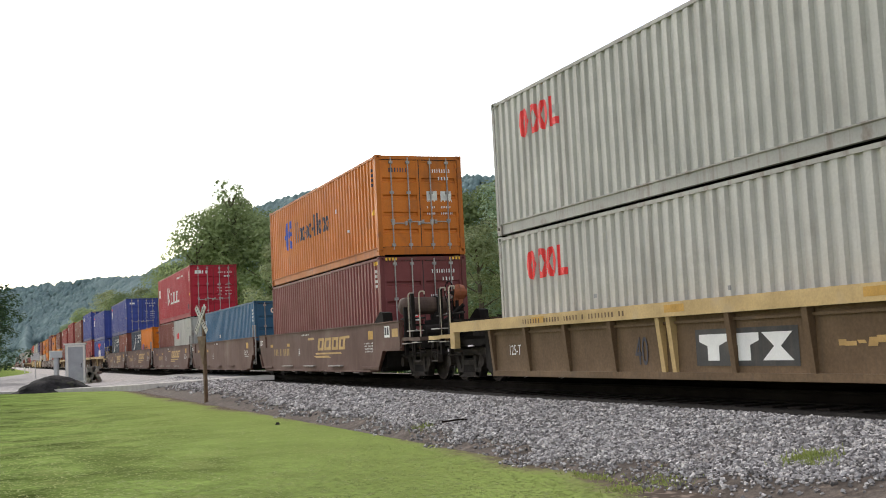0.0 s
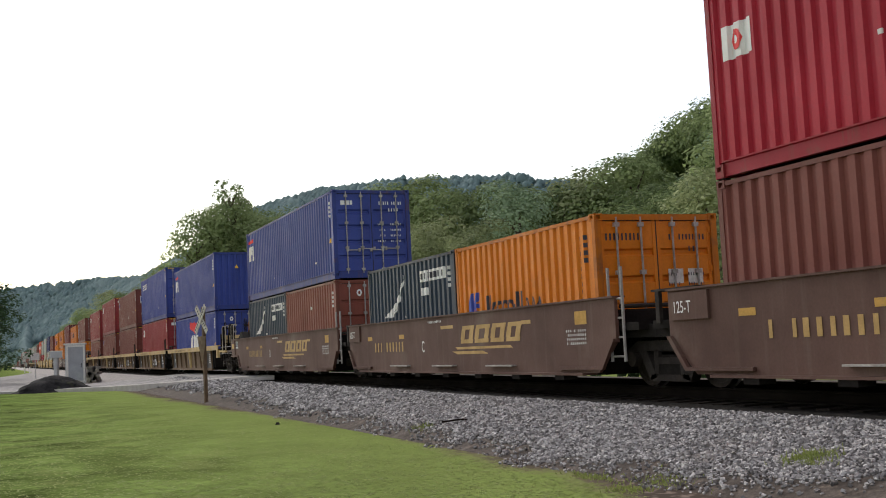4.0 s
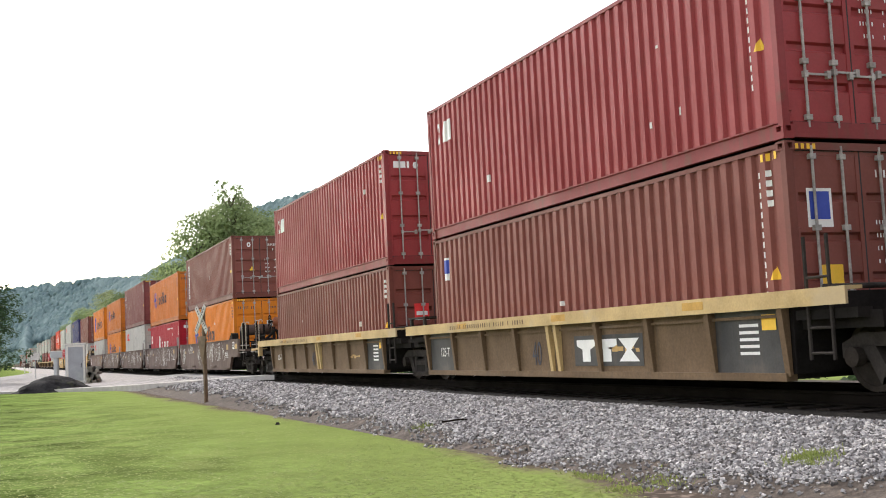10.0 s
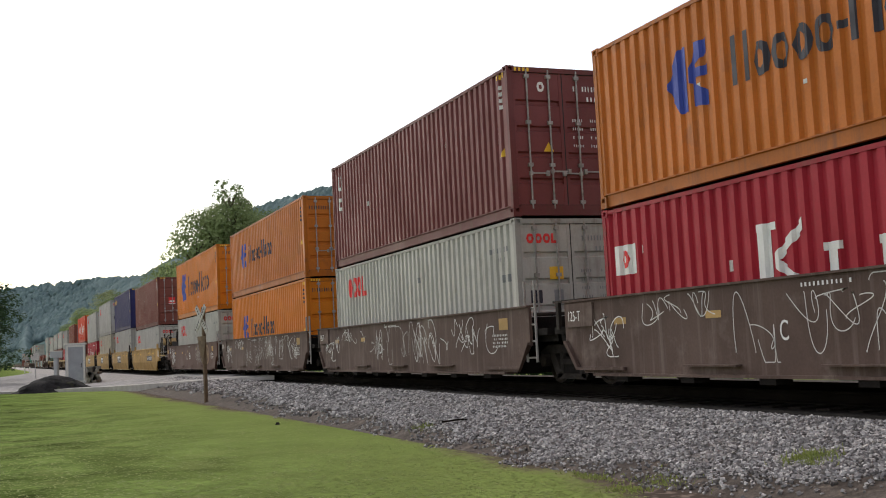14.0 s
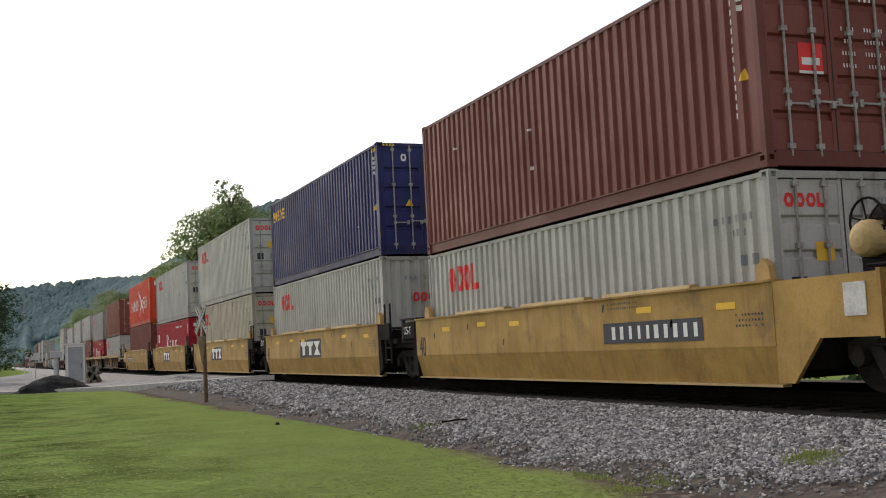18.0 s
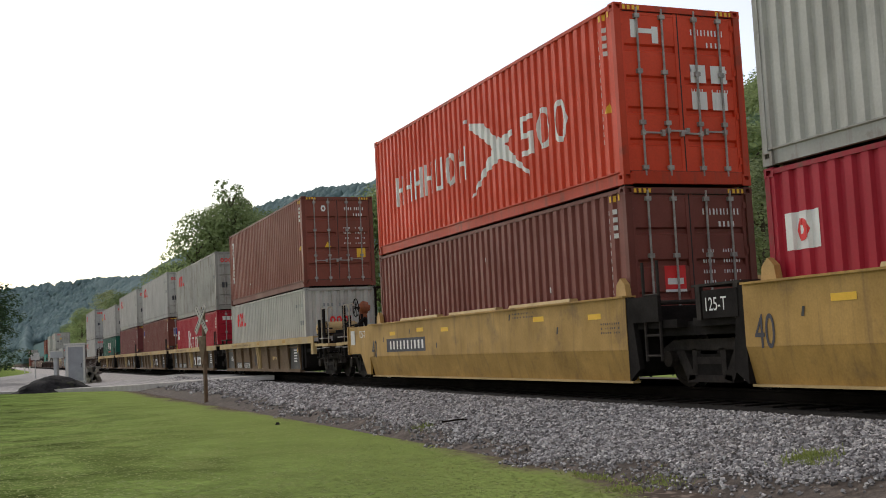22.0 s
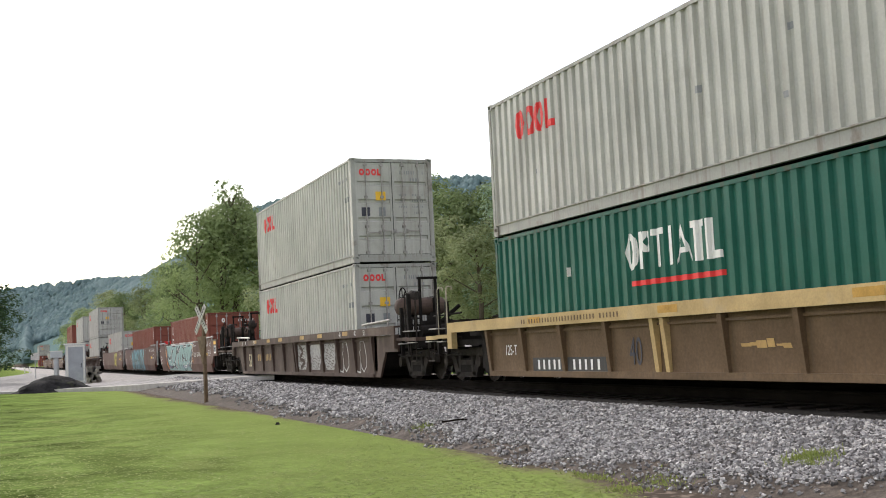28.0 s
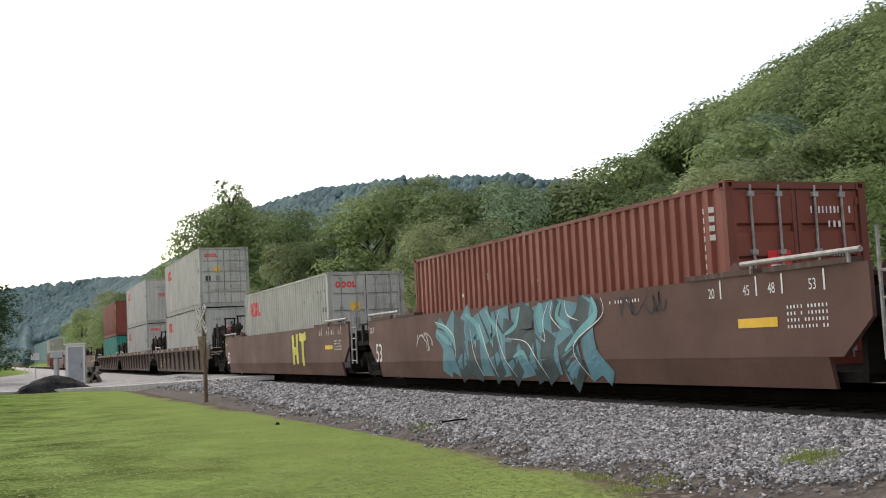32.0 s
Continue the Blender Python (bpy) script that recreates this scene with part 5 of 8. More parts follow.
def ribbed_unit(ends, letter=False, shade="car_tan", sill="sill_yellow", half=6.11, over=1.2, top=1.27, low=0.16, ribs=4, emblem=True, label="", seed=0):
    """A well car unit with a flanged top sill and outside posts."""
    u = thing("well_car", label, "well car", "well cars of the train")
    H = half + over
    lo_end, hi_end = (-half - 1.95 if ends[0] else -H), (half + 1.95 if ends[1] else H)
    for sx in (-1, 1):
        part("top_sill", Geo().prism([(sx * 1.54, top - 0.21), (sx * 1.54, top), (sx * 1.28, top), (sx * 1.28, top - 0.04), (sx * 1.5, top - 0.05), (sx * 1.5, top - 0.21)], "y", lo_end, hi_end), M[sill], u)
        for free, y in ((ends[0], lo_end), (ends[1], hi_end - 0.24)):
            if free:
                part("sill_leg", Geo().box(*sorted((sx * 1.545, sx * 1.42)), y, y + 0.24, top - 0.55, top - 0.212), M[sill], u)
        part("bottom_sill", Geo().box(*sorted((sx * 1.47, sx * 1.3)), -half, half, low, low + 0.1), M[shade], u)
        part("under_ledge", Geo().box(*sorted((sx * 1.44, sx * 1.402)), -half + 0.06, half - 0.06, top - 0.32, top - 0.28), M[shade], u)
        if sill == "car_dark":
            for sy in (-1, 1):
                part("end_plate", Geo().prism([(sy * (half + 0.02), low), (sy * (half + 0.45), low), (sy * (half + 0.94), 0.7), (sy * (half + 1.86), 0.7), (sy * (half + 1.86), top - 0.215), (sy * (half + 0.02), top - 0.215)], "x", *sorted((sx * 1.43, sx * 1.37))), M[shade], u)
                if sx < 0:
                    part("end_bar", Geo().rod((-1.42, sy * (half - 0.9), top + 0.1), (-1.42, sy * (half + 1.4), top + 0.16), 0.032, 8).rod((-1.42, sy * (half - 0.6), top), (-1.42, sy * (half - 0.6), top + 0.11), 0.022, 6).rod((-1.42, sy * (half + 1.2), top), (-1.42, sy * (half + 1.2), top + 0.15), 0.022, 6), M["rod"], u, "bare metal bar on the rim")
        n = 2 * ribs
        for i in range(n):
            y0, y1 = -half + 2 * half * i / n, -half + 2 * half * (i + 1) / n
            last = (i == 0 or i == n - 1 and not ends[1]) and sill == "sill_yellow"
            part("side_panel", lambda: Geo().box(*sorted((sx * 1.40, sx * 1.37)), 0, y1 - y0, low + 0.1, top - 0.2), M["car_grey"] if last else M[shade], u, key=("rpanel", sx, half, ribs, top)).matrix_basis = pose(0, y0, 0)
        for i in range(n + 1):
            y = -half + 2 * half * i / n
            mid = i == ribs
            for dy in ((-0.14, 0.14) if mid else (0,)):
                part("side_post", lambda: Geo().prism([(sx * 1.40, low + 0.06), (sx * 1.44, low + 0.06), (sx * 1.52, top - 0.215), (sx * 1.40, top - 0.215)], "y", -0.05, 0.05), M[sill if mid else shade], u, key=("rpost", sx, half, ribs, top)).matrix_basis = pose(0, y + dy, 0)
    part("well_floor", Geo().box(-1.3, 1.3, -half, half, low + 0.02, 0.27), M["under"], u)
    if emblem and letter:
        ttx_panel(u, -1.406, -1.72, 0.35, 2.15, 0.5)
    if sill == "sill_yellow":
        letters(u, "capacity_number", "40", 0.6, -1.409, 0.95, 0.37, M["dark_mark"], 0.62)
        letters(u, "truck_rating", "125-T", 0.27, -1.409, half - 0.65, 0.56, M["white"], 0.8)
        plates(u, "yellow_patch", M["patch"], -1.543, [(y, y + 0.5, top - 0.15, top - 0.04) for y in (half * 0.6, -half * 0.1, -half * 0.75)])
        rng = random.Random(seed)
        if seed % 2:
            plates(u, "number_panel", M["car_grey"], -1.405, [(1.62, 2.98, 0.25, 0.5), (3.12, 4.3, 0.25, 0.5)])
            plates(u, "number_line", M["white"], -1.409, [(a, a + 0.07, 0.29, 0.46) for a in (4.02, 3.82, 3.62, 3.42, 3.24, 2.7, 2.5, 2.3, 2.1, 1.88)])
        plates(u, "sill_notice", M["car_tan"], -1.5435, [(a, b, top - 0.15, top - 0.07) for a, b, _, _ in serial_bars(rng, 1.0, 4.6, 0, 1, 34)])
        plates(u, "inspection_note", M["white"], -1.409, [(-half + 0.55, -half + 0.95, 0.85 - 0.09 * k, 0.89 - 0.09 * k) for k in range(5)])
        plates(u, "inspection_sticker", M["yellow_mark"], -1.409, [(-half + 0.2, -half + 0.48, 0.8, 1.0)])
        y = rng.uniform(-5.0, -2.6)
        plates(u, "chalk_scuff", M["gold_mark"], -1.407, [(y + 0.16 * k, y + 0.16 * k + rng.uniform(0.1, 0.22), 0.56 + rng.uniform(0, 0.06), 0.62 + rng.uniform(0, 0.08), rng.uniform(-0.03, 0.03)) for k in range(6)])
    articulated_ends(u, half, ends, M["car_yellow"] if sill == "sill_yellow" else M["under"], hub="orange_hub" if sill == "sill_yellow" and seed > 300 else "iron")
    return u


def plate_unit(ends, shade, half=6.35, top=1.42, low=0.24, seed=0, label="", gold=False, scribble=False, letter="B"):
    """A well car unit with tall smooth plate sides."""
    u = thing("well_car", label, "well car", "well cars of the train")
    e = half + 0.25
    n0, n1 = (half + 1.95 if ends[0] else e + 0.45), (half + 1.95 if ends[1] else e + 0.45)
    poly = [(-half - 0.1, low), (half + 0.1, low), (half + 0.65, 0.72), (n1, 0.72), (n1, top), (-n0, top), (-n0, 0.72), (-half - 0.65, 0.72)]
    for sx in (-1, 1):
        side = part("side_plate", Geo().prism(poly, "x", *sorted((sx * 1.50, sx * 1.44))), M[shade], u)
        part("top_flange", Geo().box(*sorted((sx * 1.54, sx * 1.3)), -n0, n1, top, top + 0.03), M[shade], side)
        part("bottom_flange", Geo().box(*sorted((sx * 1.58, sx * 1.3)), -e + 0.55, e - 0.55, low - 0.04, low), M[shade], side)
        for i in range(7):
            part("step_block", lambda: Geo().box(*sorted((sx * 1.56, sx * 1.3)), -0.16, 0.16, low - 0.12, low - 0.042), M["under"], side, key=("stepb", sx, low)).matrix_basis = pose(0, -e + 1.4 + i * (2 * e - 2.8) / 6, 0)
        for sy, free, n0_ in ((-1, ends[0], n0), (1, ends[1], n1)):
            # the folded ledge that follows the lower edge and climbs over the truck
            ledge = Geo().prism([(sy * (half - 1.2), low + 0.1), (sy * (half + 0.25), low + 0.1), (sy * (half + 0.62), 0.78), (sy * n0_, 0.78), (sy * n0_, 0.735), (sy * (half + 0.68), 0.735), (sy * (half + 0.3), low + 0.05), (sy * (half - 1.2), low + 0.05)], "x", *sorted((sx * 1.56, sx * 1.502)))
            part("ledge", ledge, M[shade], side)
            if free:
                box = part("end_panel", Geo().box(*sorted((sx * 1.53, sx * 1.502)), *sorted((sy * (half + 1.28), sy * (half + 1.9))), 0.82, 1.39), M[shade], side)
                if sx < 0:
                    plates(box, "worn_patch", M["gold_mark"], -1.534, [(*sorted((sy * (half + 1.36), sy * (half + 1.8))), 1.06, 1.26)])
                    plates(side, "placard", M["white"], -1.508, [(*sorted((sy * (half + 0.72), sy * (half + 1.12))), 1.06, 1.34)])
                    plates(side, "placard_picture", M["dark_mark"], -1.513, [(*sorted((sy * (half + a), sy * (half + a + 0.13))), 1.12, 1.31) for a in (0.76, 0.94)])
                part("wedge_guide", Geo().prism([(sy * (half - 0.2), top + 0.03), (sy * (half + 0.55), top + 0.03), (sy * (half + 0.5), top + 0.26), (sy * (half + 0.3), top + 0.3), (sy * half, top + 0.14)], "x", *sorted((sx * 1.46, sx * 1.2))), M["under"], side)
        if not ends[1]:
            part("rating_plate", Geo().box(*sorted((sx * 1.545, sx * 1.502)), half - 0.3, half + 0.62, 1.0, 1.39), M[shade], side)
        for y in (-2.8, 0.1, 2.9):
                # pale steps on gold-marked cars stand in for whitish highlights on the ledge
                part("side_step", lambda: Geo().box(*sorted((sx * 1.6, sx * 1.5)), -0.6, 0.6, low + 0.11, low + 0.135), M["rod"] if gold else M[shade], side, key=("sstep", sx, low)).matrix_basis = pose(0, y, 0)
    part("well_floor", Geo().box(-1.3, 1.3, -half, half, 0.2, 0.28), M["under"], u)
    x, rng = -1.506, random.Random(seed)
    plates(u, "yellow_patch", M["patch"] if not scribble else M["gold_mark"], x, [(-half + 0.2, -half + 0.6, top - 0.38, top - 0.16), (half * 0.42, half * 0.42 + 0.35, top - 0.42, top - 0.32), (half * 0.8, half * 0.8 + 0.35, top - 0.42, top - 0.32)])
    for k in range(4):
        plates(u, "notice_line", M["white"], x, [(a, b, top - 0.5 - 0.07 * k, top - 0.46 - 0.07 * k) for a, b, _, _ in serial_bars(rng, -half + 0.25, -half + 0.95, 0, 1, 10)])
    plates(u, "notice_line", M["white"], x, [(a, b, top - 0.12, top - 0.07) for a, b, _, _ in serial_bars(rng, 0.2, 1.1, 0, 1, 12)])
    letters(u, "unit_letter", letter, 0.36, x - 0.002, 1.5, 0.67, M["white"], 0.7)
    if gold:
        b, y = [], -0.8
        for w in (0.62, 0.68, 0.62, 0.6):
            b += [(y - w, y, 0.82, 0.9, 0.03), (y - w, y - w + 0.2, 0.9, 1.1, 0.08), (y - 0.2, y, 0.9, 1.1, 0.08), (y - w - 0.1, y - 0.1, 1.1, 1.18, 0.03)]
            y -= w + 0.1
        plates(u, "company_mark", M["gold_mark"], x, b)
        plates(u, "swoosh", M["gold_mark"], x, [(-3.3, -0.6, 0.7, 0.75, -0.1), (-2.2, -0.6, 0.6, 0.66, -0.3), (-0.4, 0.3, 1.15, 1.22), (-4.1, -3.7, 1.12, 1.19)])
        plates(u, "number_line", M["gold_mark"], x, [(a, b_, 0.7, 0.93) for a, b_, _, _ in serial_bars(rng, 2.75, 5.0, 0, 1, 10)])
    if scribble:
        scrawl(u, seed + 1, -half + 0.8, -half * 0.55, 0.6, top - 0.06, x - 0.002, M["white"], 12, 0.016)
        scrawl(u, seed + 5, -half * 0.45, -half * 0.2, 0.4, top - 0.04, x - 0.002, M["white"], 10, 0.018)
        scrawl(u, seed + 2, -half * 0.2, half * 0.34, 0.4, top - 0.04, x - 0.003, M["sign_white"], 14, 0.014)
        scrawl(u, seed + 3, half * 0.45, half * 0.72, 0.95, top - 0.05, x - 0.002, M["sign_white"], 8, 0.016)
        scrawl(u, seed + 4, half * 0.84, half - 0.25, 0.5, top - 0.2, x - 0.002, M["white"], 9, 0.018)
    if not ends[1]:
        letters(u, "truck_rating", "125-T", 0.24, x - 0.045, half + 0.52, 1.1, M["white"], 0.75)
    articulated_ends(u, half, ends, M["under"], hub="orange_hub")
    return u


def canted_unit(ends, half=6.35, seed=0, label="", emblem=True):
    """A yellow well car unit whose lower side leans in under a crease."""
    u = thing("well_car", label, "well car", "well cars of the train")
    top, crease, low = 1.40, 0.60, 0.12
    for sx in (-1, 1):
        side = part("side_plate", Geo().prism([(sx * 1.50, crease), (sx * 1.50, top), (sx * 1.44, top), (sx * 1.44, crease)], "y", -half, half), M["car_yellow"], u)
        part("lower_plate", Geo().prism([(sx * 1.497, crease - 0.002), (sx * 1.38, low), (sx * 1.32, low), (sx * 1.43, crease - 0.002)], "y", -half, half), M["car_yellow"], side)
        part("top_flange", Geo().box(*sorted((sx * 1.54, sx * 1.3)), -half, half, top, top + 0.03), M["car_yellow"], side)
        for y in (-3.4, -0.4, 2.7):
            part("rim_flap", lambda: Geo().prism([(sx * 1.52, top + 0.032), (sx * 1.50, top + 0.085), (sx * 1.36, top + 0.085), (sx * 1.34, top + 0.032)], "y", -1.2, 1.2), M["sill_yellow"], side, key=("flap", sx)).matrix_basis = pose(0, y, 0)
        part("bottom_flange", Geo().box(*sorted((sx * 1.44, sx * 1.3)), -half, half, low - 0.035, low - 0.002), M["sill_yellow"], side)
        for sy in (-1, 1):
            if ends[0 if sy < 0 else 1]:
                continue
            part("end_column", Geo().prism([(sy * half, low), (sy * (half + 0.3), 0.3), (sy * (half + 0.12), top), (sy * half, top)], "x", *sorted((sx * 1.49, sx * 1.40))), M["under"], u)
            part("rating_plate", Geo().box(*sorted((sx * 1.50, sx * 1.44)), *sorted((sy * (half + 0.12), sy * (half + 0.9))), 1.0, 1.38), M["under"], u)
    part("well_floor", Geo().box(-1.3, 1.3, -half, half, 0.18, 0.27), M["under"], u)
    x, rng = -1.506, random.Random(seed)
    if emblem:
        ttx_panel(u, x, 0.25, 0.62, 2.5, 0.56)
    else:
        f = 2.3 if seed > 330 else -4.85
        plates(u, "number_panel", M["dark_mark"], x, [(f, f + 2.68, 0.7, 1.02)])
        plates(u, "number_line", M["white"], x - 0.003, [(a, b, 0.76, 0.96) for a, b, _, _ in serial_bars(rng, f + 0.12, f + 2.56, 0, 1, 10)])
    letters(u, "capacity_number", "40", 0.62, x, half - 0.2, 0.58, M["dark_mark"], 0.65)
    letters(u, "truck_rating", "125-T", 0.26, -1.503, half + 0.86, 1.1, M["white"], 0.8)
    plates(u, "yellow_patch", M["yellow_mark"], x, [(y, y + 0.42, top - 0.3 + 0.04 * (i % 2), top - 0.21 + 0.04 * (i % 2)) for i, y in enumerate((-5.6, -3.6, 0.9, 2.4, 4.3))])
    plates(u, "notice_line", M["dark_mark"], x, [(a, b, top - 0.1 - 0.07 * k, top - 0.07 - 0.07 * k) for k in range(2) for a, b, _, _ in serial_bars(rng, -3.2, -2.3, 0, 1, 14)])
    plates(u, "notice_line", M["dark_mark"], x, [(a, b, top - 0.4 - 0.07 * k, top - 0.37 - 0.07 * k) for k in range(3) for a, b, _, _ in serial_bars(rng, -half + 0.2, -half + 0.8, 0, 1, 9)])
    plates(u, "chip", M["car_grey"], x, [(y, y + 0.05, z, z + 0.12, 0.03) for y, z in ((-4.1, 0.9), (-2.2, 1.2), (1.6, 0.75), (3.3, 1.1), (5.2, 0.95))])
    corner_guides(u, (-half + 0.35, half - 0.35), M["gold_mark"])
    articulated_ends(u, half, ends, M["car_yellow"], 1.8, M["car_yellow"], top)
    return u


def long_plate_unit(ends, half=8.6, seed=0, label="", art=None, letter=""):
    """A long oxide-brown well car unit with smooth sides and hinged guides on the rim."""
    u = thing("well_car", label, "well car", "well cars of the train")
    top, crease, low = 1.52, 0.46, 0.08
    poly = [(-half + 0.15, crease), (half - 0.15, crease), (half + 0.35, 0.9), (half + 0.35, top), (-half - 0.35, top), (-half - 0.35, 0.9)]
    for sx in (-1, 1):
        side = part("side_plate", Geo().prism(poly, "x", *sorted((sx * 1.50, sx * 1.44))), M["car_oxide"], u)
        part("lower_plate", Geo().prism([(sx * 1.497, crease - 0.002), (sx * 1.42, low), (sx * 1.36, low), (sx * 1.43, crease - 0.002)], "y", -half + 0.4, half - 0.4), M["car_oxide"], side)
        for y in (-half + 0.7, -half + 2.4, half - 2.4, half - 0.7):
            part("rim_guide", lambda: Geo().box(*sorted((sx * 1.52, sx * 1.3)), -0.75, 0.75, top, top + 0.07), M["car_faded"], side, key=("rim", sx)).matrix_basis = pose(0, y, 0)
    for a, b in ((-half - 0.25, -half + 1.9), (half - 2.0, half + 0.25)):
        part("guard_rail", Geo().rod((-1.5, a, top + 0.14), (-1.5, b, top + 0.14), 0.035, 8).rod((-1.5, a + 0.2, top), (-1.5, a + 0.2, top + 0.14), 0.025, 6).rod((-1.5, b - 0.2, top), (-1.5, b - 0.2, top + 0.14), 0.025, 6), M["rod"], u)
    part("well_floor", Geo().box(-1.3, 1.3, -half, half, 0.15, 0.27), M["under"], u)
    x, rng = -1.506, random.Random(seed)
    letters(u, "capacity_number", "53", 0.66, x, half - 0.2, 0.46, M["white"], 0.75)
    for txt, y in (("20", -5.95), ("45", -6.7), ("48", -7.2), ("53", -7.95)):
        letters(u, "length_number", txt, 0.19, x, y, top - 0.26, M["white"], 0.75)
        plates(u, "length_tick", M["white"], x, [(y - 0.29, y - 0.26, top - 0.28, top - 0.03)])
    plates(u, "yellow_patch", M["yellow_mark"], x, [(-7.35, -6.56, 0.84, 0.96)])
    plates(u, "notice_line", M["white"], x, [(a, b, 1.05 - 0.08 * k, 1.09 - 0.08 * k) for k in range(4) for a, b, _, _ in serial_bars(rng, -8.25, -7.5, 0, 1, 12)])
    plates(u, "notice_line", M["white"], x, [(a, b, top - 0.2, top - 0.15) for a, b, _, _ in serial_bars(rng, -4.2, -3.2, 0, 1, 12)])
    if letter == "mark":
        plates(u, "number_line", M["white"], x, [(y, y + 0.055, 0.80, 1.04) for y in (-3.62, -3.82, -4.05, -4.5, -4.74, -4.98, -5.22, -5.46)])
    letters(u, "truck_rating", "125-T", 0.2, x, half + 0.25, 1.2, M["white"], 0.75)
    if art:
        art(u, x - 0.002)
    if ends[0]:
        p = part("end_panel", Geo().box(-1.52, -1.45, -half - 1.2, -half - 0.352, 0.8, top + 0.02), M["car_oxide"], u)
        plates(p, "placard", M["white"], -1.524, [(-half - 1.05, -half - 0.55, 0.92, 1.26)])
        plates(p, "yellow_patch", M["yellow_mark"], -1.524, [(-half - 1.05, -half - 0.5, 1.32, 1.46)])
        plates(p, "placard_picture", M["dark_mark"], -1.528, [(-half - 1.0, -half - 0.82, 1.0, 1.22), (-half - 0.78, -half - 0.6, 1.0, 1.22)])
    corner_guides(u, (-6.35, 6.35), M["car_oxide"])
    articulated_ends(u, half, ends, M["under"])
    return u


def smooth(pts, n=7):
    """A smooth line through the points."""
    out, p = [], [pts[0]] + list(pts) + [pts[-1]]
    for i in range(1, len(p) - 2):
        for k in range(n):
            t = k / n
            out.append(tuple(0.5 * (2 * p[i][j] + (p[i + 1][j] - p[i - 1][j]) * t + (2 * p[i - 1][j] - 5 * p[i][j] + 4 * p[i + 1][j] - p[i + 2][j]) * t * t + (3 * p[i][j] - p[i - 1][j] - 3 * p[i + 1][j] + p[i + 2][j]) * t ** 3) for j in (0, 1)))
    return out + [pts[-1]]


def skin(x, out):
    """Depth of the painted side at height z, lifted by out."""
    return lambda z: x - out + (0.46 - z) * 0.203 if z < 0.46 else x - out


def brush(g, pts, width, x, taper=True):
    """A spray stroke that swells in its middle."""
    line = smooth(pts)
    n = len(line)
    side = []
    for i, (p, q) in enumerate(line):
        (a, b), (c, d) = line[max(0, i - 1)], line[min(n - 1, i + 1)]
        m = math.hypot(c - a, d - b) or 1
        w = width / 2 * (0.3 + 0.7 * math.sin(math.pi * i / (n - 1)) if taper else 1)
        side.append((p, q, -(d - b) / m * w, (c - a) / m * w))
    for (a, b, u, v), (c, d, s, t) in zip(side, side[1:]):
        g.quad(*((x(q), p, q) for p, q in ((a - u, b - v), (c - s, d - t), (c + s, d + t), (a + u, b + v))))


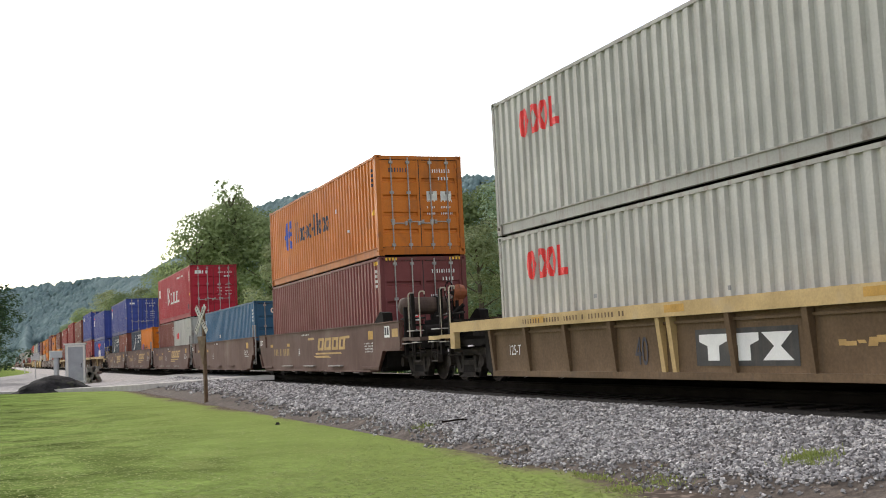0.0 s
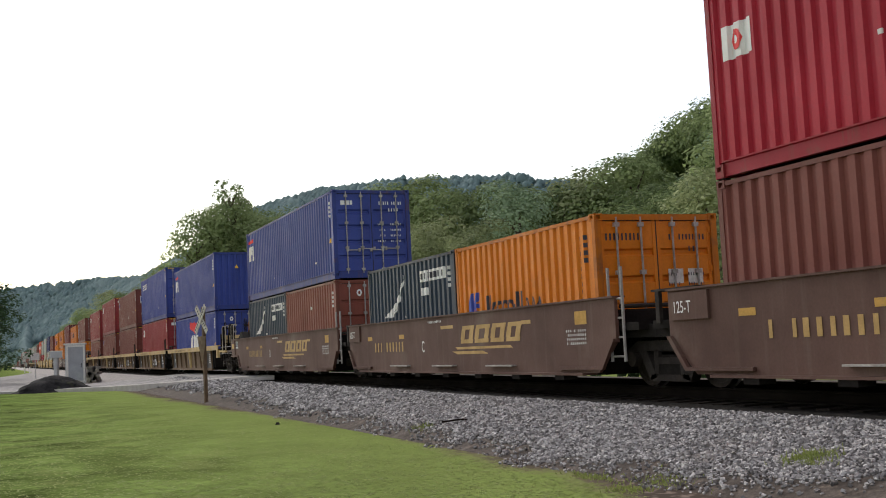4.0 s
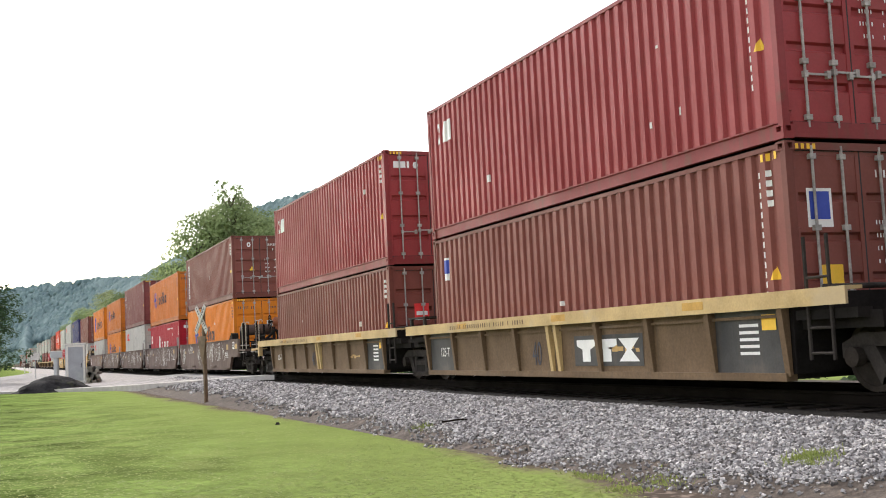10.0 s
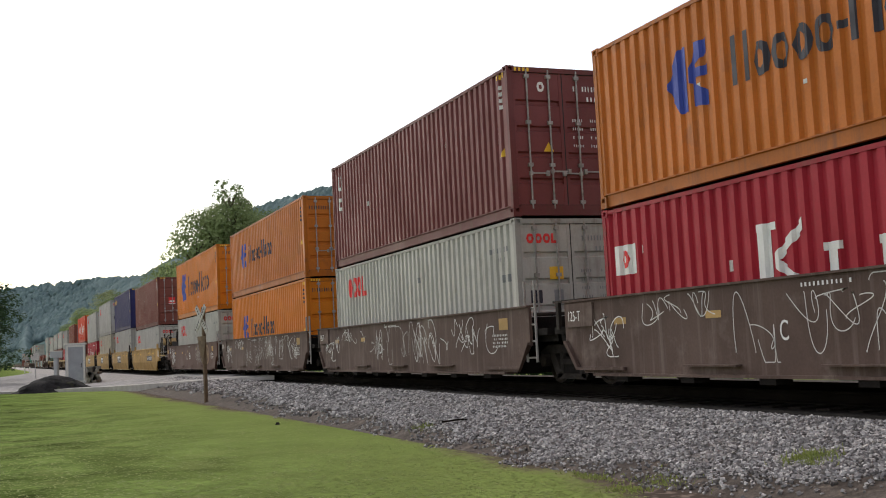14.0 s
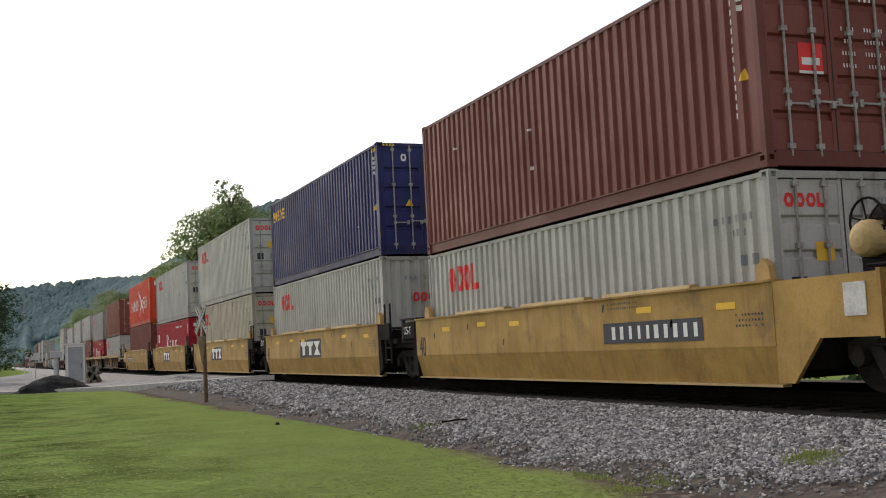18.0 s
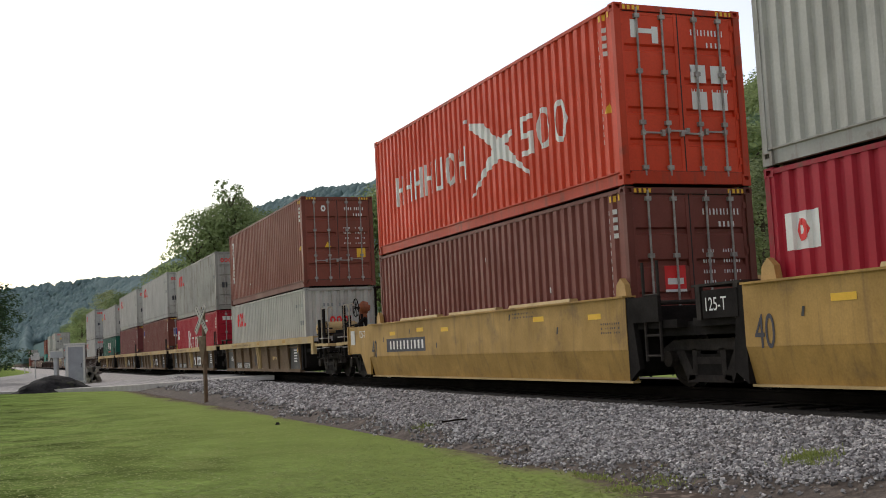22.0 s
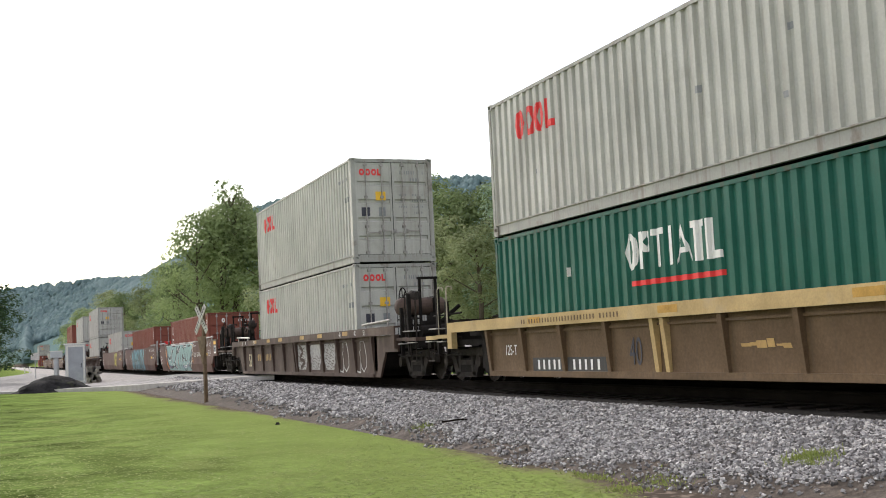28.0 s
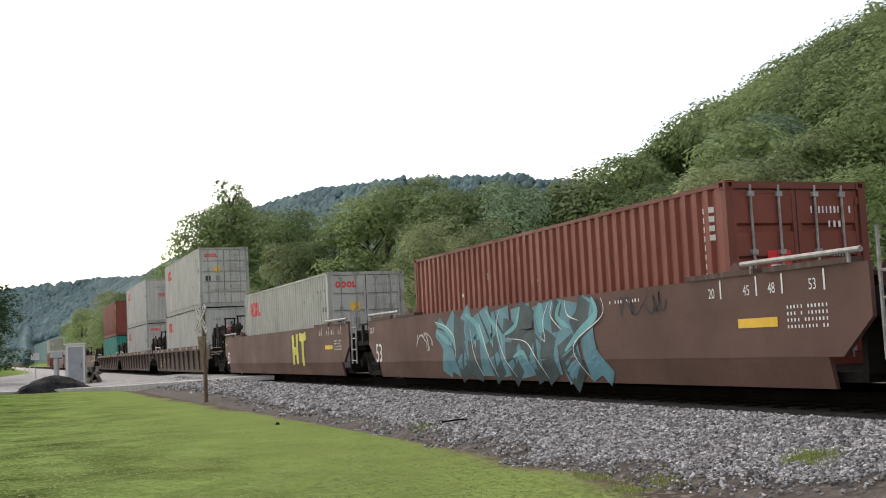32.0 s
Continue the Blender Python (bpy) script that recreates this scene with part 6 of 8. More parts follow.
def teal_mural(u, x):
    """Fat pale teal forms with black openings, bright edges and warm flicks, over both plates."""
    n, body, on = 48, Geo(), skin(x, 0.0)
    for i in range(n):
        a, b = (6.0 - 9.3 * k / n for k in (i, i + 1))
        tuck = lambda y, z: y - max(0, (y - 4.6) / 1.4) * 0.7 * max(0, 1.5 - z) + max(0, (-y - 2.4) / 0.9) * 0.6 * max(0, 1.5 - z)
        for lo, hi in ((0.12, 0.46), (0.46, 1.0), (1.0, 1.5)):
            body.quad((on(lo), tuck(a, lo), lo), (on(lo), tuck(b, lo), lo), (on(hi), tuck(b, hi), hi), (on(hi), tuck(a, hi), hi))
    part("mural_ground", body, M["teal_spray"], u, "sprayed pale teal mural of fat swooping forms")
    groups = {
        "black_spray": [
            (0.10, [(5.41, 1.18), (5.24, 0.87), (4.72, 0.76), (4.3, 0.94), (4.36, 1.16)]), (0.06, [(5.76, 1.42), (5.65, 1.08), (5.35, 0.59), (4.86, 0.23)]),
            (0.2, [(3.3, 1.28), (3.93, 0.98), (3.82, 0.57), (3.1, 0.44), (2.46, 0.74)]), (0.14, [(2.08, 1.34), (2.24, 0.97), (2.62, 0.68), (2.93, 0.46)]),
            (0.3, [(1.8, 1.46), (1.91, 1.24), (2.05, 1.01)]), (0.18, [(1.79, 1.05), (1.31, 1.23), (0.91, 1.4)]), (0.16, [(1.62, 0.95), (1.49, 0.59), (1.26, 0.22)])],
        "black_spray.001": [
            (0.06, [(0.82, 1.12), (0.74, 0.67), (0.45, 0.22)]), (0.42, [(0.13, 0.95), (-0.13, 0.63), (-0.53, 0.44), (-1.07, 0.42), (-1.46, 0.61)]), (0.06, [(0.31, 1.38), (-0.28, 1.28), (-0.57, 0.98), (-0.64, 0.72)]),
            (0.11, [(-0.1, 1.46), (-0.78, 1.37), (-1.23, 1.43)]), (0.08, [(-1.24, 1.11), (-1.05, 0.81), (-0.73, 0.59)]), (0.06, [(-1.88, 1.25), (-1.72, 0.92), (-1.51, 0.63)])],
        "black_spray.002": [
            (0.16, [(-2.12, 0.76), (-2.04, 0.47), (-2.21, 0.3)]), (0.36, [(-3.14, 1.18), (-2.85, 0.96), (-2.71, 0.71), (-2.53, 0.47), (-2.4, 0.2)]), (0.18, [(2.96, 0.19), (2.5, 0.4), (2.11, 0.19)]),
            (0.06, [(3.82, 1.42), (2.97, 1.44), (2.37, 1.44)]), (0.1, [(5.17, 0.42), (4.19, 0.28), (3.31, 0.36)]), (0.06, [(-1.62, 1.38), (-2.1, 1.37), (-2.55, 1.4)])],
        "blue_spray": [(0.06, [(-3.2, 1.22), (-2.78, 0.94), (-2.58, 0.9), (-2.37, 0.74)])],
        "cream_spray": [(0.10, [(-2.58, 1.44), (-3.2, 1.37), (-3.09, 1.1), (-3.24, 0.88)]), (0.09, [(-3.15, 0.61), (-2.82, 0.59), (-2.68, 0.47), (-2.53, 0.23)]), (0.10, [(6.3, 1.42), (6.14, 0.99), (5.75, 0.69)]), (0.08, [(1.8, 0.67), (1.6, 0.54), (1.55, 0.36)])],
        "orange": [(0.14, [(5.97, 0.69), (5.63, 0.43), (5.25, 0.19)]), (0.12, [(-3.21, 0.8), (-3.29, 0.63), (-3.4, 0.53)]), (0.16, [(6.05, 1.3), (6.0, 1.0), (5.9, 0.8)])],
        "plum_spray": [(0.06, [(0.29, 0.22), (-0.02, 0.36), (-0.3, 0.24)]), (0.06, [(-0.44, 0.23), (-0.75, 0.34), (-0.98, 0.25)]), (0.06, [(-1.43, 0.27), (-1.69, 0.4), (-1.97, 0.27)]), (0.06, [(5.03, 0.23), (4.53, 0.36), (3.98, 0.22)])],
        "white": [(0.035, [(5.21, 0.77), (4.61, 0.65), (4.12, 0.85), (4.13, 1.18)]), (0.035, [(0.28, 0.99), (0.02, 0.61), (-0.45, 0.33), (-1.15, 0.31), (-1.66, 0.61)]), (0.035, [(1.58, 1.46), (1.66, 1.28), (1.74, 1.1)]),
                  (0.035, [(-3.41, 1.46), (-3.37, 1.34), (-3.54, 1.44), (-3.66, 1.37)]), (0.035, [(3.62, 1.34), (4.22, 0.98), (4.12, 0.52), (3.42, 0.36)]), (0.035, [(-3.3, 1.2), (-2.99, 0.97), (-2.9, 0.68), (-2.66, 0.3)]), (0.03, [(5.9, 1.48), (3.0, 1.485), (0.0, 1.48), (-2.9, 1.485)])],
    }
    edge = Geo()
    for k, (key, strokes) in enumerate(groups.items()):
        g = Geo()
        for i, (w, pts) in enumerate(strokes):
            brush(g, pts, w * 1.5 if key.startswith("black") else w, skin(x, 0.003 + 0.0012 * k + 0.0001 * i))
            if key.startswith("black") and w > 0.1:
                brush(edge, [(p - w * 0.5 - 0.03, q - 0.03) for p, q in pts], 0.04, skin(x, 0.0125 + 0.0001 * i))
        tagged(part("mural_stroke", g, M[key.split(".")[0]], u), kind="stuff")
    tagged(part("mural_stroke", edge, M["white"], u), kind="stuff")
    for a, b in ((4.3, 2.4), (1.2, -0.8), (-1.9, -3.9)):
        part("rim_flap", Geo().box(x + 0.005, x + 0.16, b, a, 1.525, 1.575), M["sign_white"], u, "whitish sprayed flap on the rim")


def blue_mural(u, x):
    """Tall dark letter-like masses in a blue-green cloud, edged with bright teal and white."""
    y0, y1, z0, z1 = 4.3, -3.3, 0.1, 1.5
    def at(p):
        return (y0 + (y1 - y0) * p[0], z0 + (z1 - z0) * p[1])
    layers = (
        ("blue_spray", ((0.5, ((0.03, 0.8), (0.1, 0.5), (0.08, 0.05))), (0.6, ((0.12, 0.9), (0.17, 0.5), (0.15, 0.05))), (0.7, ((0.22, 0.95), (0.27, 0.5), (0.25, 0.05))), (0.8, ((0.34, 0.96), (0.36, 0.5), (0.36, 0.04))), (0.8, ((0.46, 0.96), (0.47, 0.5), (0.48, 0.04))), (0.8, ((0.58, 0.97), (0.59, 0.5), (0.6, 0.04))), (0.8, ((0.7, 0.97), (0.71, 0.5), (0.72, 0.04))), (0.7, ((0.82, 0.97), (0.81, 0.5), (0.84, 0.04))), (0.45, ((0.92, 0.97), (0.9, 0.6), (0.93, 0.04))), (0.3, ((0.9, 0.4), (0.95, 0.2), (0.99, 0.03))))),
        ("deep_spray", ((0.62, ((0.17, 0.62), (0.2, 0.3), (0.22, 0.0))), (0.55, ((0.2, 0.9), (0.19, 0.7), (0.2, 0.5))), (0.6, ((0.29, 0.55), (0.29, 0.25), (0.28, 0.0))), (0.55, ((0.4, 0.55), (0.42, 0.25), (0.44, 0.0))), (0.5, ((0.52, 0.5), (0.52, 0.25), (0.55, 0.0))), (0.6, ((0.62, 0.97), (0.6, 0.6), (0.66, 0.3), (0.68, 0.0))), (0.5, ((0.73, 0.6), (0.71, 0.3), (0.73, 0.0))), (0.62, ((0.8, 0.5), (0.82, 0.25), (0.86, 0.0))), (0.4, ((0.9, 0.97), (0.88, 0.75), (0.84, 0.6))), (0.34, ((0.48, 0.72), (0.55, 0.62), (0.57, 0.5))), (0.28, ((0.78, 0.97), (0.76, 0.75), (0.76, 0.6))))),
        ("black_spray", ((0.05, ((0.02, 0.78), (0.1, 0.7), (0.15, 0.5))), (0.05, ((0.03, 0.66), (0.1, 0.55), (0.14, 0.44))), (0.06, ((0.33, 0.95), (0.37, 0.7), (0.4, 0.5))), (0.06, ((0.43, 0.96), (0.45, 0.75), (0.5, 0.55))), (0.05, ((0.95, 0.97), (0.96, 0.75), (0.87, 0.5), (0.84, 0.36))))),
        ("bright_spray", ((0.14, ((0.02, 0.85), (0.09, 0.76), (0.14, 0.6), (0.16, 0.42))), (0.12, ((0.02, 0.72), (0.08, 0.6), (0.13, 0.5))), (0.16, ((0.24, 0.94), (0.31, 0.78), (0.35, 0.55), (0.37, 0.36))), (0.12, ((0.38, 0.97), (0.41, 0.8), (0.46, 0.62), (0.47, 0.4))), (0.1, ((0.48, 0.6), (0.55, 0.72), (0.58, 0.96))), (0.34, ((0.69, 0.98), (0.685, 0.8), (0.69, 0.6))), (0.14, ((0.93, 0.98), (0.945, 0.78), (0.87, 0.58), (0.8, 0.36))), (0.12, ((0.79, 0.97), (0.77, 0.78), (0.83, 0.64))), (0.1, ((0.53, 0.3), (0.58, 0.36), (0.61, 0.24))), (0.12, ((0.29, 0.5), (0.3, 0.62), (0.3, 0.45))), (0.12, ((0.4, 0.5), (0.405, 0.64), (0.41, 0.45))))),
        ("white", ((0.022, ((0.01, 0.88), (0.1, 0.78), (0.155, 0.6), (0.16, 0.3))), (0.022, ((0.27, 0.75), (0.285, 0.4), (0.33, 0.03))), (0.022, ((0.33, 0.8), (0.36, 0.5), (0.42, 0.03))), (0.022, ((0.46, 0.95), (0.44, 0.7), (0.47, 0.35), (0.53, 0.03))), (0.022, ((0.5, 0.55), (0.6, 0.5), (0.65, 0.3), (0.7, 0.02))), (0.022, ((0.68, 0.56), (0.705, 0.5), (0.7, 0.75), (0.73, 0.97))), (0.022, ((0.97, 0.97), (0.97, 0.75), (0.84, 0.42), (0.9, 0.03))), (0.022, ((0.75, 0.97), (0.74, 0.8), (0.79, 0.62))), (0.022, ((0.81, 0.97), (0.82, 0.8), (0.87, 0.72))))),
    )
    for k, (key, strokes) in enumerate(layers):
        g = Geo()
        for i, (w, pts) in enumerate(strokes):
            brush(g, [at(p) for p in pts], w, skin(x, 0.002 + 0.0014 * k + 0.0001 * i), taper=key not in ("blue_spray", "deep_spray"))
        tagged(part("mural_stroke", g, M[key], u), kind="stuff")
    scrawl(u, 77, -4.6, -3.5, 1.1, 1.45, x - 0.002, M["black_spray"], 5, 0.03, "tag")
    scrawl(u, 78, 4.5, 5.1, 0.7, 1.2, x - 0.002, M["sign_white"], 4, 0.02, "tag")


def yellow_mural(u, x):
    """Two fat yellow forms with dark edges."""
    strokes = (((-2.75, 1.36), (-2.8, 0.9), (-2.85, 0.4)), ((-3.3, 1.38), (-3.28, 0.9), (-3.35, 0.42)), ((-2.75, 0.86), (-3.05, 0.84), (-3.35, 0.9)), ((-3.6, 1.3), (-4.0, 1.24), (-4.4, 1.32)), ((-3.98, 1.3), (-4.0, 0.9), (-4.06, 0.36)))
    for k, (key, extra) in enumerate((("black_spray", 0.1), ("lime_spray", 0.0))):
        g = Geo()
        for i, pts in enumerate(strokes):
            brush(g, pts, 0.26 + extra, skin(x, 0.002 + 0.003 * k + 0.0003 * i), taper=False)
        tagged(part("mural_stroke", g, M[key], u), kind="stuff")


# ---------------------------------------------------------------- the train
FORTY, TWENTY = 12.192, 6.058
STD, HIGH = 2.591, 2.896
WELL_Z, GAP = 0.28, 0.1
M["teal_spray"] = mat("pale_teal_spray", (0.21, 0.345, 0.335), 0.6, 0, 0.15, 2.0)
M["blue_spray"] = mat("blue_green_spray", (0.085, 0.22, 0.27), 0.6, 0, 0.3, 2.0)
M["black_spray"] = mat("black_spray", (0.015, 0.015, 0.02), 0.6, 0, 0.1, 2.0)
M["cream_spray"] = mat("cream_spray", (0.62, 0.55, 0.36), 0.6, 0, 0.2, 2.0)
M["chalk_spray"] = mat("chalky_white_spray", (0.40, 0.39, 0.38), 0.8, 0, 0.35, 9.0, 60, 0.05, (0.08, 0.06, 0.055), 0.7, 9.0)
M["deep_spray"] = mat("deep_slate_spray", (0.03, 0.055, 0.065), 0.6, 0, 0.3, 2.0)
M["bright_spray"] = mat("bright_teal_spray", (0.13, 0.36, 0.385), 0.6, 0, 0.2, 2.0)
M["plum_spray"] = mat("plum_spray", (0.16, 0.10, 0.24), 0.6, 0, 0.2, 2.0)
M["lime_spray"] = mat("yellow_spray", (0.62, 0.55, 0.08), 0.6, 0, 0.2, 2.0)

WORDS = {
    "oocl_grey": "pale grey corrugated container with red ring mark",
    "old_grey": "grimy grey corrugated container with dark streaks",
    "cream": "cream streaked corrugated container with red mark",
    "orange": "bright orange corrugated container with dark name bars",
    "old_orange": "faded orange corrugated container with dark name bars",
    "maroon": "dark maroon corrugated steel container",
    "brown": "red-brown corrugated steel container",
    "rust_red": "rust red corrugated steel container",
    "cai_red": "brick red corrugated container with white mark",
    "k_red": "crimson corrugated container with white name blocks",
    "h_red": "bright red corrugated container with white star shape",
    "blue": "royal blue corrugated container with white blocks",
    "navy": "navy blue corrugated container with yellow mark",
    "nyk": "short slate navy container with white wing",
    "steel_blue": "steel blue corrugated container with white placard",
    "green": "dark green corrugated container with white blocks",
    "teal": "teal green corrugated steel container",
}


def load(y_near, tier, paint_key, style, height=STD, length=FORTY, below=0.0, doors=True, seed=0):
    """A container whose near end is at y_near when the clip starts. below: the height of the box under it."""
    where = "stacked on another" if below else "in a well car"
    c = container(paint_key, length, height, WORDS[paint_key] + ", " + where, doors, style, seed)
    z = WELL_Z + (below + GAP if below else 0)
    rides(c, TRACK_X, y_near + length / 2, z)
    if below:
        for sx in (-1, 1):
            for sy in (-1, 1):
                lock = part("twist_lock", lambda: Geo().box(-0.05, 0.05, -0.07, 0.07, -GAP, 0), M["under"], c, key="twist")
                lock.matrix_basis = pose(sx * (CW / 2 - 0.08), sy * (length / 2 - 0.09), 0)
    return c


def stack(y, low, high=None):
    """A well's load: each box is (paint, style, height, near doors)."""
    seed = int(y)
    if isinstance(low, list):
        (pa, sa, ha, da), (pb, sb, hb, db) = low
        load(y, 0, pa, sa, ha, TWENTY, 0, da, seed)
        load(y + FORTY - TWENTY, 0, pb, sb, hb, TWENTY, 0, db, seed + 1)
        under = ha
    else:
        load(y, 0, low[0], low[1], low[2], FORTY, 0, low[3], seed + 2)
        under = low[2]
    if high:
        load(y, 1, high[0], high[1], high[2], FORTY, under, high[3], seed + 5)


GREY_H, GREY_S = ("oocl_grey", "rings", HIGH, True), ("oocl_grey", "rings", STD, True)
GREY_F = ("oocl_grey", "rings", HIGH, False)

# first car, passing as the clip opens, then the brown five-unit car
stack(7.58, GREY_S, GREY_S)
stack(27.13, ("maroon", "leaser", HIGH, True), ("old_orange", "wide_word", STD, True))
stack(42.5, ("steel_blue", "placard", STD, True))
stack(57.7, [("oocl_grey", "rings", STD, False), ("brown", "", STD, True)], ("k_red", "serif_line", STD, True))
stack(73.3, [("orange", "wide_word", STD, True), ("nyk", "wing", STD, True)])
stack(88.6, [("rust_red", "", STD, True), ("nyk", "wing", STD, True)], ("blue", "bird", STD, True))
# yellow ribbed five-unit car
stack(108.1, ("blue", "bird_big", STD, True), ("blue", "bird", STD, False))
stack(123.86, ("cai_red", "three_word", HIGH, True), ("blue", "small_word", HIGH, True))
stack(139.46, ("brown", "leaser", HIGH, True), ("brown", "badge", STD, True))
stack(155.06, ("brown", "badge", HIGH, True), ("cai_red", "three_word", HIGH, True))
stack(170.4, ("brown", "leaser", STD, True), ("cai_red", "three_word", HIGH, True))
# faded brown five-unit car
stack(190.5, ("orange", "wide_word", HIGH, True), ("brown", "column_word", STD, True))
stack(205.85, ("k_red", "serif_line", STD, True), ("old_orange", "wide_word", STD, True))
stack(221.33, GREY_H, ("maroon", "stencil", HIGH, True))
stack(236.95, ("orange", "wide_word", HIGH, True), ("old_orange", "wide_word", STD, True))
stack(252.4, ("oocl_grey", "rings", STD, True), ("orange", "large_word", HIGH, True))
# yellow canted five-unit car
stack(272.6, GREY_S, ("brown", "leaser", HIGH, True))
stack(288.1, GREY_F, ("navy", "small_yellow", HIGH, True))
stack(304.0, ("cream", "rings", HIGH, True), GREY_H)
stack(319.7, ("k_red", "serif_line", STD, True), GREY_H)
stack(335.3, ("brown", "leaser", HIGH, True), ("h_red", "star", HIGH, True))
# second yellow ribbed five-unit car
stack(355.16, ("oocl_grey", "rings", STD, False), ("rust_red", "column_word", HIGH, True))
stack(370.8, ("k_red", "serif_line", STD, True), ("old_grey", "rings", STD, True))
stack(386.45, ("brown", "badge", HIGH, True), GREY_S)
stack(401.95, ("maroon", "leaser", HIGH, True), GREY_S)
stack(417.8, ("green", "serif_green", STD, False), GREY_S)
# long cars at the tail
stack(439.35, GREY_H, GREY_H)
stack(462.84, ("rust_red", "stencil", STD, True))
stack(482.6, ("rust_red", "leaser", STD, True))
stack(502.3, GREY_H)
stack(524.9, ("oocl_grey", "rings", HIGH, False), GREY_H)
stack(546.4, GREY_H, ("oocl_grey", "rings", HIGH, False))
stack(567.2, ("teal", "", STD, False), ("rust_red", "", HIGH, False))
stack(640.0, GREY_S)
stack(700.0, ("rust_red", "", STD, True), GREY_S)

WELLS = [27.13, 42.5, 57.7, 73.3, 88.6]


def couple(starts, maker, half=6.1, **kw):
    """A car of several units; starts: where its boxes begin, near to far. Trucks stand under the joints and the ends."""
    n = len(starts)
    for i, y in enumerate(starts):
        u = maker((i == 0, i == n - 1), i, int(y), **kw)
        rides(u, TRACK_X, y + FORTY / 2, 0)
    add_truck(starts[0] + FORTY / 2 - half - 2.15)
    for a, b in zip(starts, starts[1:]):
        add_truck((a + b + FORTY) / 2)
    add_truck(starts[-1] + FORTY / 2 + half + 2.15)


def ribbed(ends, i, seed):
    return ribbed_unit(ends, i in (1, 2, 3) or seed < 20, seed=seed + i, label="yellow well car with dirty tan ribbed sides and worn sill")


def gold(ends, i, seed):
    return plate_unit(ends, "car_brown", seed=seed, gold=i != 1, label="brown well car with smooth plate sides and gold marks", letter="AEDCB"[i])


def faded(ends, i, seed):
    if i < 4:
        return plate_unit(ends, "car_faded", seed=seed, scribble=True, label="faded brown well car with white sprayed scribbles", letter="BCDEA"[i])
    u = plate_unit(ends, "car_brown", seed=seed, label="red-brown well car with round gold badge and sprayed tags", letter="A")
    badge = Geo()
    n = 32
    for a, b in ((0.34, 0.45), (0.0, 0.2)):
        for j in range(n):
            w0, w1 = 2 * math.pi * j / n, 2 * math.pi * (j + 1) / n
            badge.quad(*((-1.508, -4.55 + r * math.cos(w), 0.9 + r * math.sin(w)) for r, w in ((a, w0), (b, w0), (b, w1), (a, w1))))
    for z0, z1, h in ((0.86, 0.94, 0.34), (0.56, 1.24, 0.05)):
        badge.quad((-1.51, -4.55 - h, z0), (-1.51, -4.55 + h, z0), (-1.51, -4.55 + h, z1), (-1.51, -4.55 - h, z1))
    part("round_badge", badge, M["old_gold"], u, "worn round gold railway badge")
    scrawl(u, seed + 1, -4.0, -1.3, 0.5, 1.36, -1.511, M["chalk_spray"], 14, 0.022)
    scrawl(u, seed + 2, 5.6, 6.5, 0.5, 1.25, -1.511, M["white"], 10, 0.022)
    plates(u, "amber_patch", M["old_gold"], -1.507, [(y, y + w, z, z + 0.1) for y, w, z in ((0.95, 0.3, 1.05), (1.75, 0.22, 0.9), (-2.9, 0.3, 0.85), (-3.9, 0.5, 1.18), (-1.8, 0.4, 1.16))])
    plates(u, "letter_panel", M["white"], -1.507, [(0.62, 0.66, 0.72, 1.02), (0.32, 0.36, 0.72, 1.02), (0.36, 0.62, 0.98, 1.02), (0.36, 0.62, 0.72, 0.76), (0.42, 0.56, 0.82, 0.92)])
    letters(u, "sprayed_year", "2015", 0.3, -1.51, 6.62, 0.46, M["white"], 0.8)
    return u


def canted(ends, i, seed):
    return canted_unit(ends, seed=seed, emblem=i in (1, 2, 3), label="yellow well car with canted lower sides and dark end columns")


ART = [
    teal_mural,
    blue_mural,
    yellow_mural,
]


def oxide(ends, i, seed):
    return long_plate_unit(ends, seed=seed, art=ART[i % 3] if seed < 510 else None, letter="mark" if i == 0 else "", label="oxide brown long well car with sprayed mural on its side")


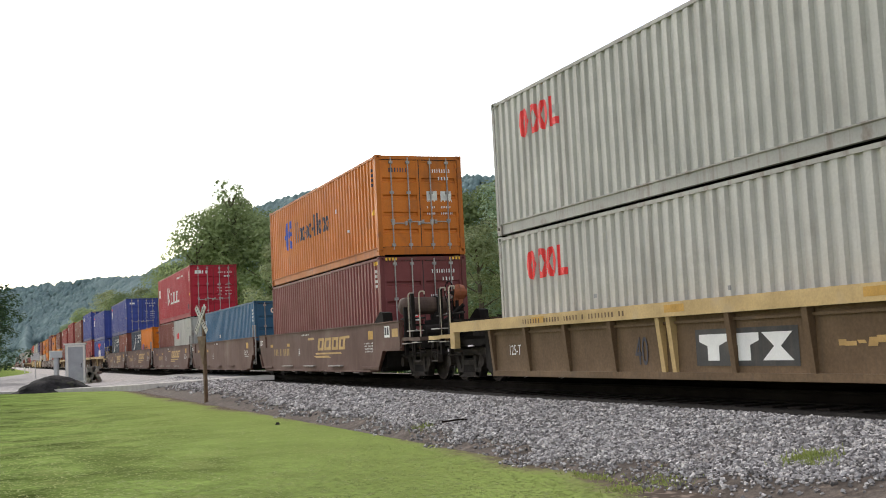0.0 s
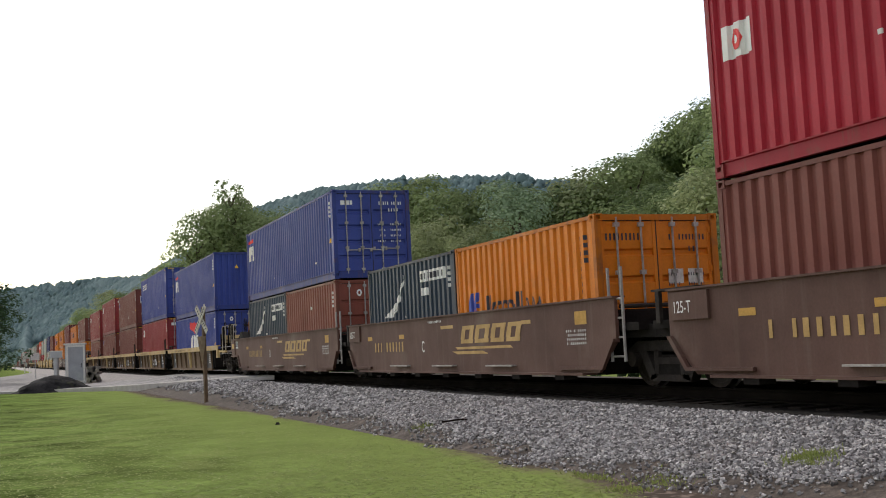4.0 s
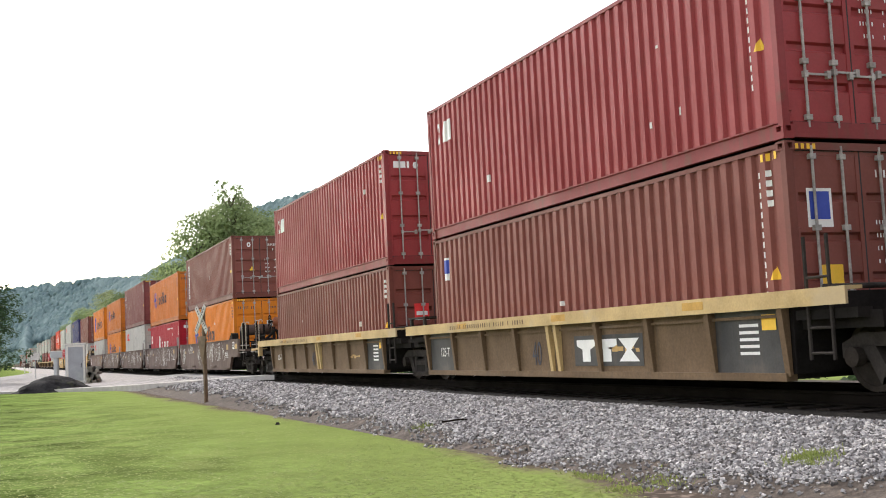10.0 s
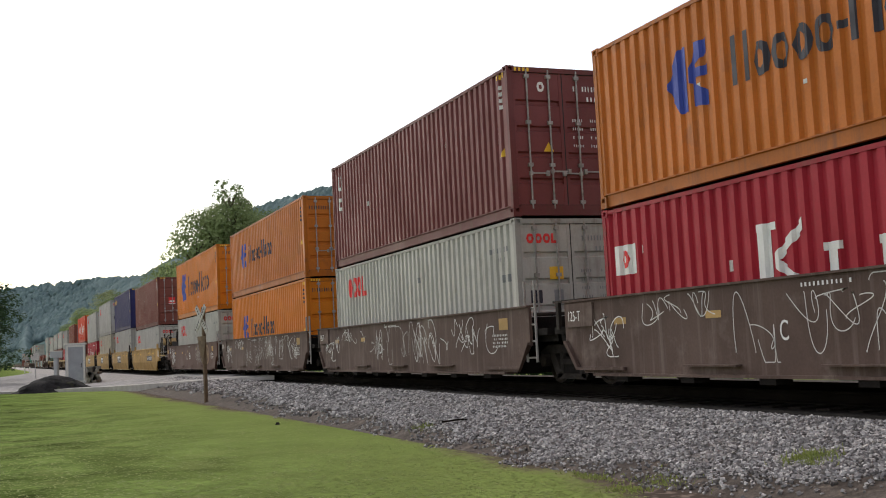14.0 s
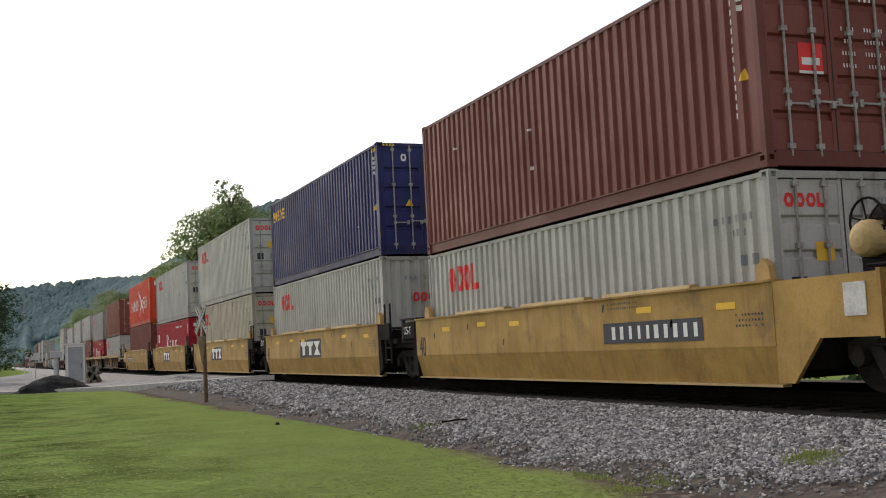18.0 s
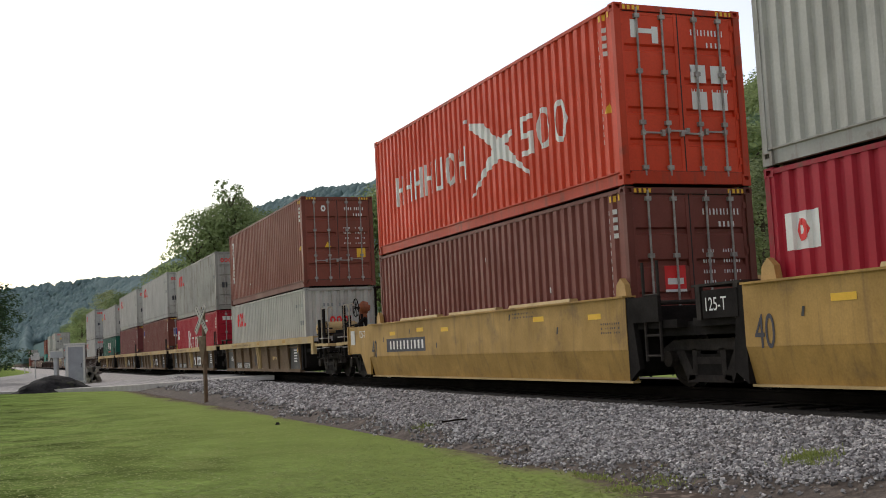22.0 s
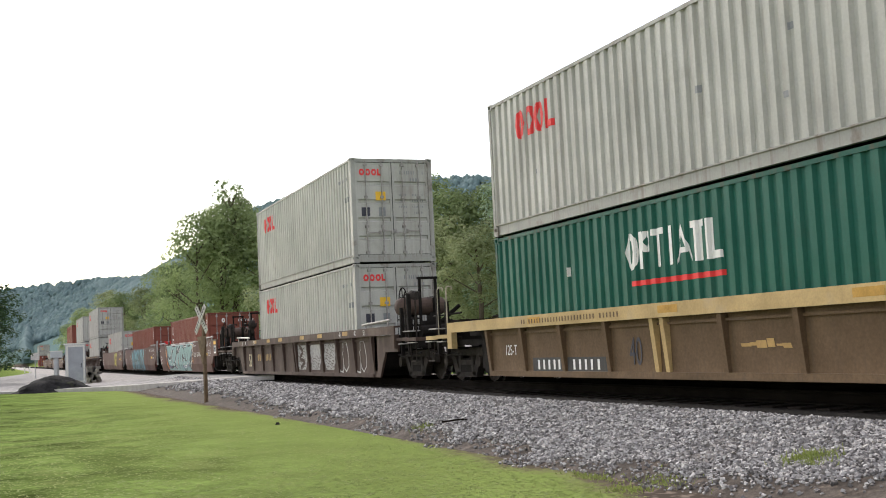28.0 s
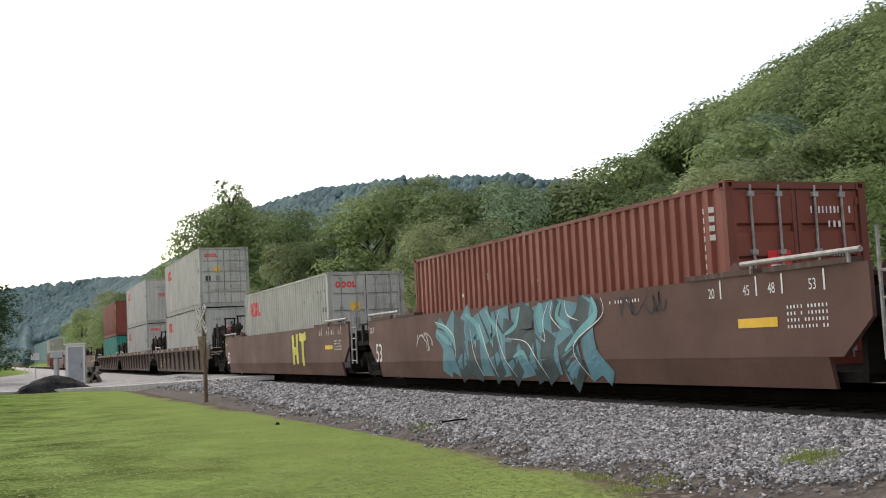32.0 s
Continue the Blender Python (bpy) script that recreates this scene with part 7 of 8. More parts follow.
def umber(ends, i, seed):
    u = ribbed_unit(ends, False, "car_dark", "car_dark", 8.1, 0.9, 1.33, 0.06, 5, False, "dark umber long well car with ribbed sides", seed)
    letters(u, "capacity_number", "53", 0.7, -1.409, 7.4, 0.33, M["cream_spray"], 0.7)
    rng = random.Random(seed)
    plates(u, "number_line", M["gold_mark"], -1.409, [(a, b, 0.55, 0.78) for a, b, _, _ in serial_bars(rng, 5.1, 6.0, 0, 1, 3) + serial_bars(rng, 3.5, 4.6, 0, 1, 5)])
    for txt, y in (("20", 5.9), ("48", 7.4), ("53", 8.0), ("40", -5.4), ("48", -6.8), ("53", -7.6)):
        letters(u, "length_number", txt, 0.2, -1.546, y, 1.16, M["white"], 0.75)
    plates(u, "yellow_patch", M["gold_mark"], -1.543, [(y, y + 0.5, 1.19, 1.3) for y in (-6.2, -3.6, -1.5, 1.4, 3.2, 5.4)])
    if seed > 500:
        return u
    for k, y in enumerate((-0.73, -2.34, -3.9)):
        ground_, lines = Geo(), Geo()
        n = 10
        for q in range(n):
            a, b = 0.24 + 0.8 * q / n, 0.24 + 0.8 * (q + 1) / n
            wa, wb = (0.56 * min(1.0, 0.72 + 1.4 * (z - 0.24)) + 0.03 * math.sin(q * 2.3 + k + d) for z, d in ((a, 0), (b, 1)))
            shift = 0.05 * math.sin(q * 0.9 + 2 * k)
            ground_.quad((-1.409, y - wa, a), (-1.409, y + wa + shift, a), (-1.409, y + wb + shift, b), (-1.409, y - wb, b))
        rng_p = random.Random(40 + k)
        for q in range(9 if k != 1 else 5):
            z = 0.3 + 0.08 * q
            ribbon(lines, [(y - 0.45 + 0.09 * j_, z + 0.045 * math.sin(j_ * (0.7 + 0.3 * k) + q + rng_p.uniform(-0.4, 0.4))) for j_ in range(11)], 0.016, -1.412)
        if k == 0:
            ribbon(lines, smooth([(y + 0.32, 0.98), (y - 0.1, 0.8), (y + 0.3, 0.6), (y - 0.3, 0.48), (y + 0.2, 0.3)]), 0.12, -1.4125)
        patch = part("sprayed_patch", ground_, M["chalk_spray"], u, "chalky white sprayed patch")
        tagged(part("patch_lines", lines, M["car_dark"], patch), kind="stuff")
    for y in (-5.3, -6.9):
        g = Geo()
        ribbon(g, [(y + 0.5, 1.05), (y + 0.52, 0.45), (y + 0.35, 0.2), (y + 0.05, 0.18), (y, 0.5), (y + 0.1, 0.75)], 0.035, -1.409)
        ribbon(g, [(y + 0.05, 0.6), (y - 0.05, 0.3), (y - 0.25, 0.2), (y - 0.5, 0.35), (y - 0.5, 0.6), (y - 0.4, 0.85), (y - 0.3, 1.02), (y, 1.02), (y + 0.02, 0.75)], 0.035, -1.409)
        tagged(part("sprayed_outline", g, M["sign_white"], u, "white sprayed outline"), kind="stuff")
    return u


couple([7.58 - 15.6, 7.58], ribbed)
couple(WELLS, gold)
couple([108.1, 123.86, 139.46, 155.06, 170.4], ribbed)
couple([190.5, 205.85, 221.33, 236.95, 252.4], faded)
couple([272.6, 288.1, 304.0, 319.7, 335.3], canted)
couple([355.16, 370.8, 386.45, 401.95, 417.8], ribbed)
couple([439.35], umber, 8.1)
couple([462.84, 482.6, 502.3], oxide, 8.1)
couple([524.9], umber, 8.1)
couple([546.4], umber, 8.1)
couple([567.2], umber, 8.1)
for k in range(4):
    couple([590.0 + 20 * k], oxide, 8.1)


# ---------------------------------------------------------------- trees
def leaf_quads(centres, normals, sizes, rng):
    """Arrays of bent leaf clumps: a four-cornered card round each centre."""
    n = len(centres)
    up = rng.normal(size=(n, 3))
    a = np.cross(normals, up)
    a /= np.linalg.norm(a, axis=1)[:, None] + 1e-9
    b = np.cross(normals, a)
    s = sizes[:, None]
    k = rng.uniform(0.6, 1.2, (n, 4, 1))
    droop = normals * s * 0.25
    corners = np.stack([centres - a * s - droop * 0.5, centres - b * s * 0.8 + droop * 0.4, centres + a * s - droop * 0.5, centres + b * s * 0.8 + droop * 0.4], 1)
    corners = centres[:, None, :] + (corners - centres[:, None, :]) * k
    return corners.reshape(-1, 3)


def crown_points(rng, lobes, count, shell=0.55):
    """Points and outward normals on the outside of overlapping uneven lobes (cx, cy, cz, r)."""
    L = np.array(lobes)
    vol = L[:, 3] ** 2
    pick = rng.choice(len(L), count, p=vol / vol.sum())
    d = rng.normal(size=(count, 3))
    d /= np.linalg.norm(d, axis=1)[:, None]
    d[:, 2] = np.where(d[:, 2] < -0.35, -d[:, 2], d[:, 2])
    r = L[pick, 3] * rng.uniform(shell, 1.08, count) * (1 + 0.18 * np.sin(d[:, 0] * 9 + pick) * np.cos(d[:, 1] * 8 + d[:, 2] * 5))
    return L[pick, :3] + d * r[:, None] * np.array([1, 1, 0.85]), d


def quads_mesh(name, verts, material):
    n = len(verts) // 4
    me = bpy.data.meshes.new(name)
    me.vertices.add(len(verts))
    me.vertices.foreach_set("co", np.asarray(verts, np.float32).ravel())
    me.loops.add(4 * n)
    me.loops.foreach_set("vertex_index", np.arange(4 * n, dtype=np.int32))
    me.polygons.add(n)
    me.polygons.foreach_set("loop_start", np.arange(0, 4 * n, 4, dtype=np.int32))
    me.polygons.foreach_set("loop_total", np.full(n, 4, dtype=np.int32))
    me.update(calc_edges=True)
    me.materials.append(material)
    return me


def broad_tree(seed, leaf, label, lift=0.3, spread=1.0, count=7400, size=0.14, ragged=False):
    """A broadleaf tree 16 m high: tapered trunk, limbs, and a crown of leaf clumps in uneven lobes."""
    rng = np.random.default_rng(seed)
    t = thing("tree", label, "tree", "trees beside the railway")
    g = Geo()
    g.rod((0, 0, -0.6), (0.15, 0.1, 5.5), 0.34, 9, 0.22).rod((0.15, 0.1, 5.5), (0.0, 0.25, 12.5), 0.22, 8, 0.06)
    lobes = [(0, 0, 13.4, 1.7), (0.4, -0.3, 11.0, 2.4)]
    for i in range(24):
        q = i / 23.0
        w, z = i * 2.4 + rng.uniform(0, 0.8), 16 * (lift + (0.86 - lift) * q) + rng.uniform(-0.7, 0.7)
        reach = spread * rng.uniform(1.6, 4.4) * (1.2 - 0.75 * q if q > 0.35 else 0.75 + 0.5 * q)
        p = (reach * math.cos(w), reach * math.sin(w), z)
        lobes.append((*p, rng.uniform(1.0, 2.0)))
        if i % 2 == 0:
            g.rod((0.1, 0.1, max(2.5, z - 2.2)), p, 0.1, 6, 0.03)
    if ragged:
        lobes = [q for q in lobes if q[2] < 11.2]
        for i in range(15):
            w, z = i * 2.4, 10.8 + 0.24 * i
            reach = rng.uniform(0.8, 2.5) * (1.25 - 0.05 * i)
            p = (reach * math.cos(w), reach * math.sin(w), z)
            lobes.append((*p, rng.uniform(0.5, 0.8)))
            g.rod((0.05, 0.2, z - 1.4), p, 0.05, 5, 0.02)
        g.rod((0.0, 0.25, 12.5), (0.0, 0.2, 14.4), 0.06, 6, 0.02)
    part("trunk", g, M["bark"], t)
    pts, nrm = crown_points(rng, lobes, count, 0.74)
    nrm = nrm + rng.normal(scale=0.28, size=nrm.shape) + np.array([0, 0, 0.45])
    nrm /= np.linalg.norm(nrm, axis=1)[:, None]
    me = quads_mesh("crown", leaf_quads(pts, nrm, rng.uniform(0.6, 1.4, count) * size, rng), leaf)
    c = new("crown", me)
    c.parent = t
    return t


SPECIES = [
    (broad_tree(1, M["leaf"], "tall broadleaf tree in full green summer leaf", 0.28, 1.0), "leaf"),
    (broad_tree(2, M["leaf"], "spreading broadleaf tree in full green summer leaf", 0.18, 1.2), "leaf"),
    (broad_tree(3, M["leaf_pale"], "pale olive-green broadleaf tree in summer leaf", 0.15, 1.15), "leaf_pale"),
    (broad_tree(4, M["leaf"], "ragged-topped green broadleaf tree", 0.35, 0.75, 7000, 0.125, True), "leaf"),
    (broad_tree(5, M["leaf_dark"], "dark green shady broadleaf tree", 0.12, 1.1), "leaf_dark"),
    (broad_tree(6, M["leaf_hill"], "mid-green broadleaf tree at the wood's edge", 0.2, 1.1), "leaf_hill"),
    (broad_tree(7, M["leaf_blue"], "dense blue-green broadleaf tree in summer leaf", 0.12, 1.15), "leaf_blue"),
]
USED = set()


def plant(kind, x, y, height, turn=0.0, wide=1.0):
    z = float(land(np.array([x]), np.array([y]))[0]) - 0.05
    s = (height - z) / 14.9
    m = Matrix.Translation((x, y, z)) @ Matrix.Rotation(turn, 4, "Z") @ Matrix.Diagonal((s * wide, s * wide, s, 1))
    src = SPECIES[kind][0]
    if kind in USED:
        k = src.scale
        copy_thing(src, m @ Matrix.Diagonal((1 / k[0], 1 / k[1], 1 / k[2], 1)))
    else:
        USED.add(kind)
        src.matrix_basis = m


# tops of the trees that stand out: kind, x, y, top
for i, (k, x, y, h) in enumerate([(1, 37.6, 187, 28.6), (3, 30.3, 151, 25.4), (1, 25.0, 149, 20.8), (0, 28.0, 149, 21.6), (0, 34, 147, 20.4), (1, 36, 141, 20), (5, 33, 121, 13), (2, 30, 122, 13), (0, 37, 123, 15.8), (1, 39, 119, 18)]):
    plant(k, x, y, h, i * 1.3, (0.8, 0.9, 0.85, 0.8)[i] if i < 4 else 1.1)
for i, (k, x, y, h) in enumerate([(1, 40, 115, 19), (5, 42.5, 110, 18.8), (0, 42, 102, 16.6), (2, 38, 96, 12.5), (5, 45, 98.5, 16.4), (6, 41, 84, 14.0), (5, 46.5, 92, 15.2), (1, 48.5, 89, 15), (2, 34, 87, 10.8), (2, 35, 79, 10.2), (5, 35, 66, 7.5)]):
    plant(k, x, y, h, i * 2.1, 1.2)
for i, (k, x, y, h) in enumerate([(2, 52, 90, 17), (0, 52.5, 83.5, 17), (5, 46.5, 71, 12.2), (1, 44, 65.5, 11), (2, 36, 49.8, 9.8), (0, 51, 66.5, 16.2), (6, 46, 58, 11.5), (2, 46, 54.5, 12.4), (1, 50, 56, 13.8), (5, 51, 52.5, 14.4), (2, 41, 52, 10.2), (1, 40, 43, 9), (6, 56, 70, 17.6)]):
    plant(k, x, y, h, i * 1.7, 1.3)
rng_t = random.Random(12)
for i in range(22):
    y = 196 + i * 17
    plant((0, 5, 1, 3, 2)[i % 5], 33 + rng_t.uniform(-3, 9), y + rng_t.uniform(-3, 3), 19 + rng_t.uniform(-2.5, 3.5), i * 2.3, 1.15)
for i in range(11):
    plant((5, 1, 0, 2)[i % 4], 62 + rng_t.uniform(-6, 20), 50 + i * 14, 15 + rng_t.uniform(-3, 4), i * 1.9, 1.3)
# the dark trees on the lawn's side of the line
for i, (x, y, h) in enumerate([(-1.5, 100, 8.0), (-4.5, 112, 9.4), (-4.5, 92, 8.0), (-1.2, 128, 7.0)]):
    plant(4, x, y, h, i * 2.0, 1.5)


def woods(name, seed, nodes, width, count, low, high, leaf, size, cards, label, run=1.06, sink=0.0):
    """A wooded slope, tree by tree, in one mesh: lobed crowns of leaf clumps on the face of the ridge."""
    rng = np.random.default_rng(seed)
    N = np.array(nodes, float)
    seg = rng.integers(0, len(N) - 1, count * 4)
    k = rng.uniform(0, 1, count * 4)
    base = N[seg] + (N[seg + 1] - N[seg]) * k[:, None]
    reach = rng.uniform(-0.12, run, count * 4) * width
    way = -base[:, :2] / np.linalg.norm(base[:, :2], axis=1)[:, None]
    x, y = base[:, 0] + way[:, 0] * reach, base[:, 1] + way[:, 1] * reach
    keep = ((x > 55) | (y > 620)) & ((x > 45) | (y > 820) | (x < -12)) & (land(x, y) > -0.6)
    x, y = x[keep][:count], y[keep][:count]
    z = land(x, y) - sink
    out = []
    for px, py, pz in zip(x, y, z):
        h = rng.uniform(low, high)
        r = h * rng.uniform(0.28, 0.4)
        lobes = [(px, py, pz + h - r * 0.9, r)] + [(px + rng.uniform(-0.7, 0.7) * r, py + rng.uniform(-0.7, 0.7) * r, pz + h - r * rng.uniform(1.0, 1.8), r * rng.uniform(0.55, 0.8)) for _ in range(4)]
        pts, nrm = crown_points(rng, lobes, cards, 0.75)
        nrm = nrm + rng.normal(scale=0.18, size=nrm.shape) + np.array([0, 0, 0.4])
        nrm /= np.linalg.norm(nrm, axis=1)[:, None]
        out.append(leaf_quads(pts, nrm, rng.uniform(0.6, 1.3, cards) * size, rng))
    ob = new(name, quads_mesh(name, np.concatenate(out), leaf))
    return tagged(ob, label, "woods", kind="stuff")


woods("hillside_woods", 21, NEAR_RIDGE[:8], 135, 1900, 9, 14, M["leaf_hill"], 0.46, 165, "steep hillside covered in mixed green summer woods", 0.8)
def far_woods(name, seed, nodes, width, count, low, high, label, run=1.06, sink=0.0, open_to=45):
    """Woods so far off that each tree is a small soft uneven dome, all in one mesh. open_to: how far from the line the valley stays clear."""
    rng = np.random.default_rng(seed)
    N = np.array(nodes, float)
    seg = rng.integers(0, len(N) - 1, count * 4)
    base = N[seg] + (N[seg + 1] - N[seg]) * rng.uniform(0, 1, count * 4)[:, None]
    reach = rng.uniform(-0.12, run, count * 4) * width
    way = -base[:, :2] / np.linalg.norm(base[:, :2], axis=1)[:, None]
    x, y = base[:, 0] + way[:, 0] * reach, base[:, 1] + way[:, 1] * reach
    keep = (x > open_to) | ((y > 450) & (x > 16)) | (y > 820) | (x < -12)
    x, y = x[keep][:count], y[keep][:count]
    z = land(x, y) - sink
    n, around = len(x), 5
    h = rng.uniform(low, high, n)
    r = h * rng.uniform(0.3, 0.5, n)
    ring = []
    for e in (0.2, 1.0, 1.75):
        w = 2 * math.pi * (np.arange(around)[None] + rng.uniform(0, 1, (n, 1))) / around
        q = rng.uniform(0.78, 1.22, (n, around)) * math.sin(e) * r[:, None]
        ring.append(np.stack([x[:, None] + q * np.cos(w), y[:, None] + q * np.sin(w), (z + h - r * 1.2)[:, None] + (r * 1.2 * math.cos(e))[:, None] * rng.uniform(0.85, 1.15, (n, around))], 2))
    verts = np.concatenate(ring, 1).reshape(-1, 3)
    faces = []
    for k in range(0, n * around * 3, around * 3):
        faces += [(k + j * around + i, k + j * around + (i + 1) % around, k + (j + 1) * around + (i + 1) % around, k + (j + 1) * around + i) for j in range(2) for i in range(around)]
        faces.append(tuple(range(k + around - 1, k - 1, -1)))
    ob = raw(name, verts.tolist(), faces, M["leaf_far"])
    ob.data.polygons.foreach_set("use_smooth", [True] * len(ob.data.polygons))
    return tagged(ob, label, "woods", kind="stuff")


far_woods("ridge_woods", 22, FAR_RIDGE[3:], 150, 8500, 4.5, 7, "distant wooded ridge with haze painted into its blue-green", 0.8, 2.2)
far_woods("distant_woods", 23, FAR_RIDGE[:5], 150, 9500, 5.5, 8.5, "far wooded hills beyond the valley, painted blue-green for haze", 2.2, 2.4)
far_woods("valley_woods", 24, [(17, 800, 0), (20, 960, 0), (26, 1120, 0)], 60, 650, 7, 12, "trees along the valley floor, coloured blue-green for haze", 0.6, 0.5, 12)


def thicket():
    """Weeds and saplings added along the track's far side to darken the undercar gap."""
    rng = np.random.default_rng(41)
    out = []
    for i in range(330):
        y, x, h = -12 + i * 0.62 + rng.uniform(-0.4, 0.4), rng.uniform(16.2, 18.6), rng.uniform(0.9, 1.9)
        z = float(land(np.array([x]), np.array([y]))[0])
        lobes = [(x + rng.uniform(-0.5, 0.5), y + rng.uniform(-0.6, 0.6), z + h * rng.uniform(0.25, 0.75), h * rng.uniform(0.35, 0.5)) for _ in range(3)]
        pts, nrm = crown_points(rng, lobes, 90, 0.5)
        nrm = nrm + rng.normal(scale=0.5, size=nrm.shape) + np.array([0, 0, 0.4])
        nrm /= np.linalg.norm(nrm, axis=1)[:, None]
        out.append(leaf_quads(pts, nrm, rng.uniform(0.6, 1.3, 90) * 0.17, rng))
    ob = new("thicket", quads_mesh("thicket", np.concatenate(out), M["leaf_dark"]))
    tagged(ob, "added dark green weeds screening the gap under the train", "bushes", kind="stuff")


thicket()


# ---------------------------------------------------------------- things beside the line
def crossbuck():
    t = thing("crossbuck_sign", "weathered white crossbuck on a brown timber post", "road sign")
    part("post", Geo().prism([(-0.05, -0.05), (0.05, -0.05), (0.05, 0.05), (-0.05, 0.05)], "z", -0.6, 2.9), M["wood"], t)
    for s in (-1, 1):
        b = part("blade", Geo().box(-0.57, 0.57, -0.014 + 0.018 * s, 0.014 + 0.018 * s, -0.095, 0.095), M["old_sign"], t, "peeling white blade")
        b.matrix_basis = pose(0, -0.09, 2.5, 0, s * 47, 0)
        face = -0.017 + 0.018 * s
        words = Geo()
        for i in range(9):
            x = -0.5 + 0.115 * i
            if i != 4:
                words.quad((x, face, -0.05), (x + 0.035, face, -0.05), (x + 0.035, face, 0.05), (x, face, 0.05))
                words.quad((x + 0.035, face, 0.025), (x + 0.085, face, 0.025), (x + 0.085, face, 0.05), (x + 0.035, face, 0.05))
        tagged(part("worn_writing", words, M["dark_mark"], b), kind="stuff")
    part("lower_board", Geo().prism([(-0.36, 1.95), (0.3, 1.95), (0.02, 1.05), (-0.06, 1.05)], "y", -0.075, -0.055), M["wood"], t, "rust-brown tapered board below the blades")
    t.matrix_basis = pose(6.21, 36.3, -0.48, 0, -0.6, -75)
    return t


def bungalow():
    t = thing("signal_cabinet", "tall silver aluminium railway signal cabinet with flat overhanging roof", "cabinet")
    part("body", Geo().box(-0.6, 0.6, -0.6, 0.6, 0, 2.45), M["galv"], t)
    part("roof", Geo().box(-0.68, 0.68, -0.68, 0.68, 2.452, 2.54), M["sign_white"], t)
    part("door_frame", Geo().box(-0.56, -0.42, -0.64, -0.602, 0.08, 2.42).box(0.48, 0.58, -0.64, -0.602, 0.08, 2.42).box(-0.42, 0.48, -0.64, -0.602, 2.3, 2.42).box(-0.42, 0.48, -0.64, -0.602, 0.08, 0.15), M["sign_white"], t)
    d = part("door", Geo().box(-0.41, 0.47, -0.618, -0.602, 0.16, 2.29), M["door_grey"], t, "dull grey inset door")
    part("handle", Geo().box(0.34, 0.38, -0.66, -0.62, 1.0, 1.25), M["under"], d)
    part("plinth", Geo().box(-0.7, 0.7, -0.7, 0.7, -0.5, -0.002), M["road"], t)
    t.matrix_basis = pose(4.55, 74.5, -0.5, 0, 0, -6)
    p = thing("gate_mechanism", "pale grey crossing gate machine on a round post", "signal")
    part("post", Geo().rod((0, 0, -0.6), (0, 0, 1.3), 0.2, 14), M["galv"], p)
    part("housing", Geo().box(-0.44, 0.44, -0.3, 0.3, 1.302, 1.76), M["galv"], p)
    part("lid", Geo().box(-0.47, 0.47, -0.33, 0.33, 1.762, 1.83), M["sign_white"], p)
    p.matrix_basis = pose(4.08, 90, -0.05)


def mound():
    g, n = Geo(), 26
    rng = random.Random(3)
    rows = []
    for j in range(11):
        r = j / 10
        row = []
        for i in range(n):
            w = 2 * math.pi * i / n
            k = 1 + 0.1 * rng.uniform(-1, 1)
            row.append((2.15 * r * math.cos(w) * k, 1.6 * r * math.sin(w) * k, 0.88 * (1 - r ** 1.7) + rng.uniform(-0.025, 0.025) - 0.05))
        rows.append(row)
    g.v = [p for row in rows for p in row]
    g.f = [(j * n + i, j * n + (i + 1) % n, (j + 1) * n + (i + 1) % n, (j + 1) * n + i) for j in range(10) for i in range(n)]
    ob = lone("mound", g, M["mound"], "low black heap of tarred spoil beside the road", "mound")
    ob.data.polygons.foreach_set("use_smooth", [True] * len(ob.data.polygons))
    ob.matrix_basis = pose(2.75, 63.5, -0.66)


def tie_pile():
    for k in range(18):
        ob = lone("timber", Geo().box(-1.25, 1.25, -0.12, 0.12, 0, 0.18), M["grey_tie"], "grey used railway tie lying on a heap", "timber", "heap of used ties")
        ob.matrix_basis = pose(5.66 + 0.27 * (k % 3), 79 + 0.2 * (k % 2), -0.6 + 0.183 * (k // 3), 0, 0, 84 + 9 * math.sin(k * 2.7))


def small_posts():
    for x, y in ((4.63, 230), (5.43, 225)):
        ob = lone("marker_post", Geo().rod((0, 0, -0.3), (0, 0, 1.0), 0.09, 10).rod((0, 0, 1.0), (0, 0, 1.06), 0.09, 10, 0.02), M["sign_white"], "short white marker post by the road", "post", "marker posts")
        ob.matrix_basis = pose(x, y, -0.66)
    s = thing("small_sign", "small pale square sign on a thin post", "sign")
    part("post", Geo().rod((0, 0, -0.5), (0, 0, 2.6), 0.04, 8), M["galv"], s)
    part("board", Geo().box(-0.45, 0.45, -0.06, -0.042, 1.9, 2.7), M["sign_white"], s)
    s.matrix_basis = pose(3.7, 130, -0.6)


crossbuck()
bungalow()
mound()
tie_pile()
small_posts()


def lawn_edge(y):
    """Where the lawn gives way to the earth at the foot of the ballast."""
    return np.interp(y, [7.5, 9.4, 10.7, 12.7, 16.7, 21, 27, 52, 64], [5.3, 5.65, 5.8, 5.85, 6.25, 6.4, 6.1, 5.9, 4.5]) + 0.12 * np.sin(y * 2.1) + 0.07 * np.sin(y * 5.3)


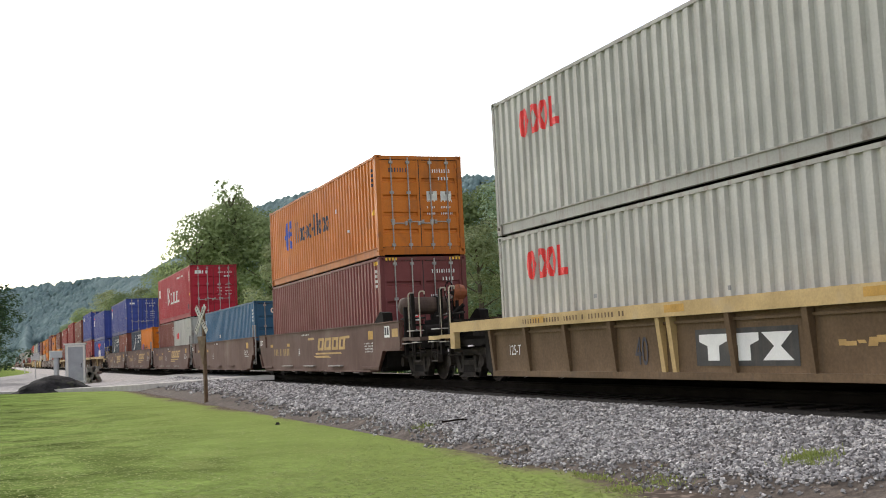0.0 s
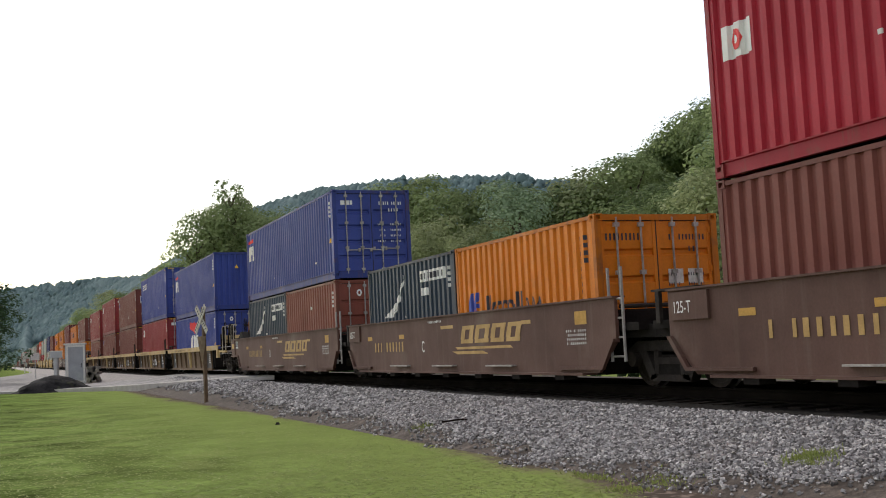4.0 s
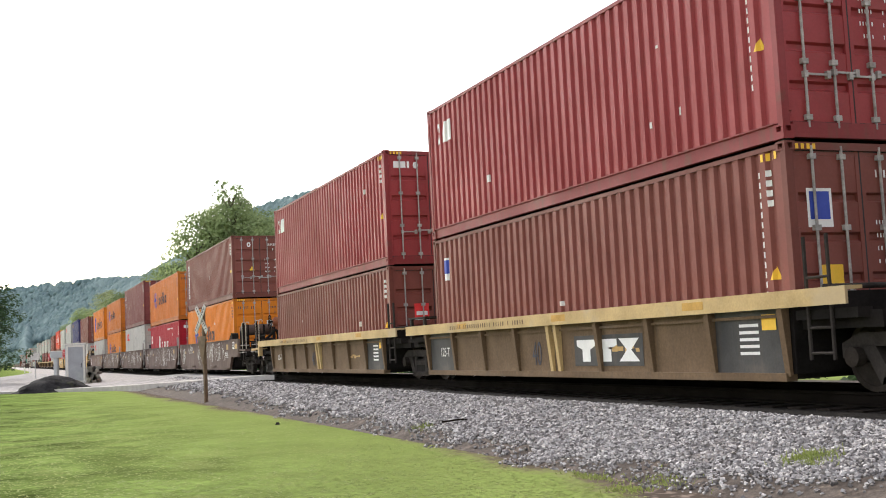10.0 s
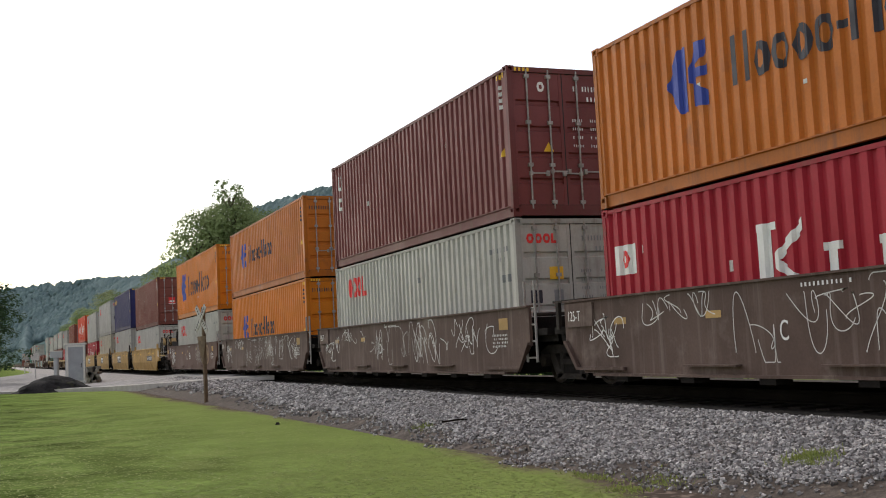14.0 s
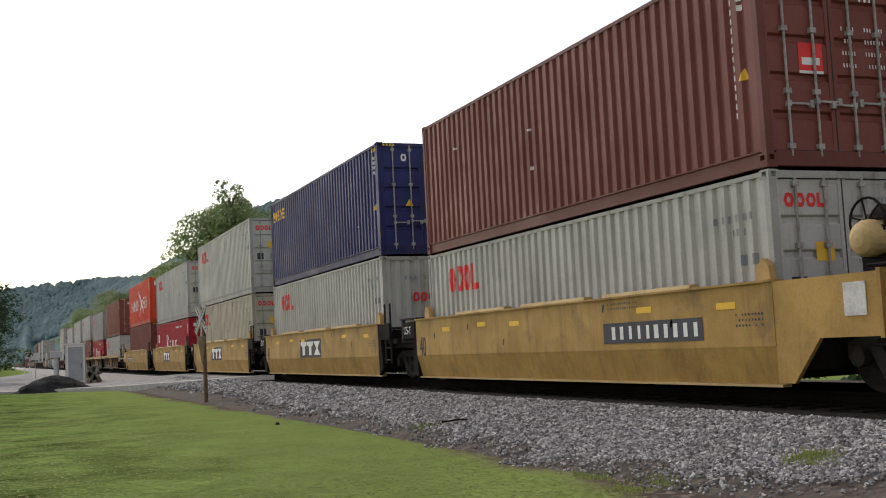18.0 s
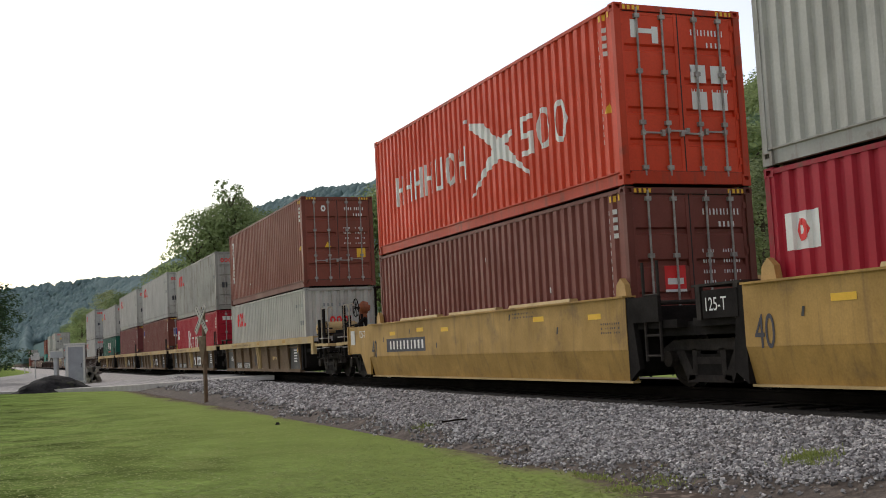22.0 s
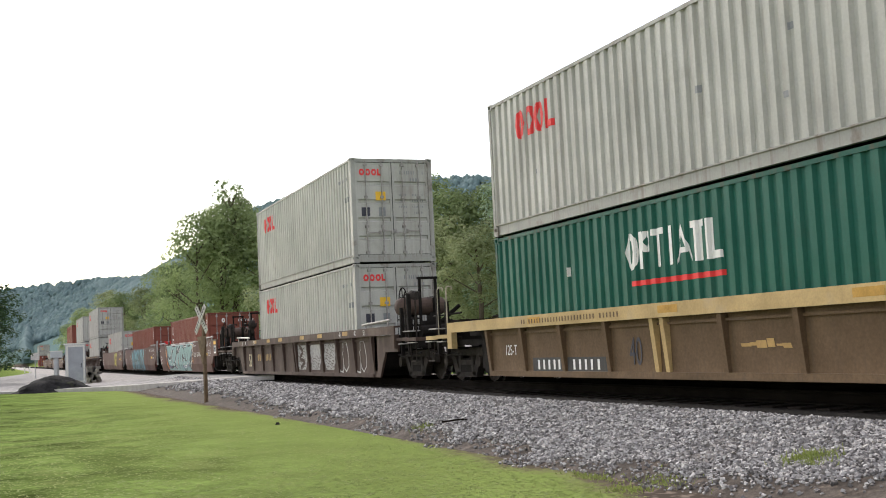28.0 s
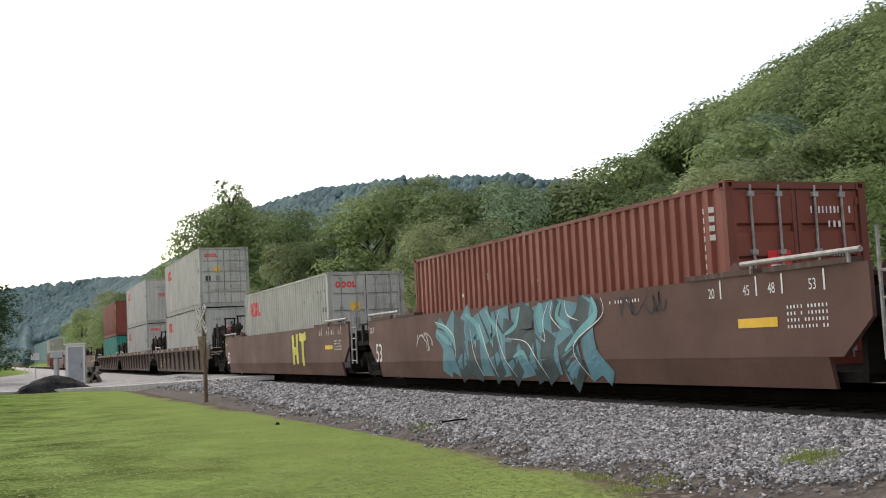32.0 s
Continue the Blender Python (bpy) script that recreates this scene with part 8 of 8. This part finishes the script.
def lawn():
    """Short mown grass, blade by blade, where the lawn lies nearest."""
    rng = np.random.default_rng(9)
    n = 46000
    y = 8.3 + 34 * rng.uniform(0, 1, n) ** 1.9
    x = rng.uniform(-1.5, 6.6, n)
    keep = x < lawn_edge(y) - np.abs(rng.normal(scale=0.22, size=n)) + 0.1
    x, y = x[keep], y[keep]
    n = len(x)
    w, h, a = rng.uniform(0.007, 0.016, n), rng.uniform(0.001, 0.004, n), rng.uniform(0, 6.28, n)
    lean = np.stack([-np.sin(a), np.cos(a)], 1) * rng.uniform(0.02, 0.06, (n, 1))
    z = np.full(n, -0.698)
    dx, dy = np.cos(a) * w, np.sin(a) * w
    v = np.stack([np.stack([x - dx, y - dy, z], 1), np.stack([x + dx, y + dy, z], 1), np.stack([x + dx * 0.5 + lean[:, 0], y + dy * 0.5 + lean[:, 1], z + h], 1), np.stack([x - dx * 0.5 + lean[:, 0], y - dy * 0.3 + lean[:, 1], z + h], 1)], 1)
    ob = new("grass", quads_mesh("grass", v.reshape(-1, 3), M["blade"]))
    tagged(ob, "short mown green lawn grass beside the ballast", "grass", kind="stuff")


def weeds():
    """Low green tufts that grow through the stones, and litter of dead stalks along the edge."""
    rng = np.random.default_rng(31)
    for cx, cy, wx, wy, n, hi in ((7.12, 8.55, 0.22, 0.26, 420, 0.09), (5.98, 10.7, 0.16, 0.5, 260, 0.05), (6.2, 9.7, 0.22, 0.5, 200, 0.05), (6.6, 17.6, 0.15, 0.5, 120, 0.06), (5.75, 9.6, 0.2, 0.3, 160, 0.06)):
        x, y = cx + rng.normal(scale=wx / 2, size=n), cy + rng.normal(scale=wy / 2, size=n)
        w, h, a = rng.uniform(0.006, 0.016, n), rng.uniform(0.4, 1.0, n) * hi, rng.uniform(0, 6.28, n)
        lean = rng.normal(scale=0.4, size=(n, 2)) * h[:, None]
        z = np.array([bed_height(p) for p in x]) - 0.01
        dx, dy = np.cos(a) * w, np.sin(a) * w
        v = np.stack([np.stack([x - dx, y - dy, z], 1), np.stack([x + dx, y + dy, z], 1), np.stack([x + dx * 0.2 + lean[:, 0], y + dy * 0.2 + lean[:, 1], z + h], 1), np.stack([x - dx * 0.2 + lean[:, 0], y - dy * 0.2 + lean[:, 1], z + h], 1)], 1)
        ob = new("weed_tuft", quads_mesh("weed_tuft", v.reshape(-1, 3), M["blade"]))
        tagged(ob, "low green weeds growing through crushed stone", "weeds", kind="stuff")
    stick = Geo().rod((-0.3, 0, 0), (0.05, 0.03, 0.015), 0.016, 6).rod((0.05, 0.03, 0.015), (0.34, -0.02, 0.0), 0.015, 6, 0.008).rod((0.05, 0.03, 0.015), (0.16, 0.12, 0.02), 0.009, 5, 0.005)
    ob = lone("stick", stick, M["tie"], "dark fallen stick lying on crushed stone", "stick")
    ob.matrix_basis = pose(6.95, 16.8, bed_height(6.95) + 0.045, 0, 0, 4)
    clod = lone("clod", Geo().rod((0, 0, -0.03), (0, 0, 0.05), 0.07, 7, 0.03), M["mound"], "small black clod of earth on the lawn's edge", "clod")
    clod.matrix_basis = pose(5.45, 23.2, -0.7)


weeds()
lawn()
lay_ballast()


ROLL_R = 0.44


def roll(wheelset, y):
    """A wheelset turns as its truck rolls past the eye. y: where the truck starts."""
    steps_ = [k * 0.04 for k in range(801) if -4 < y - travel(k * 0.04) < 45]
    if len(steps_) < 2:
        return
    at = wheelset.matrix_basis.translation.copy()
    def turned(t):
        return pose(at.x, at.y, at.z, math.degrees(travel(t) / ROLL_R) % 360, 0, 0)
    rows = [(t, turned(t)) for t in steps_]
    if steps_[0] > 0:
        rows.insert(0, (0.0, rows[0][1]))
    if steps_[-1] < 32:
        rows.append((32.0, rows[-1][1]))
    walk(wheelset, rows)


def motions():
    """The whole train rolls past, drawing away along the track."""
    for ob, x, y, z, turn in MOVERS:
        walk(ob, [(t, pose(x, y - travel(t), z, 0, 0, turn)) for t in (0.0, 8.0, 16.0, 24.0, 32.0)])
        for wheelset in ob.children:
            if wheelset.name.startswith("wheelset"):
                roll(wheelset, y)


motions()
